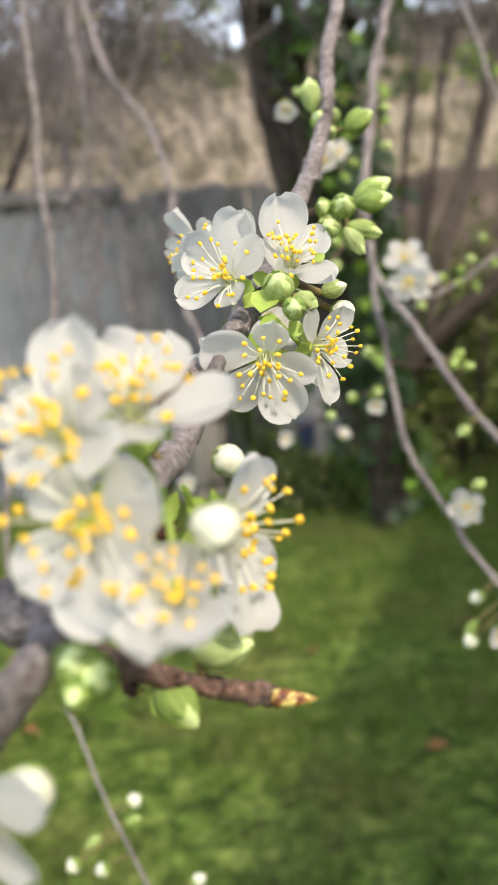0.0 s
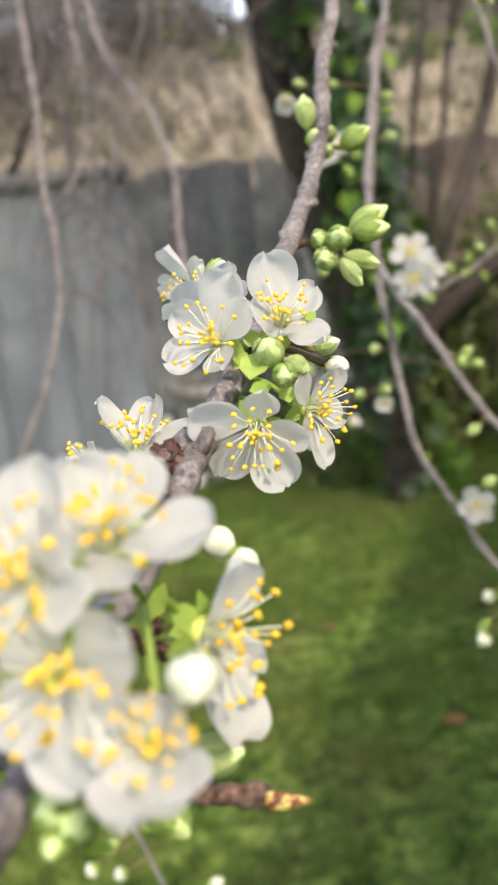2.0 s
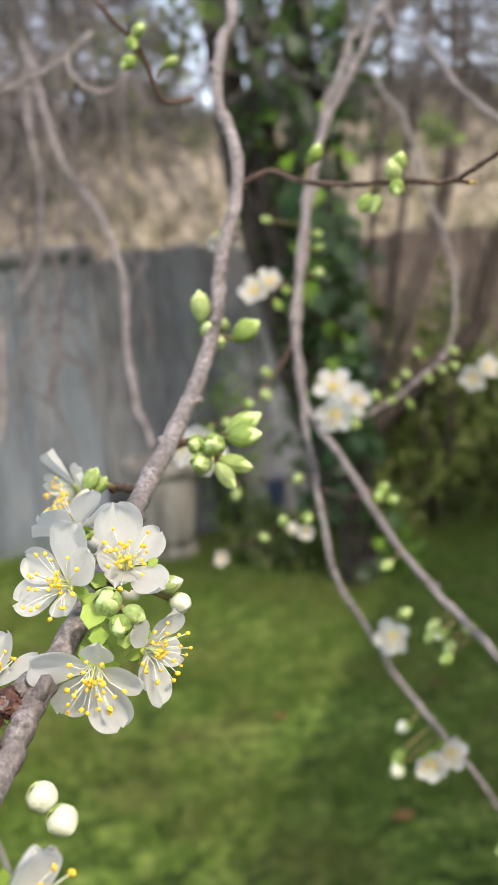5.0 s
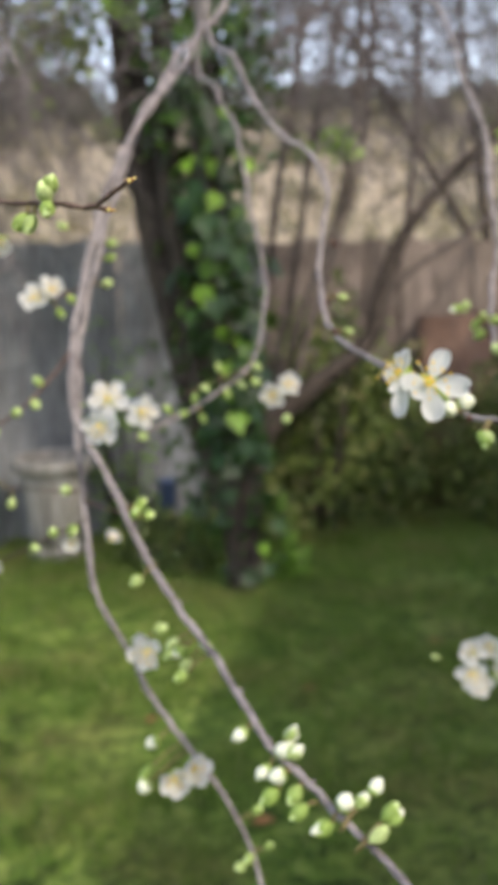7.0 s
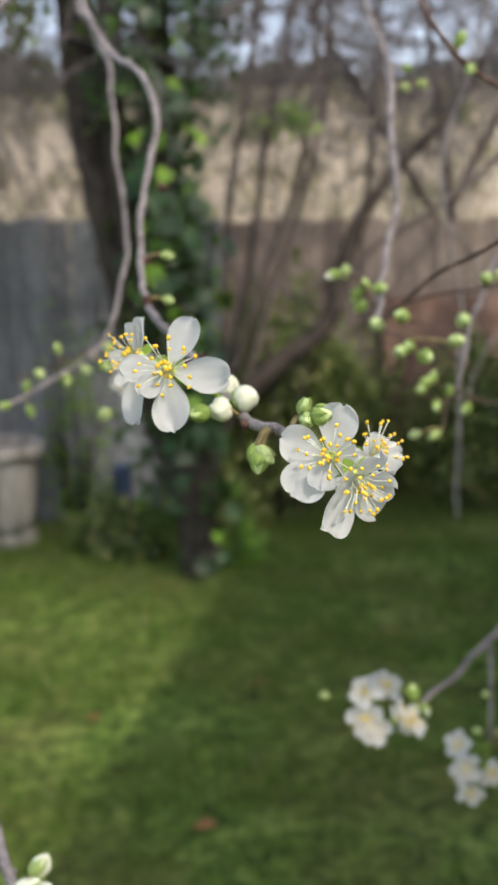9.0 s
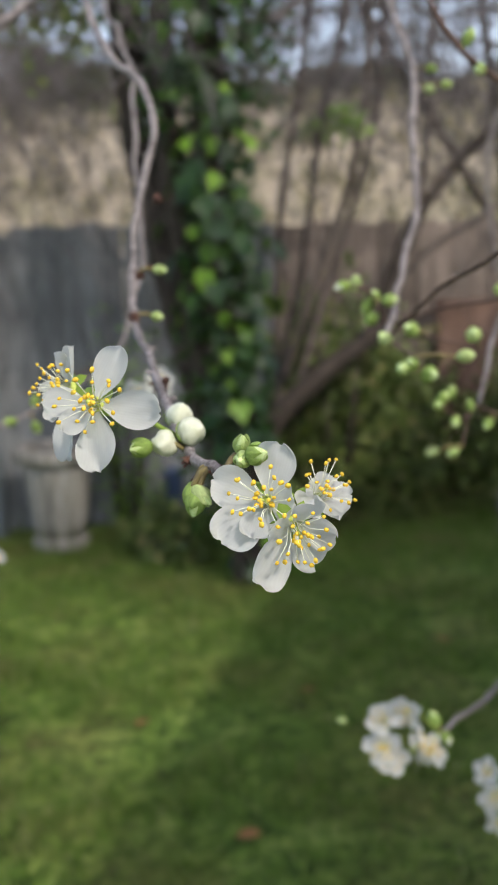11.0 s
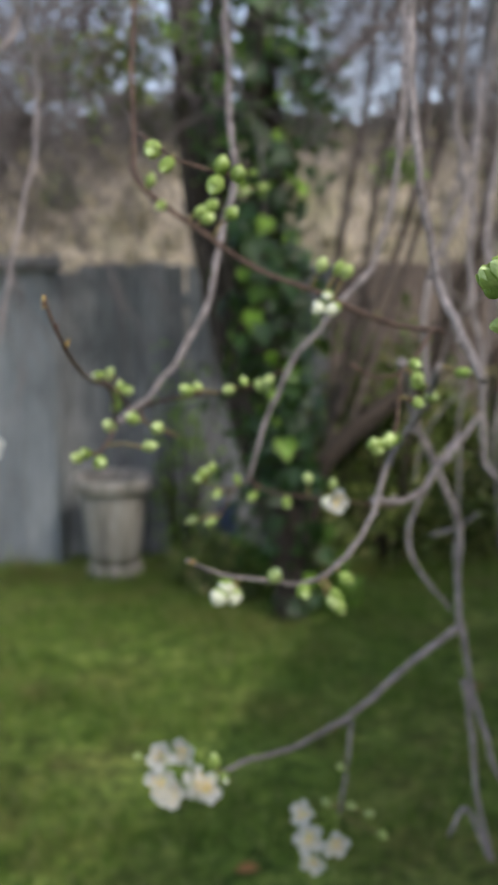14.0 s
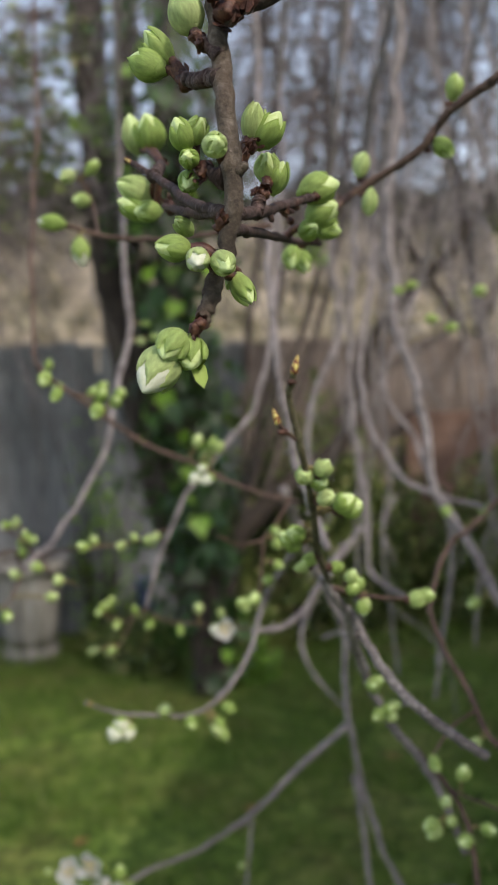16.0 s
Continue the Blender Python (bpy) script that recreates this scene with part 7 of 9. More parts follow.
# buds and blossom of the mid branches
flower((0.1220, 0.6134, 1.3962), (-0.1923, -0.8736, 0.4470), 1.00, 4.44, (0.1022, 0.6189, 1.3917), 1.00, 5)
flower((0.1471, 0.6795, 1.3793), (0.2835, -0.9586, 0.0253), 1.00, 4.63, (0.1504, 0.6819, 1.3634), 1.00, 5)
flower((0.1159, 0.5796, 1.3842), (-0.3275, -0.9117, -0.2482), 0.95, 0.14, (0.1045, 0.5860, 1.3774), 1.00, 5)
flower((0.0791, 0.6500, 1.4625), (-0.3947, -0.8478, 0.3542), 0.90, 0.38, (0.0852, 0.6551, 1.4603), 0.70, 5)
flower((0.0874, 0.6535, 1.4679), (0.3130, -0.8552, 0.4132), 0.80, 4.25, (0.0882, 0.6573, 1.4616), 0.60, 5)
flower((0.2718, 0.7501, 1.3857), (0.3240, -0.7997, 0.5055), 0.95, 6.05, None, 0.70, 5)
flower((0.2611, 0.7469, 1.3810), (-0.5163, -0.8440, -0.1454), 0.95, 1.58, None, 0.70, 5)
flower((0.1377, 0.5421, 1.2491), (-0.5136, -0.8570, -0.0423), 0.95, 2.87, (0.1289, 0.5481, 1.2420), 0.75, 5)
bud((0.1456, 0.5480, 1.2600), (0.6785, -0.2010, 0.5141), 0.0100, 0.10, (0.1268, 0.5501, 1.2463))
bud((0.1478, 0.4905, 1.2726), (-0.9900, -0.0133, -0.5485), 0.0090, 0.10, (0.1597, 0.4919, 1.2780))
bud((0.1515, 0.4864, 1.2689), (-0.6967, -0.1957, -0.3752), 0.0090, 0.60, (0.1616, 0.4882, 1.2751))
bud((0.1458, 0.4897, 1.2665), (-0.8700, 0.0519, -0.6982), 0.0090, 0.10, (0.1616, 0.4882, 1.2751))
bud((0.1503, 0.4759, 1.2587), (-0.9189, -0.1403, -0.4704), 0.0090, 0.10, (0.1656, 0.4778, 1.2693))
bud((0.1539, 0.4812, 1.2626), (-0.6652, -0.2770, -0.6295), 0.0090, 0.20, (0.1636, 0.4835, 1.2722))
bud((0.1655, 0.4813, 1.2722), (0.7985, -0.7817, -0.0504), 0.0090, 0.00, None)
bud((0.1740, 0.4254, 1.2475), (-0.8677, -0.1455, -0.4435), 0.0093, 1.00, (0.1799, 0.4273, 1.2513))
bud((0.1967, 0.4104, 1.2519), (0.5339, 0.2214, 0.6486), 0.0093, 0.80, (0.1887, 0.4085, 1.2433))
bud((0.1932, 0.4065, 1.2470), (0.6180, -0.1388, 0.7236), 0.0093, 0.90, (0.1887, 0.4085, 1.2433))
bud((0.1819, 0.4062, 1.2369), (-0.8142, -0.2205, -0.5943), 0.0093, 1.00, (0.1887, 0.4085, 1.2433))
bud((0.1873, 0.3989, 1.2382), (-1.0368, -0.2649, -0.1318), 0.0093, 1.00, (0.1932, 0.4005, 1.2397))
bud((0.1830, 0.3979, 1.2285), (-0.9321, -0.1188, -0.6181), 0.0110, 0.20, (0.1932, 0.4005, 1.2397))
bud((0.1964, 0.4027, 1.2472), (0.7543, -0.4238, 0.7477), 0.0110, 0.60, (0.1909, 0.4045, 1.2415))
bud((0.1367, 0.5273, 1.1962), (-0.9795, -0.0336, -0.4224), 0.0093, 0.80, (0.1490, 0.5290, 1.2037))
bud((0.1320, 0.5241, 1.1790), (-0.7812, -0.1797, -0.6664), 0.0110, 0.20, (0.1553, 0.5260, 1.1956))
bud((0.1308, 0.5225, 1.1709), (-0.6731, -0.1917, -0.5213), 0.0093, 1.00, (0.1585, 0.5245, 1.1915))
flower((0.1487, 0.5163, 1.1788), (-0.2287, -0.9626, -0.1453), 0.95, 5.78, (0.1617, 0.5229, 1.1875), 0.60, 5)
flower((0.1597, 0.5157, 1.1831), (0.1921, -0.9534, 0.2327), 0.90, 0.98, (0.1647, 0.5213, 1.1835), 0.55, 5)
bud((0.1960, 0.5020, 1.1595), (1.1714, -0.1394, 0.8858), 0.0080, 0.00, (0.1843, 0.5041, 1.1514))
bud((0.2005, 0.4933, 1.1408), (0.5395, -0.5287, 0.6514), 0.0080, 0.00, (0.1905, 0.4956, 1.1348))
bud((0.1831, 0.4925, 1.1302), (-0.8958, -0.1723, -0.0504), 0.0080, 0.00, (0.1916, 0.4936, 1.1306))
bud((0.1886, 0.4937, 1.1341), (-0.9604, -0.7904, -0.4001), 0.0080, 0.20, None)
bud((0.2268, 0.3714, 1.2430), (0.6447, 0.1945, 0.7405), 0.0093, 1.00, (0.2093, 0.3698, 1.2240))
bud((0.2202, 0.3716, 1.2368), (0.7034, -0.0014, 0.6896), 0.0093, 0.70, (0.2093, 0.3698, 1.2240))
bud((0.2127, 0.3729, 1.2365), (0.5125, -0.1653, 1.0495), 0.0093, 0.80, (0.2069, 0.3743, 1.2264))
bud((0.2327, 0.3614, 1.2330), (0.6735, 0.3059, 0.4460), 0.0093, 0.70, (0.2139, 0.3609, 1.2192))
bud((0.2303, 0.3622, 1.2355), (0.8667, -0.0574, 0.9513), 0.0110, 0.40, (0.2139, 0.3609, 1.2192))
bud((0.2022, 0.3729, 1.2251), (-0.9064, -0.2150, -0.1443), 0.0110, 0.60, (0.2069, 0.3743, 1.2264))
bud((0.1933, 0.3903, 1.2323), (-0.8518, -0.4645, -0.8807), 0.0110, 0.10, (0.1977, 0.3922, 1.2357))
bud((0.1935, 0.3823, 1.2284), (-0.7659, -0.2043, -0.3881), 0.0110, 0.10, (0.2023, 0.3833, 1.2312))
bud((0.2239, 0.3584, 1.2278), (0.7394, 0.1178, 0.3840), 0.0110, 0.00, (0.2139, 0.3609, 1.2192))
bud((0.1960, 0.4070, 1.2547), (0.5771, -0.1693, 0.9144), 0.0093, 0.70, (0.1887, 0.4085, 1.2433))
bud((0.1916, 0.4064, 1.2467), (0.3276, -0.4693, 0.8155), 0.0093, 1.00, (0.1887, 0.4085, 1.2433))
bud((0.1358, 0.5495, 1.3371), (1.1571, -0.0312, 0.1446), 0.0080, 0.00, (0.1265, 0.5522, 1.3343))
bud((0.1410, 0.5448, 1.3332), (0.9309, -0.2379, 0.1093), 0.0080, 0.00, (0.1293, 0.5476, 1.3292))
bud((0.1327, 0.5460, 1.3346), (0.2988, -0.1308, 0.8585), 0.0080, 0.00, (0.1293, 0.5476, 1.3292))
bud((0.1370, 0.5499, 1.3404), (0.8286, -0.0072, 0.3412), 0.0080, 0.00, (0.1265, 0.5522, 1.3343))
bud((0.0777, 0.6087, 1.4102), (-0.6258, -0.2282, 0.6623), 0.0090, 0.00, (0.0811, 0.6098, 1.4069))
bud((0.0755, 0.6025, 1.3963), (0.5679, -0.5511, -0.6097), 0.0090, 0.00, (0.0731, 0.6053, 1.3995))
bud((0.0492, 0.5963, 1.3804), (0.4027, -0.3528, -0.7206), 0.0090, 0.00, (0.0477, 0.5990, 1.3832))
bud((0.0636, 0.6006, 1.3917), (0.2867, -0.8938, 0.0544), 0.0090, 0.00, None)
bud((0.1303, 0.6921, 1.4907), (1.0654, -0.4195, 0.3167), 0.0090, 0.00, (0.1207, 0.6951, 1.4893))
bud((0.1267, 0.6758, 1.4723), (0.8270, -0.3303, 0.2342), 0.0090, 0.00, (0.1155, 0.6788, 1.4702))
bud((0.1016, 0.6632, 1.4615), (0.7710, -0.1165, -0.5862), 0.0090, 0.00, (0.0979, 0.6646, 1.4655))
bud((0.0933, 0.6544, 1.4522), (0.4250, -0.4107, -0.7664), 0.0090, 0.00, (0.0882, 0.6573, 1.4616))
bud((0.0699, 0.6875, 1.5137), (-0.9072, 0.0382, 0.3911), 0.0090, 0.00, None)
bud((0.0972, 0.7191, 1.5151), (-0.9020, 0.1133, 0.3225), 0.0090, 0.00, (0.1261, 0.7112, 1.5072))
bud((0.1321, 0.7026, 1.5013), (0.7383, -0.4793, 0.0918), 0.0090, 0.00, (0.1242, 0.7056, 1.5011))
bud((0.0537, 0.6417, 1.3241), (-0.2391, -0.3296, -1.1448), 0.0090, 0.00, (0.0538, 0.6453, 1.3343))
bud((0.0917, 0.5974, 1.3406), (-0.2913, -0.8824, 0.5178), 0.0090, 0.00, None)
bud((0.0819, 0.6094, 1.3100), (-0.2291, -0.6276, 0.9596), 0.0090, 0.00, None)
bud((0.0688, 0.6219, 1.2968), (0.5352, -1.1150, -0.1406), 0.0090, 0.00, None)
bud((0.0955, 0.5914, 1.3155), (0.0592, -0.8361, -0.4092), 0.0090, 0.00, None)
bud((0.1305, 0.5212, 1.3002), (-0.9549, -0.1592, -0.4202), 0.0090, 0.00, (0.1413, 0.5232, 1.3083))
bud((0.2353, 0.5840, 1.3820), (-0.0437, 0.7040, -0.9889), 0.0090, 0.00, None)
flower((0.0938, 0.5935, 1.3075), (-0.1301, -0.9803, -0.1487), 0.60, 4.98, (0.0902, 0.6010, 1.3135), 0.40, 5)
flower((0.0395, 0.6464, 1.2801), (-0.1301, -0.9803, -0.1487), 0.60, 4.19, (0.0416, 0.6525, 1.2814), 0.40, 5)
flower((0.0567, 0.6589, 1.5016), (-0.1262, -0.8044, -0.5806), 0.80, 4.61, None, 0.40, 5)
flower((-0.0352, 0.7942, 1.2167), (-0.1174, -0.9810, 0.1546), 0.70, 3.54, None, 0.50, 5)
flower((-0.0589, 0.8044, 1.2634), (0.0978, -0.9363, 0.3373), 0.90, 0.65, None, 0.50, 5)
flower((0.0283, 0.5906, 1.3700), (-0.0274, -0.9983, -0.0510), 1.00, 3.69, (0.0396, 0.5971, 1.3809), 1.00, 5)
flower((0.0348, 0.5884, 1.3609), (0.4007, -0.8917, 0.2107), 0.90, 0.03, (0.0396, 0.5971, 1.3809), 1.00, 5)
flower((0.0194, 0.5914, 1.3686), (-0.5905, -0.7664, 0.2527), 0.90, 0.90, (0.0396, 0.5971, 1.3809), 1.00, 5)
bud((0.0346, 0.6507, 1.3424), (-1.1480, 0.0735, 0.4238), 0.0080, 0.30, (0.0506, 0.6495, 1.3339))
bud((0.1679, 0.6944, 1.3780), (-0.5577, 0.0947, 0.8552), 0.0090, 0.10, (0.1735, 0.6939, 1.3708))
bud((0.1807, 0.6985, 1.3734), (-0.7292, -0.4580, -0.0358), 0.0090, 0.10, None)
bud((0.2019, 0.7361, 1.3886), (0.7080, -0.6269, -0.3928), 0.0090, 0.10, (0.2003, 0.7387, 1.3894))
bud((0.1936, 0.7344, 1.3809), (-0.1819, -0.2837, -0.9367), 0.0090, 0.10, (0.1931, 0.7377, 1.3871))
bud((0.2148, 0.7441, 1.4039), (-0.3054, -0.0132, 0.9674), 0.0090, 0.10, (0.2178, 0.7438, 1.3950))
bud((0.2322, 0.7381, 1.3898), (0.6214, -0.5111, -0.4081), 0.0090, 0.10, (0.2256, 0.7422, 1.3926))
bud((0.2456, 0.7483, 1.3907), (0.6713, -0.7665, -0.4877), 0.0090, 0.10, (0.2364, 0.7540, 1.3990))
bud((0.2195, 0.7328, 1.3845), (0.0230, -0.7670, -0.9711), 0.0090, 0.10, (0.2196, 0.7357, 1.3895))
bud((0.2492, 0.7589, 1.4023), (0.6737, -0.4401, -0.5165), 0.0090, 0.10, (0.2444, 0.7627, 1.4061))
bud((0.1475, 0.6790, 1.3602), (0.8115, -0.5953, -0.6762), 0.0090, 0.10, (0.1455, 0.6809, 1.3619))
bud((0.1957, 0.7034, 1.3686), (0.2890, -0.3243, -0.9029), 0.0090, 0.10, (0.1916, 0.7080, 1.3771))
bud((-0.0782, 0.5072, 1.0992), (1.0233, 0.1040, 0.5273), 0.0093, 0.80, (-0.0923, 0.5080, 1.0923))
bud((-0.0796, 0.5005, 1.0906), (1.0462, -0.1529, 0.4290), 0.0110, 0.20, (-0.0884, 0.5018, 1.0863))
bud((-0.1029, 0.4988, 1.0812), (-1.0142, -0.2819, -0.5625), 0.0110, 0.10, (-0.0884, 0.5018, 1.0863))
bud((-0.1153, 0.4942, 1.0701), (-0.9807, -0.3011, -0.6325), 0.0093, 0.80, (-0.0865, 0.4987, 1.0835))
bud((-0.0977, 0.4867, 1.0706), (-0.9174, -0.1009, -0.3497), 0.0093, 0.90, (-0.0809, 0.4897, 1.0759))
bud((-0.0431, 0.4688, 1.0703), (1.1492, 0.2197, 0.4774), 0.0093, 0.80, (-0.0677, 0.4668, 1.0619))
# second blossom cluster
blossom((0.2381, 0.3407, 1.4284), (-0.2837, -0.9243, 0.2554), [(0.2446, 0.3419, 1.4405), (0.2526, 0.3379, 1.4255), (0.2394, 0.3378, 1.4135), (0.2307, 0.3393, 1.4227), (0.2265, 0.3425, 1.4296)], (0.2578, 0.3652, 1.4160), 1.00, 0.80)
blossom((0.2319, 0.3548, 1.4307), (-0.7888, -0.5581, 0.2577), [(0.2321, 0.3545, 1.4395), (0.2356, 0.3510, 1.4410), (0.2257, 0.3586, 1.4288), (0.2284, 0.3519, 1.4223), (0.2323, 0.3518, 1.4142)], (0.2578, 0.3652, 1.4160), 0.90, 0.70)
blossom((0.2741, 0.3220, 1.4077), (-0.4220, -0.8480, 0.3207), [(0.2783, 0.3236, 1.4198), (0.2633, 0.3268, 1.4120), (0.2639, 0.3218, 1.3984), (0.2707, 0.3185, 1.3999), (0.2796, 0.3171, 1.4080)], (0.2674, 0.3265, 1.4120), 1.00, 0.95)
blossom((0.2788, 0.3169, 1.4037), (0.1568, -0.9187, -0.3626), [(0.2694, 0.3163, 1.3929), (0.2726, 0.3130, 1.4041), (0.2842, 0.3188, 1.3944), (0.2879, 0.3165, 1.4019), (0.2823, 0.3117, 1.4116)], (0.2674, 0.3265, 1.4120), 0.95, 0.92)
blossom((0.2867, 0.3286, 1.4066), (0.3815, -0.6842, 0.6215), [(0.2907, 0.3311, 1.4103), (0.2952, 0.3292, 1.4056), (0.2903, 0.3233, 1.4019), (0.2804, 0.3209, 1.4053), (0.2847, 0.3279, 1.4105)], (0.2674, 0.3265, 1.4120), 0.85, 1.10)
bud((0.2600, 0.3796, 1.4189), (0.2155, -0.5492, 0.9784), 0.0080, 1.00, (0.2585, 0.3816, 1.4170))
bud((0.2546, 0.3600, 1.4151), (-0.3438, -0.8034, -0.0625), 0.0080, 1.00, (0.2592, 0.3611, 1.4143))
bud((0.2613, 0.3593, 1.4179), (0.7003, -0.8761, 0.3123), 0.0080, 1.00, (0.2592, 0.3611, 1.4143))
bud((0.2486, 0.3585, 1.4146), (-1.1173, -0.5298, -0.0725), 0.0066, 0.00, (0.2593, 0.3585, 1.4139))
bud((0.2701, 0.3310, 1.4190), (0.0178, -0.8569, 0.9210), 0.0066, 0.10, (0.2658, 0.3306, 1.4125))
bud((0.2696, 0.3268, 1.4165), (-0.3916, -1.0140, 0.0839), 0.0066, 0.40, (0.2674, 0.3265, 1.4120))
bud((0.2725, 0.3246, 1.4179), (0.5315, -0.9804, 0.2518), 0.0066, 0.10, (0.2674, 0.3265, 1.4120))
bud((0.2592, 0.3382, 1.4067), (-0.2944, -0.4048, -0.8805), 0.0066, 0.00, (0.2630, 0.3389, 1.4129))
bud((0.2612, 0.3361, 1.4068), (0.4021, -0.3279, -0.4087), 0.0066, 0.00, (0.2635, 0.3372, 1.4129))
bud((0.2598, 0.3360, 1.4050), (-0.3330, -0.4415, -1.1530), 0.0066, 0.00, (0.2635, 0.3372, 1.4129))
knot((0.2599, 0.3506, 1.4123), 0.0016)
knot((0.2647, 0.3354, 1.4129), 0.0016)
knot((0.2610, 0.3426, 1.4091), 0.0012)
knot((0.2590, 0.4183, 1.4247), 0.0015)
knot((0.2632, 0.5689, 1.4605), 0.0022)
bud((0.2667, 0.5610, 1.4600), (1.0157, -0.1888, -0.0922), 0.0070, 0.00, (0.2567, 0.5646, 1.4588))
bud((0.2632, 0.5368, 1.4399), (0.6781, -0.2943, -0.1447), 0.0060, 0.20, (0.2528, 0.5359, 1.4398))
# buds further along
bud((0.3697, 0.6284, 1.4492), (-1.1125, -0.0064, -0.2713), 0.0095, 0.60, (0.3763, 0.6282, 1.4485))
bud((0.3770, 0.6285, 1.4508), (0.1801, 0.1697, 0.9695), 0.0095, 0.00, None)
bud((0.3812, 0.6213, 1.4380), (-0.4093, 0.4038, -0.8390), 0.0095, 0.30, (0.3853, 0.6177, 1.4412))
bud((0.3821, 0.6153, 1.4318), (-0.6109, 0.3952, -0.5094), 0.0095, 0.40, (0.3865, 0.6122, 1.4353))
bud((0.3845, 0.6170, 1.4429), (-0.2660, -0.2405, 1.0829), 0.0095, 0.00, None)
bud((0.3800, 0.5835, 1.4229), (-0.6061, -0.0093, 0.5271), 0.0095, 0.00, (0.3828, 0.5827, 1.4211))
bud((0.3691, 0.5215, 1.4141), (-0.3935, -0.7812, 0.1280), 0.0095, 0.30, (0.3787, 0.5315, 1.4143))
bud((0.3731, 0.5217, 1.4162), (-0.5009, -0.9183, 0.3985), 0.0095, 0.00, (0.3787, 0.5315, 1.4143))
bud((0.3811, 0.5208, 1.4113), (0.3640, -0.9783, -0.1285), 0.0095, 0.10, (0.3787, 0.5315, 1.4143))
bud((0.4059, 0.5416, 1.4167), (0.7894, -0.2726, 0.1216), 0.0095, 0.00, (0.3814, 0.5456, 1.4170))
bud((0.4102, 0.5430, 1.4263), (-0.4672, -0.9678, 0.4176), 0.0095, 0.00, (0.4212, 0.5618, 1.4182))
bud((0.3938, 0.5840, 1.4272), (-0.8711, -0.0796, 0.4238), 0.0095, 0.00, (0.4015, 0.5862, 1.4249))
bud((0.3894, 0.6066, 1.4416), (0.8333, -0.5320, 0.1341), 0.0095, 0.00, (0.3831, 0.6099, 1.4405))
bud((0.4264, 0.5361, 1.4476), (-0.7133, -0.5030, 0.3700), 0.0095, 0.00, (0.4441, 0.5549, 1.4442))
bud((0.4491, 0.5357, 1.4474), (-0.4226, -0.7220, -0.0014), 0.0095, 0.00, (0.4557, 0.5439, 1.4470))
bud((0.4669, 0.5357, 1.4494), (0.9607, -0.1545, -0.5200), 0.0095, 0.00, None)
bud((0.4091, 0.5516, 1.5587), (0.4154, -0.3212, 0.9167), 0.0090, 0.00, (0.4054, 0.5530, 1.5548))
bud((0.4144, 0.5506, 1.5452), (-0.7227, -0.9674, -0.3761), 0.0090, 0.00, None)
bud((0.4727, 0.7835, 1.5812), (1.2288, 0.0206, -0.1118), 0.0090, 0.00, (0.4612, 0.7858, 1.5819))
bud((0.4850, 0.7838, 1.5844), (0.9197, -0.1000, -0.0382), 0.0090, 0.00, (0.4612, 0.7858, 1.5819))
bud((0.4781, 0.7948, 1.5971), (0.9941, -0.1771, -0.1513), 0.0090, 0.00, (0.4624, 0.7969, 1.5960))
tip_bud((0.3760, 0.3970, 1.4909), (-0.1380, 0.1611, 0.9887), 0.0060)
tip_bud((0.3811, 0.4106, 1.4758), (0.4065, -0.0775, 0.8178), 0.0040)
knot((0.3789, 0.4019, 1.4841), 0.0011)
bud((0.4348, 0.6486, 1.3825), (0.5542, -0.0942, 0.6363), 0.0090, 0.00, (0.4310, 0.6490, 1.3779))
bud((0.4405, 0.6499, 1.3853), (0.2650, 0.0570, 1.1824), 0.0090, 0.00, (0.4358, 0.6508, 1.3754))
bud((0.4310, 0.6470, 1.3783), (-0.0374, -1.0473, 0.2555), 0.0090, 0.00, None)
bud((0.4441, 0.6520, 1.3675), (-0.3616, -0.7102, -0.5272), 0.0090, 0.10, (0.4454, 0.6544, 1.3704))
bud((0.4580, 0.6645, 1.3746), (-0.2080, 0.0269, 0.8896), 0.0090, 0.00, (0.4582, 0.6639, 1.3703))
bud((0.4681, 0.6604, 1.3634), (-0.6867, -0.3551, -0.6825), 0.0090, 0.00, (0.4728, 0.6631, 1.3700))
bud((0.4904, 0.6464, 1.3619), (0.0677, -0.4019, -0.8472), 0.0090, 0.10, (0.4912, 0.6490, 1.3664))
bud((0.4268, 0.6434, 1.3516), (-1.1796, -0.0804, -0.2463), 0.0090, 0.00, (0.4457, 0.6448, 1.3536))
bud((0.4392, 0.6426, 1.3504), (-0.8726, -0.1389, -0.3963), 0.0090, 0.00, (0.4457, 0.6448, 1.3536))
bud((0.5042, 0.6433, 1.3784), (-0.0596, -0.0139, 0.9913), 0.0090, 0.00, (0.5045, 0.6421, 1.3661))
bud((0.5196, 0.6321, 1.3764), (0.0061, -0.1857, 0.9230), 0.0090, 0.00, (0.5197, 0.6326, 1.3658))
flower((0.5207, 0.6267, 1.3673), (-0.0524, -0.9969, -0.0594), 0.75, 3.40, (0.5197, 0.6326, 1.3658), 0.45, 5)
bud((0.5157, 0.6305, 1.3648), (-0.0761, -0.7941, -0.6821), 0.0090, 1.00, None)
bud((0.5251, 0.6312, 1.3644), (0.4860, -0.9278, -0.2317), 0.0090, 1.00, None)
bud((0.4961, 0.5111, 1.5118), (0.4759, 0.0491, 1.0704), 0.0090, 0.00, (0.4909, 0.5130, 1.5003))
bud((0.5080, 0.5049, 1.5081), (0.4488, -0.1266, 0.9442), 0.0090, 0.00, (0.5011, 0.5054, 1.4948))
bud((0.4982, 0.5050, 1.4962), (-0.3685, -0.8574, -0.1294), 0.0090, 0.70, None)
bud((0.4940, 0.5056, 1.4907), (-0.7062, -0.3643, -0.5990), 0.0090, 0.90, (0.4993, 0.5069, 1.4959))
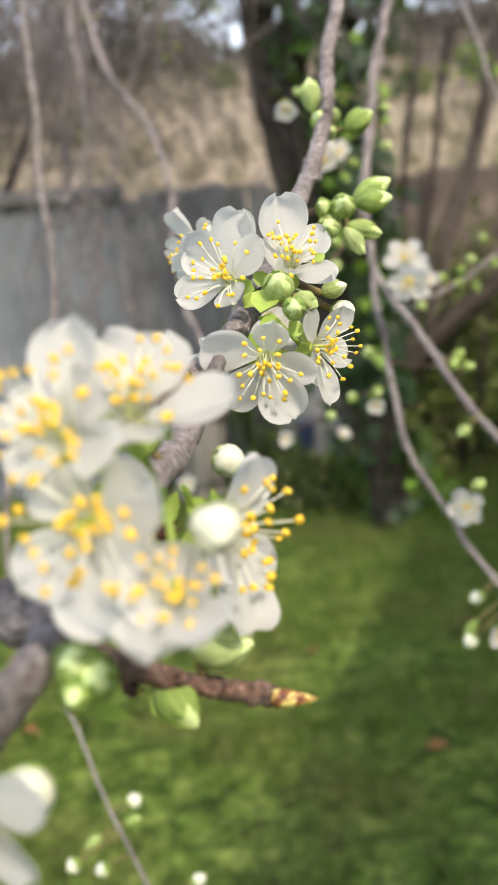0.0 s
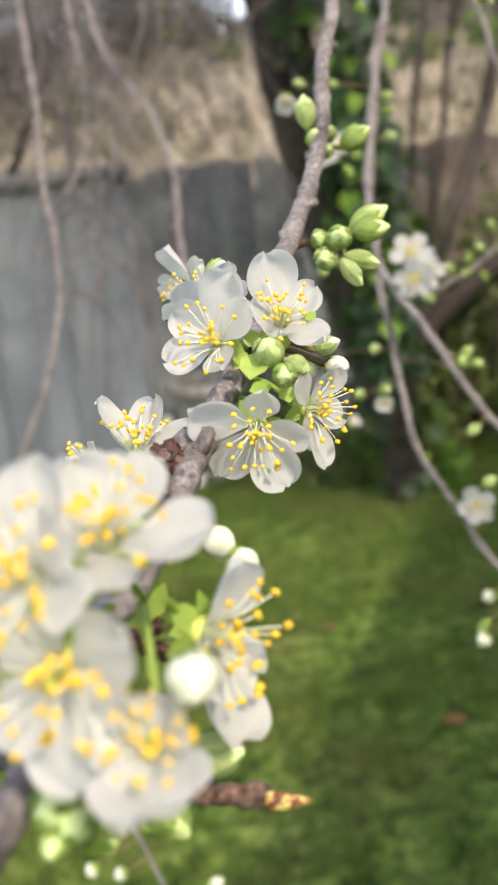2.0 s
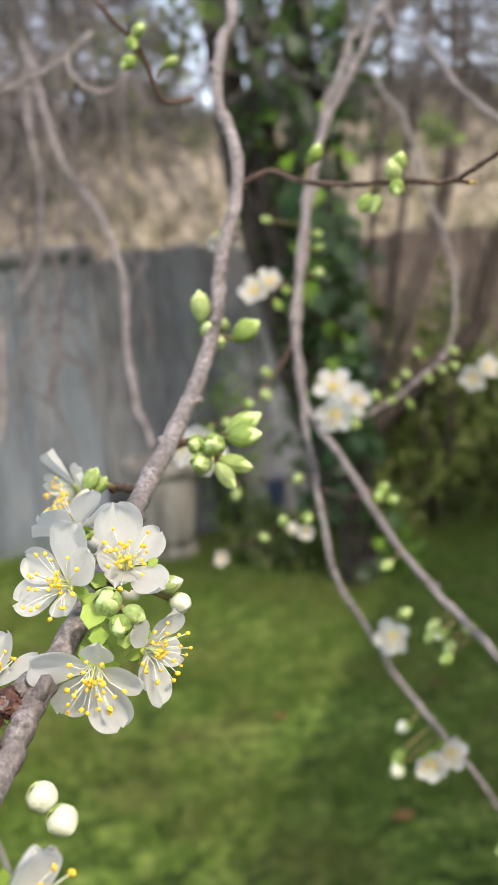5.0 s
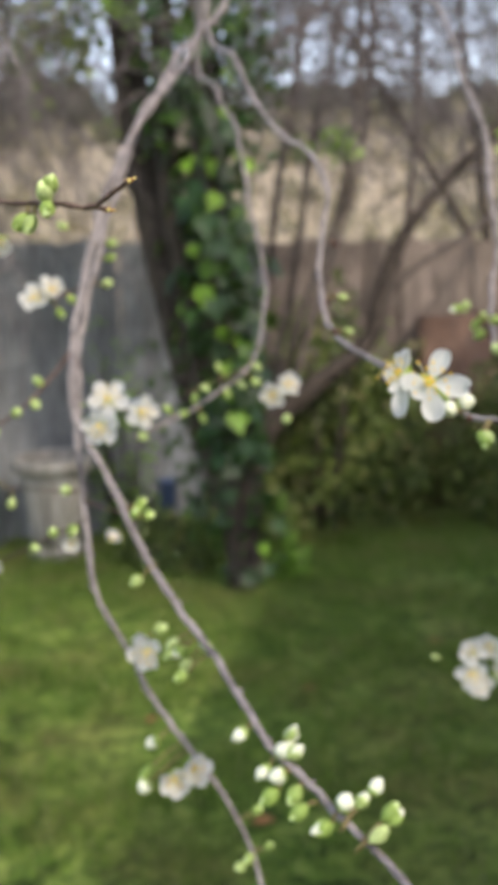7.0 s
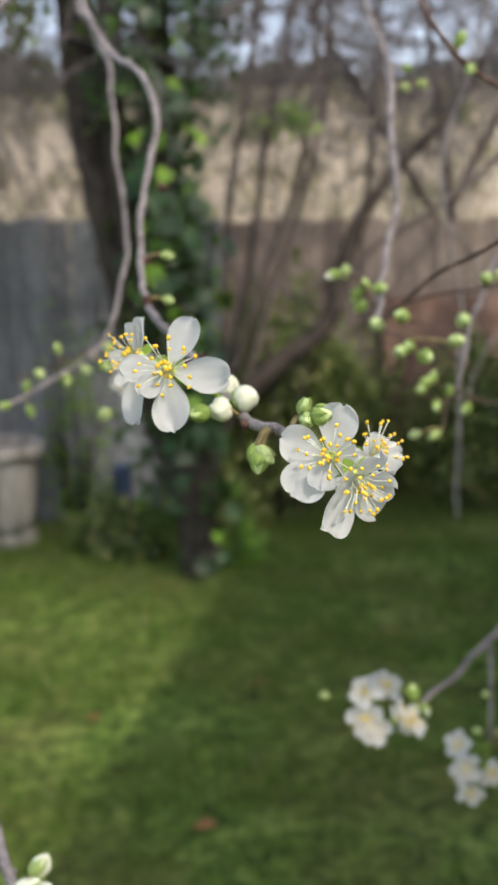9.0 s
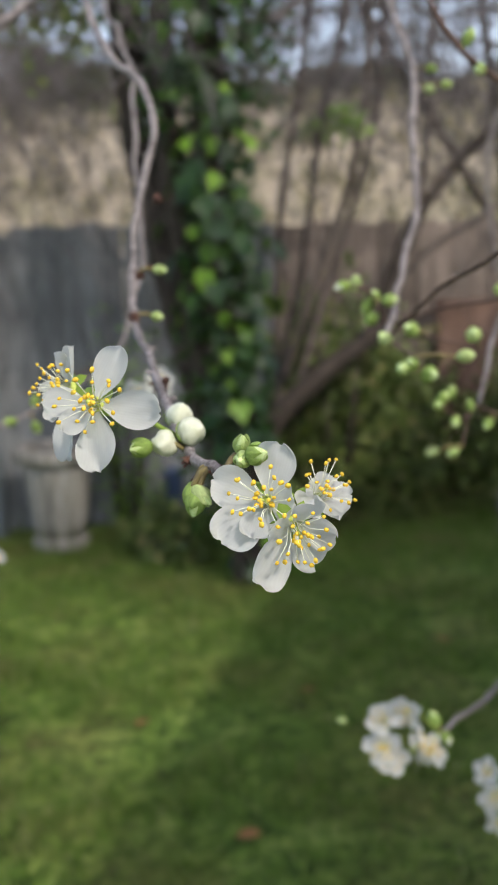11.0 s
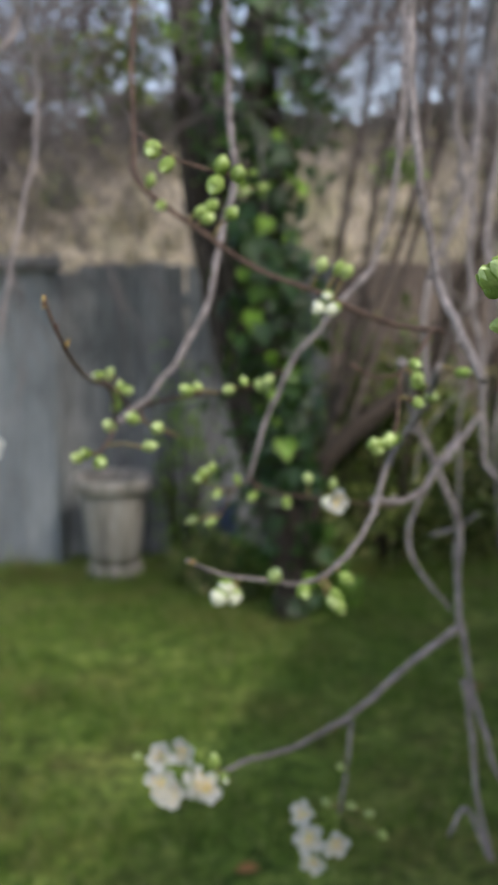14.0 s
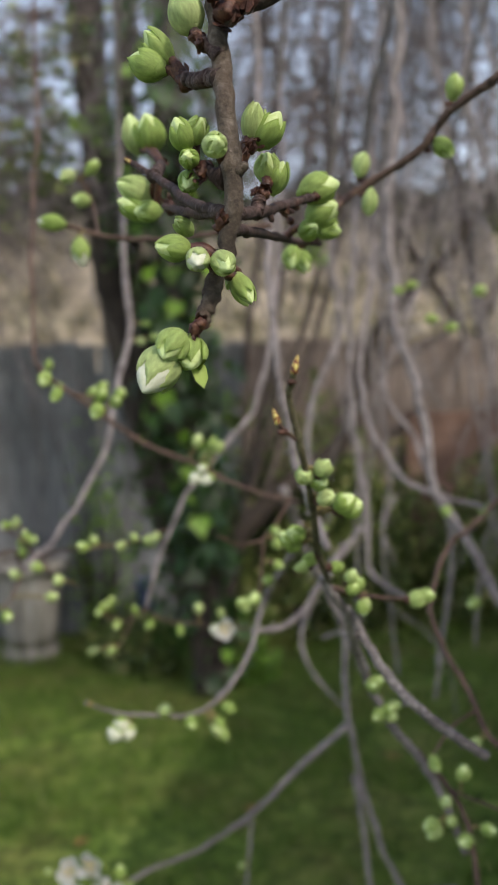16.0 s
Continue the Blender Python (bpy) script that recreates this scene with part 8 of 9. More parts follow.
bud((0.5005, 0.5014, 1.4898), (-0.6840, -0.1243, -0.3914), 0.0090, 0.90, (0.5046, 0.5024, 1.4927))
bud((0.5042, 0.5079, 1.5102), (0.3620, -0.0740, 0.8903), 0.0090, 0.00, (0.4975, 0.5084, 1.4970))
bud((0.4416, 0.5445, 1.5447), (0.8373, 0.2116, 0.8667), 0.0090, 0.00, (0.4333, 0.5452, 1.5330))
bud((0.4394, 0.5436, 1.5379), (1.0457, -0.4380, 0.4729), 0.0090, 0.00, (0.4333, 0.5452, 1.5330))
bud((0.4519, 0.5404, 1.5404), (0.7502, -0.2235, 0.6755), 0.0090, 0.00, (0.4413, 0.5411, 1.5272))
bud((0.4144, 0.5507, 1.5455), (-0.3834, -0.7742, -0.3721), 0.0090, 0.00, None)
bud((0.4355, 0.5458, 1.5419), (0.9945, -0.3739, 0.7020), 0.0090, 0.00, (0.4293, 0.5472, 1.5360))
bud((0.4455, 0.5017, 1.3485), (-0.0208, -0.2786, -0.9348), 0.0100, 1.00, (0.4456, 0.5032, 1.3540))
bud((0.4419, 0.4999, 1.3437), (-0.5423, -0.4714, -0.8918), 0.0100, 1.00, (0.4456, 0.5032, 1.3540))
bud((0.4498, 0.5019, 1.3429), (-0.2585, -0.3031, -0.9713), 0.0100, 1.00, (0.4514, 0.5052, 1.3522))
bud((0.4716, 0.5108, 1.3512), (0.5398, -0.3256, 0.8291), 0.0100, 0.00, (0.4695, 0.5113, 1.3480))
bud((0.4874, 0.5161, 1.3405), (0.1510, -0.5497, -0.4076), 0.0100, 0.00, (0.4861, 0.5186, 1.3434))
bud((0.5116, 0.5255, 1.3443), (0.6206, -0.1902, -0.4121), 0.0100, 0.00, (0.5058, 0.5286, 1.3495))
bud((0.5054, 0.5209, 1.3364), (0.5438, -0.3359, -0.8275), 0.0100, 0.00, (0.4983, 0.5246, 1.3457))
bud((0.5069, 0.5200, 1.3303), (0.5536, -0.0910, -0.7575), 0.0100, 0.20, (0.4983, 0.5246, 1.3457))
bud((0.5037, 0.5192, 1.3329), (0.6458, -0.3337, -0.6454), 0.0100, 0.00, (0.4958, 0.5234, 1.3449))
tip_bud((0.4297, 0.4963, 1.3635), (-1.0020, -0.0328, 0.1220), 0.0050)
bud((0.5328, 0.4615, 1.4645), (0.2148, -0.6563, -0.1326), 0.0090, 0.00, None)
bud((0.5470, 0.5155, 1.4504), (-1.1869, -0.3926, 0.3152), 0.0090, 0.00, (0.5534, 0.5168, 1.4478))
bud((0.5662, 0.4998, 1.4577), (0.6951, -0.4082, -0.0155), 0.0090, 0.00, (0.5554, 0.5028, 1.4605))
bud((0.5552, 0.5181, 1.4442), (0.9876, -0.8058, -0.3809), 0.0090, 0.00, (0.5529, 0.5203, 1.4447))
bud((0.5408, 0.5405, 1.4195), (-0.8856, 0.0830, -0.0939), 0.0090, 0.00, (0.5452, 0.5398, 1.4200))
bud((0.5184, 0.4468, 1.4314), (-0.0723, -0.5294, 0.8552), 0.0090, 0.00, None)
bud((0.5107, 0.4436, 1.4300), (-0.0589, -0.8251, 0.7968), 0.0090, 0.00, None)
# low white clusters over the lawn
flower((0.4032, 0.6654, 1.1745), (-0.646, -1.303, 0.712), 0.87, 3.38, None, 0.85, 5)
flower((0.4201, 0.6665, 1.1784), (-0.688, -0.616, 0.065), 0.90, 2.65, (0.4431, 0.6685, 1.1580), 0.85, 5)
flower((0.4030, 0.6617, 1.1578), (-0.776, -1.089, 0.230), 0.99, 4.08, None, 0.85, 5)
flower((0.4238, 0.6617, 1.1545), (0.567, -0.398, 0.205), 1.01, 1.91, (0.4431, 0.6685, 1.1580), 0.85, 5)
flower((0.4320, 0.6604, 1.1508), (0.469, -0.659, 0.725), 0.95, 2.92, (0.4431, 0.6685, 1.1580), 0.85, 5)
flower((0.4081, 0.6622, 1.1488), (-0.111, -1.203, 0.308), 0.91, 4.75, None, 0.85, 5)
bud((0.4398, 0.6716, 1.1672), (-0.4023, 0.3580, 1.0888), 0.0110, 0.30, (0.4431, 0.6685, 1.1580))
bud((0.4462, 0.6681, 1.1559), (0.1887, -0.8341, -0.4823), 0.0110, 0.60, (0.4451, 0.6705, 1.1578))
bud((0.3827, 0.6921, 1.1619), (-1.1286, 0.3256, 0.0625), 0.0070, 0.00, None)
flower((0.5152, 0.7555, 1.0743), (-0.656, -0.571, 0.515), 0.92, 1.31, (0.5438, 0.7608, 1.0695), 0.80, 5)
flower((0.5380, 0.7513, 1.0515), (0.235, -1.222, -0.117), 1.01, 4.92, (0.5438, 0.7608, 1.0695), 0.80, 5)
flower((0.5212, 0.7500, 1.0370), (-0.255, -1.068, -0.170), 0.93, 0.90, None, 0.80, 5)
flower((0.5179, 0.7533, 1.0560), (-0.229, -1.289, 0.109), 1.09, 2.89, (0.5438, 0.7608, 1.0695), 0.80, 5)
bud((0.5545, 0.7641, 1.0752), (0.9077, -0.2654, -0.2285), 0.0090, 0.00, (0.5468, 0.7667, 1.0780))
bud((0.5695, 0.7606, 1.0696), (1.0512, 0.0104, -0.1486), 0.0090, 0.00, (0.5453, 0.7637, 1.0737))
bud((0.5344, 0.7649, 1.0784), (-0.8812, 0.1760, 0.4542), 0.0090, 0.00, (0.5453, 0.7637, 1.0737))
bud((0.5483, 0.7798, 1.1022), (-0.9048, -0.2203, 0.6350), 0.0090, 0.00, (0.5538, 0.7812, 1.0991))
bud((0.5799, 0.7555, 1.0531), (0.9258, -0.3263, -0.2816), 0.0090, 0.00, (0.5438, 0.7608, 1.0695))
flower((0.1288, 0.9728, 1.2048), (0.212, -0.389, 0.690), 0.78, 0.32, None, 0.50, 5)
# buds on the near shoot
bud((0.5032, 0.2313, 1.5199), (-0.6314, -0.7144, 0.7026), 0.0069, 0.00, None, True, 1.12)
bud((0.5084, 0.2290, 1.5220), (0.3879, -0.5367, 0.8359), 0.0069, 0.00, (0.5032, 0.2298, 1.5223), True, 1.12)
bud((0.5079, 0.2329, 1.5177), (0.1355, -0.9602, -0.1080), 0.0069, 0.20, (0.5051, 0.2351, 1.5171), True, 1.12)
bud((0.5107, 0.2370, 1.5123), (0.6609, -0.5411, 0.3427), 0.0069, 0.00, (0.5066, 0.2395, 1.5132), True, 1.12)
bud((0.5180, 0.2432, 1.5094), (0.6496, -0.3982, 0.7309), 0.0083, 0.00, (0.5087, 0.2459, 1.5072), True, 1.12)
bud((0.5205, 0.2450, 1.5078), (0.6241, -0.3217, 0.3827), 0.0083, 0.00, (0.5093, 0.2478, 1.5053), True, 1.12)
bud((0.5025, 0.2561, 1.4970), (-0.7148, -0.4448, 0.4988), 0.0078, 0.00, (0.5114, 0.2553, 1.4975), True, 1.12)
bud((0.5046, 0.2540, 1.4987), (-0.9088, -0.6000, 0.4704), 0.0078, 0.00, (0.5109, 0.2534, 1.4994), True, 1.12)
bud((0.5044, 0.2579, 1.4947), (-0.8779, -0.9234, 0.4046), 0.0078, 0.00, (0.5120, 0.2571, 1.4955), True, 1.12)
bud((0.5110, 0.2632, 1.4885), (-0.9260, 0.1769, -0.3655), 0.0064, 0.00, (0.5140, 0.2629, 1.4898), True, 1.12)
bud((0.5089, 0.2654, 1.4855), (-0.9042, 0.1193, -0.1673), 0.0064, 0.00, (0.5148, 0.2648, 1.4879), True, 1.12)
bud((0.5207, 0.2687, 1.4842), (1.0723, 0.0562, -0.0464), 0.0064, 0.00, (0.5166, 0.2688, 1.4841), True, 1.12)
bud((0.5283, 0.2777, 1.4785), (0.5938, -0.2212, 0.9948), 0.0064, 0.00, (0.5260, 0.2788, 1.4737), True, 1.12)
bud((0.5313, 0.2787, 1.4755), (0.0104, -0.4159, 0.8151), 0.0064, 0.00, (0.5300, 0.2805, 1.4722), True, 1.12)
bud((0.5289, 0.2780, 1.4744), (0.6148, -0.3354, 0.5637), 0.0064, 0.00, None, True, 1.12)
bud((0.5333, 0.2812, 1.4666), (0.0149, -0.3320, -0.6854), 0.0064, 0.00, (0.5331, 0.2824, 1.4711), True, 1.12)
bud((0.5342, 0.2813, 1.4678), (-0.0528, -0.5453, -0.8616), 0.0064, 0.00, (0.5348, 0.2835, 1.4704), True, 1.12)
bud((0.5561, 0.2900, 1.4660), (1.1450, -0.2091, 0.0721), 0.0083, 0.00, None, True, 1.12)
bud((0.5591, 0.2904, 1.4668), (0.9208, -0.5203, 0.3135), 0.0083, 0.00, None, True, 1.12)
tip_bud((0.4971, 0.2131, 1.5495), (0.2681, -0.0171, 1.0002), 0.0055)
tip_bud((0.4939, 0.2200, 1.5357), (-0.3291, 0.0390, 1.0113), 0.0050)
knot((0.4966, 0.2140, 1.5475), 0.0011)
knot((0.4949, 0.2207, 1.5334), 0.0012)
bud((0.5572, 0.3507, 1.4153), (0.5557, -0.4995, 0.2360), 0.0074, 0.00, (0.5548, 0.3529, 1.4143), True, 1.12)
bud((0.5554, 0.3508, 1.4142), (0.2000, -0.9005, 0.0090), 0.0074, 0.00, None, True, 1.12)
bud((0.5642, 0.3566, 1.4004), (0.4773, -0.6665, 0.4822), 0.0074, 0.00, (0.5621, 0.3587, 1.3991), True, 1.12)
bud((0.5665, 0.3565, 1.4015), (0.7696, -0.6030, 0.3962), 0.0074, 0.00, (0.5621, 0.3587, 1.3991), True, 1.12)
bud((0.5658, 0.3579, 1.3963), (0.4668, -0.8459, 0.2312), 0.0074, 0.00, None, True, 1.12)
bud((0.5136, 0.4443, 1.4298), (0.3352, -0.5333, 0.5466), 0.0074, 0.00, None, True, 1.12)
bud((0.5166, 0.4453, 1.4301), (-0.2707, -0.7801, 0.5161), 0.0074, 0.00, None, True, 1.12)
bud((0.5121, 0.4437, 1.4278), (0.5617, -0.5543, -0.1678), 0.0074, 0.00, None, True, 1.12)
bud((0.5321, 0.4527, 1.4475), (0.6887, -0.2205, -0.2768), 0.0074, 0.00, (0.5240, 0.4556, 1.4488), True, 1.12)
bud((0.5332, 0.4585, 1.4580), (0.9135, -0.5529, -0.6364), 0.0074, 0.00, (0.5280, 0.4614, 1.4621), True, 1.12)
bud((0.4322, 0.5640, 1.4463), (-0.0648, -0.1522, 1.0048), 0.0074, 0.00, (0.4332, 0.5654, 1.4417), True, 1.12)
bud((0.4705, 0.5304, 1.4529), (-0.5613, -0.6220, -0.5567), 0.0074, 0.00, None, True, 1.12)
bud((0.4577, 0.5397, 1.4511), (-0.3937, -0.1927, 0.9552), 0.0074, 0.00, (0.4591, 0.5412, 1.4478), True, 1.12)
# near bud cluster
bud((0.4661, 0.1554, 1.6213), (-0.2982, -0.0494, 1.0726), 0.0094, 0.00, None)
bud((0.4614, 0.1722, 1.6203), (-0.5639, -0.0807, 0.6575), 0.0094, 0.00, None)
stalk((0.4639, 0.1724, 1.6180), (0.4654, 0.1680, 1.6126), 0.0011, M_SCALE)
bud((0.4590, 0.1722, 1.6167), (-0.8500, 0.3467, 0.4712), 0.0094, 0.00, None)
stalk((0.4620, 0.1724, 1.6152), (0.4654, 0.1680, 1.6126), 0.0011, M_SCALE)
bud((0.4575, 0.2456, 1.6205), (-0.2434, -0.4252, 1.0063), 0.0119, 0.20, None)
stalk((0.4594, 0.2465, 1.6167), (0.4638, 0.2215, 1.6070), 0.0010, M_SCALE)
bud((0.4621, 0.2409, 1.6197), (-0.2190, -0.4092, 0.8742), 0.0118, 0.10, None)
stalk((0.4621, 0.2419, 1.6155), (0.4638, 0.2215, 1.6070), 0.0010, M_SCALE)
bud((0.4575, 0.2321, 1.6016), (-0.9474, -0.1222, 0.4013), 0.0122, 0.10, None)
stalk((0.4616, 0.2328, 1.6001), (0.4638, 0.2215, 1.6070), 0.0010, M_SCALE)
bud((0.4569, 0.2319, 1.5972), (-0.9478, -0.2490, 0.3298), 0.0111, 0.00, None)
stalk((0.4608, 0.2326, 1.5974), (0.4638, 0.2215, 1.6070), 0.0010, M_SCALE)
bud((0.4601, 0.2262, 1.5951), (-0.7142, -0.3972, -0.0937), 0.0090, 0.00, None)
stalk((0.4626, 0.2278, 1.5964), (0.4638, 0.2215, 1.6070), 0.0010, M_SCALE)
bud((0.4640, 0.1498, 1.5963), (-0.3438, -0.4416, 0.7434), 0.0074, 0.00, None)
stalk((0.4653, 0.1512, 1.5944), (0.4667, 0.1531, 1.5919), 0.0011, M_SCALE)
bud((0.4669, 0.1505, 1.5972), (0.3030, -0.8777, 0.5542), 0.0073, 0.00, None)
stalk((0.4668, 0.1523, 1.5954), (0.4667, 0.1531, 1.5919), 0.0011, M_SCALE)
bud((0.4689, 0.1366, 1.5913), (0.1036, -1.2849, 0.0562), 0.0060, 0.00, None)
stalk((0.4687, 0.1387, 1.5909), (0.4713, 0.1449, 1.5904), 0.0011, M_SCALE)
bud((0.4653, 0.1493, 1.5917), (-0.2789, -0.9627, -0.0035), 0.0059, 0.00, None)
bud((0.4656, 0.1551, 1.5886), (-0.2453, -0.8670, -0.5899), 0.0067, 0.00, None)
stalk((0.4665, 0.1567, 1.5901), (0.4667, 0.1531, 1.5919), 0.0011, M_SCALE)
bud((0.4661, 0.1789, 1.5834), (-0.6935, -0.8224, 0.4114), 0.0071, 0.00, None)
bud((0.4615, 0.1445, 1.5740), (-0.9819, -0.2292, 0.0544), 0.0073, 0.20, None)
stalk((0.4640, 0.1449, 1.5736), (0.4698, 0.1441, 1.5719), 0.0011, M_SCALE)
bud((0.4654, 0.1386, 1.5711), (-0.1082, -0.7208, -0.2932), 0.0070, 0.70, None)
stalk((0.4660, 0.1409, 1.5720), (0.4692, 0.1441, 1.5696), 0.0011, M_SCALE)
bud((0.4700, 0.1379, 1.5703), (0.1662, -1.0679, -0.4918), 0.0070, 0.30, None)
stalk((0.4695, 0.1402, 1.5713), (0.4695, 0.1441, 1.5707), 0.0011, M_SCALE)
bud((0.4744, 0.1441, 1.5661), (0.3045, -0.4241, -0.6210), 0.0076, 0.00, None)
stalk((0.4731, 0.1453, 1.5682), (0.4687, 0.1437, 1.5676), 0.0011, M_SCALE)
bud((0.4734, 0.1464, 1.5676), (-0.1734, -0.4629, -0.8899), 0.0051, 0.00, None)
stalk((0.4740, 0.1472, 1.5692), (0.4692, 0.1441, 1.5696), 0.0011, M_SCALE)
bud((0.4811, 0.1682, 1.6037), (0.1269, -0.2797, 1.0377), 0.0088, 0.00, None)
stalk((0.4808, 0.1691, 1.6007), (0.4790, 0.1681, 1.5984), 0.0011, M_SCALE)
bud((0.4842, 0.1676, 1.6019), (0.7062, -0.4176, 1.1250), 0.0094, 0.00, None)
stalk((0.4826, 0.1687, 1.5992), (0.4790, 0.1681, 1.5984), 0.0011, M_SCALE)
bud((0.4852, 0.1761, 1.5959), (-0.1250, -0.6672, 0.6711), 0.0081, 0.00, None)
stalk((0.4847, 0.1773, 1.5934), (0.4845, 0.1729, 1.5913), 0.0011, M_SCALE)
bud((0.4874, 0.1757, 1.5936), (0.3373, -0.4759, 1.0591), 0.0081, 0.00, None)
stalk((0.4860, 0.1769, 1.5914), (0.4845, 0.1729, 1.5913), 0.0011, M_SCALE)
bud((0.5041, 0.2101, 1.5981), (0.8047, -0.1865, 0.1731), 0.0111, 0.40, None)
bud((0.5057, 0.2125, 1.5922), (0.8441, -0.7092, 0.4565), 0.0105, 0.00, None)
stalk((0.5026, 0.2146, 1.5917), (0.5055, 0.2098, 1.5967), 0.0011, M_SCALE)
bud((0.5027, 0.2146, 1.5881), (0.1866, -1.0333, 0.0625), 0.0099, 0.00, None)
stalk((0.5020, 0.2180, 1.5890), (0.4967, 0.2198, 1.5865), 0.0011, M_SCALE)
bud((0.5141, 0.2437, 1.5930), (0.8729, -0.4207, -0.2485), 0.0099, 0.00, None)
stalk((0.5111, 0.2455, 1.5939), (0.5111, 0.2460, 1.5890), 0.0011, M_SCALE)
bud((0.5096, 0.2590, 1.5854), (0.1270, -0.7765, -0.8131), 0.0105, 0.00, None)
stalk((0.5086, 0.2611, 1.5884), (0.5150, 0.2538, 1.5934), 0.0011, M_SCALE)
bud((0.5066, 0.2595, 1.5865), (-0.0922, -0.5182, -0.7692), 0.0092, 0.00, None)
stalk((0.5077, 0.2614, 1.5890), (0.5150, 0.2538, 1.5934), 0.0010, M_SCALE)
bud((0.4577, 0.1393, 1.5514), (-0.4142, -0.4210, -0.5659), 0.0110, 0.65, None)
bud((0.4634, 0.1397, 1.5541), (-0.0027, -0.7161, -0.7047), 0.0085, 0.10, None)
bud((0.4601, 0.1372, 1.5554), (-0.4792, -0.5955, -0.5964), 0.0080, 0.00, None)
leaf((0.4644, 0.1405, 1.5530), (0.2499, -0.2024, -0.8981), (0.1645, -1.0165, 0.2637), 0.0060, 0.0030)
knot((0.4663, 0.1647, 1.6113), 0.0024)
knot((0.4650, 0.2102, 1.5934), 0.0021)
knot((0.4761, 0.1580, 1.5934), 0.0024)
knot((0.4796, 0.1670, 1.5982), 0.0022)
knot((0.4829, 0.1699, 1.5889), 0.0021)
knot((0.4681, 0.1508, 1.5899), 0.0021)
knot((0.4952, 0.1977, 1.5919), 0.0018)
knot((0.4682, 0.1526, 1.6155), 0.0019)
knot((0.5004, 0.2053, 1.5947), 0.0016)
knot((0.4644, 0.2317, 1.6096), 0.0014)
knot((0.4704, 0.1425, 1.5784), 0.0018)
knot((0.4781, 0.1651, 1.5968), 0.0016)
knot((0.4760, 0.1579, 1.5917), 0.0013)
knot((0.4820, 0.1700, 1.5895), 0.0014)
knot((0.4917, 0.1909, 1.5893), 0.0016)
knot((0.5031, 0.2070, 1.5956), 0.0016)
knot((0.5084, 0.2443, 1.5893), 0.0014)
knot((0.4652, 0.1388, 1.5589), 0.0018)
knot((0.4643, 0.1378, 1.5581), 0.0013)
knot((0.4959, 0.2055, 1.5890), 0.0013)
knot((0.4692, 0.1401, 1.5707), 0.0013)
knot((0.4683, 0.1505, 1.6136), 0.0014)
knot((0.4551, 0.2352, 1.6108), 0.0013)
bud((0.5347, 0.2782, 1.6197), (0.1679, 0.1781, 0.8734), 0.0095, 0.00, None)
bud((0.5371, 0.2769, 1.6070), (-0.1289, 0.0919, -0.9806), 0.0095, 0.00, None)
bud((0.5624, 0.2747, 1.6247), (0.5618, -0.3070, -0.7515), 0.0095, 0.00, None)
bud((0.5669, 0.2755, 1.6450), (0.0535, -0.3168, 0.9557), 0.0095, 0.00, None)
knot((0.5344, 0.2789, 1.6150), 0.0014)
knot((0.5356, 0.2784, 1.6098), 0.0014)
knot((0.5574, 0.2764, 1.6245), 0.0014)
knot((0.5652, 0.2764, 1.6396), 0.0014)
twig([(0.4445, 0.3669, 1.6100), (0.4425, 0.3929, 1.6256), (0.4390, 0.3993, 1.6367), (0.4337, 0.4005, 1.6425)], 0.00090)
twig([(0.4117, 0.4177, 1.5589), (0.4256, 0.3945, 1.5454), (0.4380, 0.3925, 1.5413), (0.4493, 0.3907, 1.5384)], 0.00090)
bud((0.4260, 0.3672, 1.6152), (-1.1589, 0.2819, 0.1910), 0.0120, 0.60, (0.4298, 0.3686, 1.6147))
bud((0.4372, 0.3649, 1.6032), (0.1114, 0.0297, -1.1606), 0.0120, 0.70, (0.4396, 0.3673, 1.6117))
bud((0.4317, 0.3986, 1.6411), (-0.6805, -0.5004, -0.4527), 0.0090, 0.00, (0.4337, 0.4005, 1.6425))
bud((0.4426, 0.3977, 1.6447), (0.6614, -0.1737, 0.8038), 0.0090, 0.00, (0.4371, 0.4001, 1.6393))
bud((0.4376, 0.3960, 1.6298), (-1.0479, -0.2751, -0.0205), 0.0090, 0.00, (0.4414, 0.3970, 1.6303))
bud((0.4176, 0.4028, 1.5502), (-0.3719, -0.7316, -0.6869), 0.0090, 0.00, None)
bud((0.4231, 0.3927, 1.5430), (-0.3696, -0.5028, -0.5788), 0.0090, 0.00, (0.4256, 0.3945, 1.5454))
bud((0.4432, 0.3898, 1.5424), (0.2519, -0.6133, 0.7612), 0.0090, 0.00, (0.4424, 0.3918, 1.5401))
bud((0.4409, 0.3896, 1.5354), (-0.3954, -0.3462, -0.6955), 0.0090, 0.00, (0.4424, 0.3918, 1.5401))
bud((0.4493, 0.3887, 1.5392), (0.0734, -0.8165, 0.4536), 0.0090, 0.00, None)
bud((0.5561, 0.3529, 1.4126), (0.6098, 0.2743, -0.8976), 0.0090, 0.00, None)
bud((0.5600, 0.3569, 1.3981), (-0.6609, -0.4570, -0.2917), 0.0090, 0.00, None)
bud((0.5650, 0.3579, 1.3966), (0.2041, -1.0179, 0.6022), 0.0090, 0.00, None)
bud((0.6070, 0.3647, 1.3774), (-0.9990, -0.1761, -0.4036), 0.0090, 0.00, (0.6136, 0.3660, 1.3812))
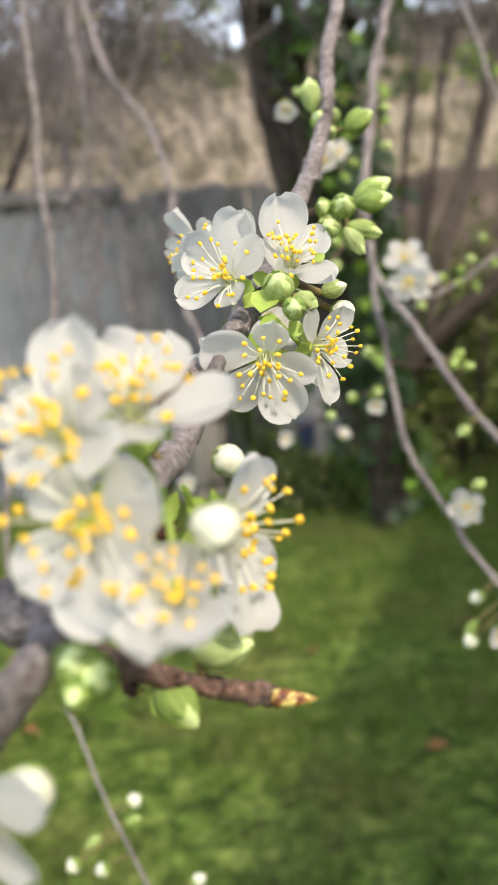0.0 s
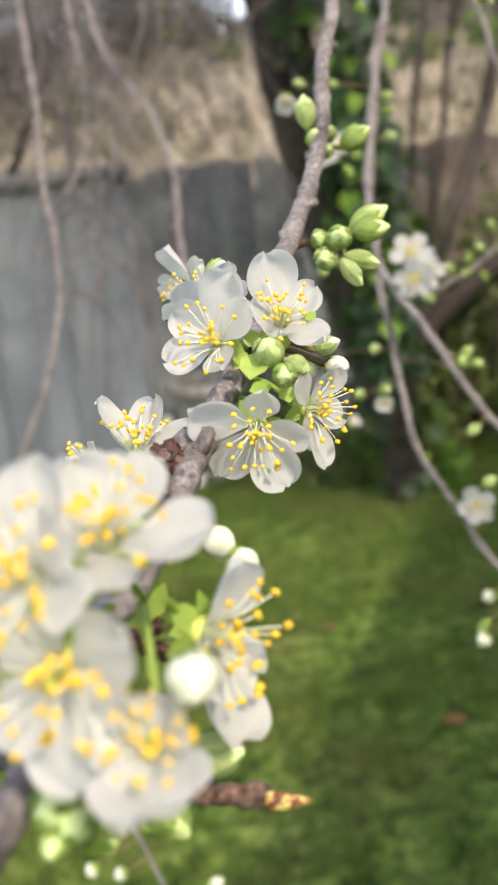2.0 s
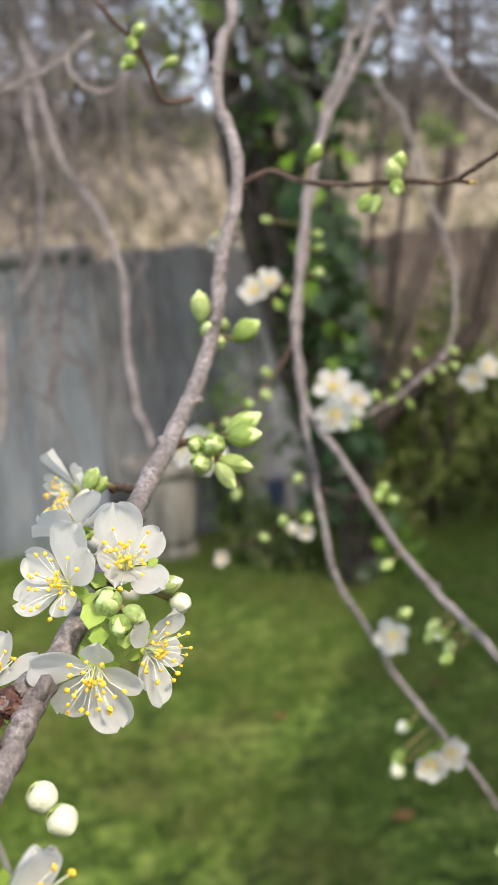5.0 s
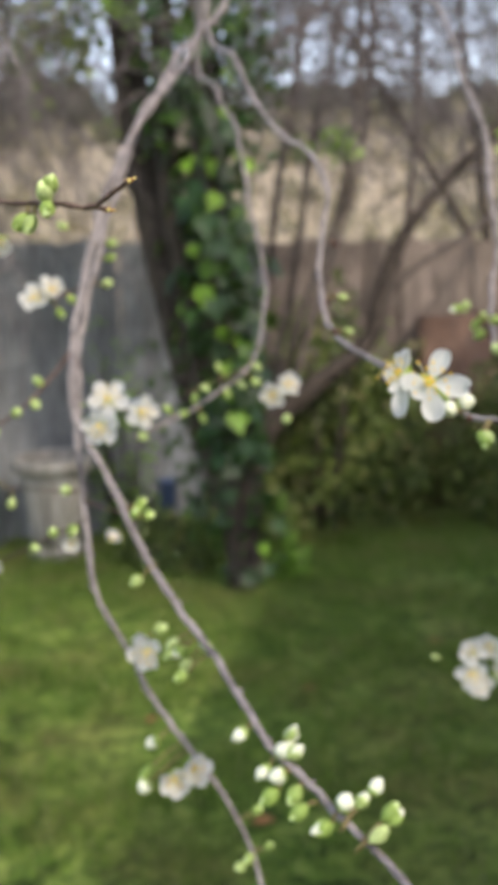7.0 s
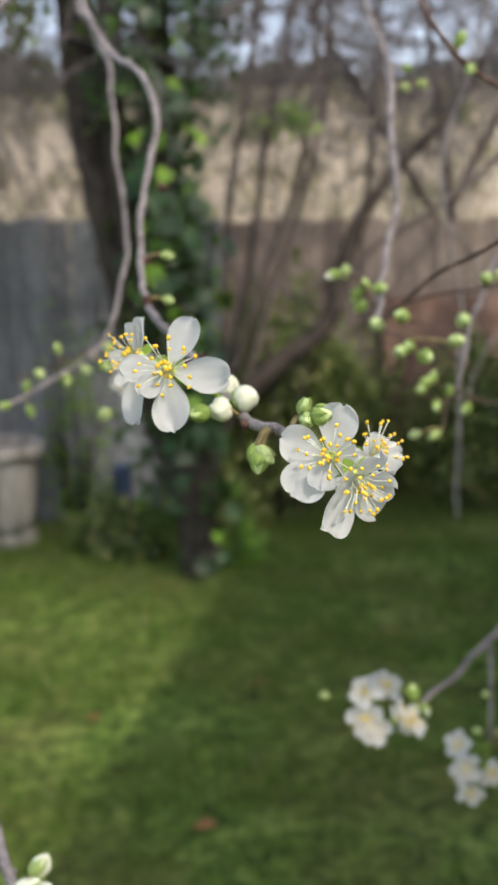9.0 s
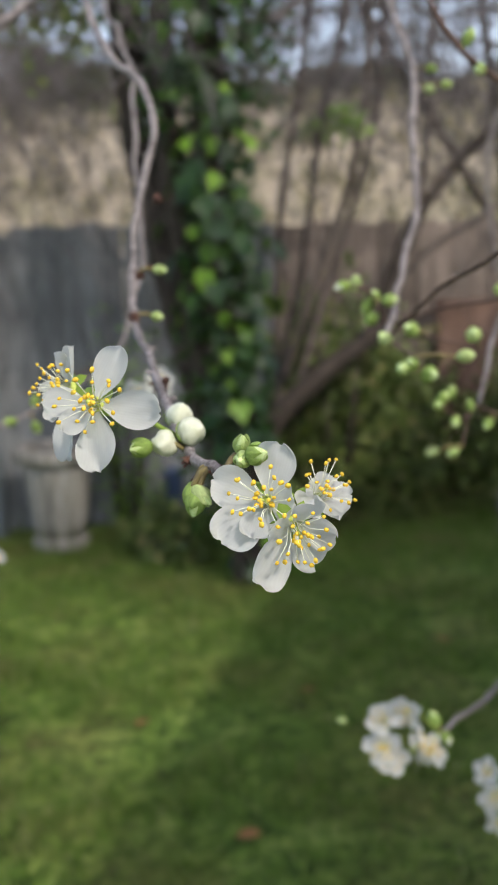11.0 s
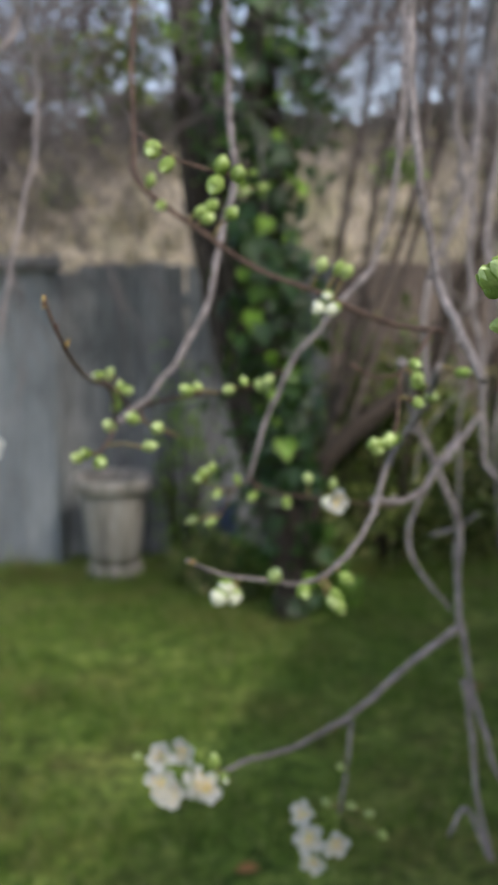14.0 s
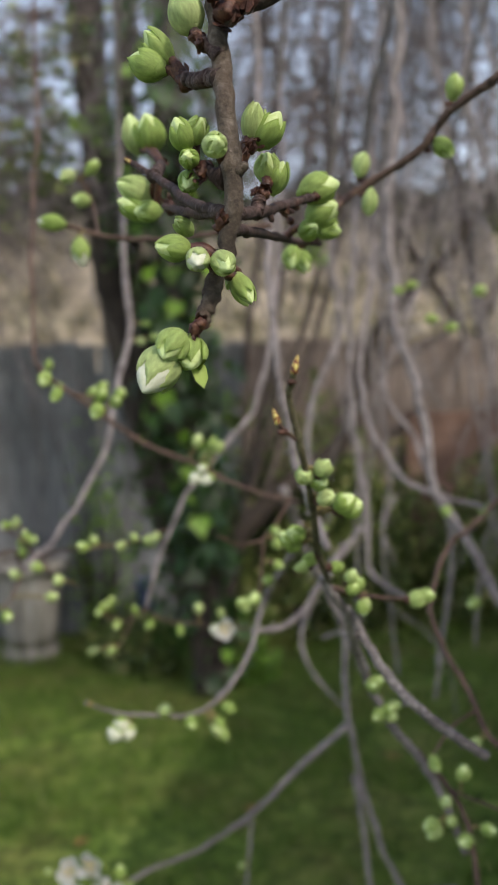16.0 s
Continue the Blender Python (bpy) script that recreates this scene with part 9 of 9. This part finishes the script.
bud((0.5854, 0.3573, 1.3733), (0.1691, -0.9656, -0.9783), 0.0090, 0.00, (0.5849, 0.3596, 1.3756))
bud((0.6000, 0.3611, 1.3657), (0.0989, -0.1337, 0.9544), 0.0090, 0.00, (0.5989, 0.3613, 1.3560))
bud((0.5917, 0.3609, 1.3533), (-0.0297, -0.7795, 0.3943), 0.0090, 0.00, None)
bud((0.5849, 0.3610, 1.3427), (-1.1848, 0.0426, -0.4360), 0.0090, 0.00, (0.5942, 0.3619, 1.3461))
bud((0.5939, 0.3598, 1.3443), (-0.7300, -0.9919, 0.5367), 0.0090, 0.00, None)
bud((0.5975, 0.3518, 1.3387), (-1.0463, -0.6448, -0.0596), 0.0090, 0.00, (0.6004, 0.3534, 1.3392))
bud((0.5861, 0.3605, 1.3394), (-0.8752, -0.0158, -0.5659), 0.0090, 0.00, (0.5953, 0.3615, 1.3431))
bud((0.6077, 0.3507, 1.3434), (0.4346, -0.6303, 0.1104), 0.0090, 0.00, (0.6001, 0.3550, 1.3421))
bud((0.6697, 0.6719, 1.6121), (0.7347, -0.4198, 0.0727), 0.0110, 0.00, (0.6659, 0.6745, 1.6120))
bud((0.6808, 0.6707, 1.6162), (0.7791, -0.1557, 0.2398), 0.0110, 0.00, (0.6659, 0.6745, 1.6120))
bud((0.7080, 0.6020, 1.6051), (0.4313, -0.5619, 0.2143), 0.0110, 0.00, None)
bud((0.6924, 0.6592, 1.5890), (1.1159, -0.0350, -0.1183), 0.0110, 0.00, (0.6666, 0.6645, 1.5840))
bud((0.7045, 0.6494, 1.5818), (0.8910, -0.2498, 0.1530), 0.0110, 0.00, (0.6693, 0.6580, 1.5695))
bud((0.6821, 0.6048, 1.4482), (0.1380, -0.7969, -0.6930), 0.0110, 0.00, (0.6814, 0.6071, 1.4506))
bud((0.7074, 0.5936, 1.4474), (0.7173, -0.4782, 0.7560), 0.0110, 0.00, (0.6889, 0.5972, 1.4340))
bud((0.6896, 0.5715, 1.3883), (-0.7922, -0.1623, -0.2452), 0.0110, 0.00, (0.7029, 0.5720, 1.3937))
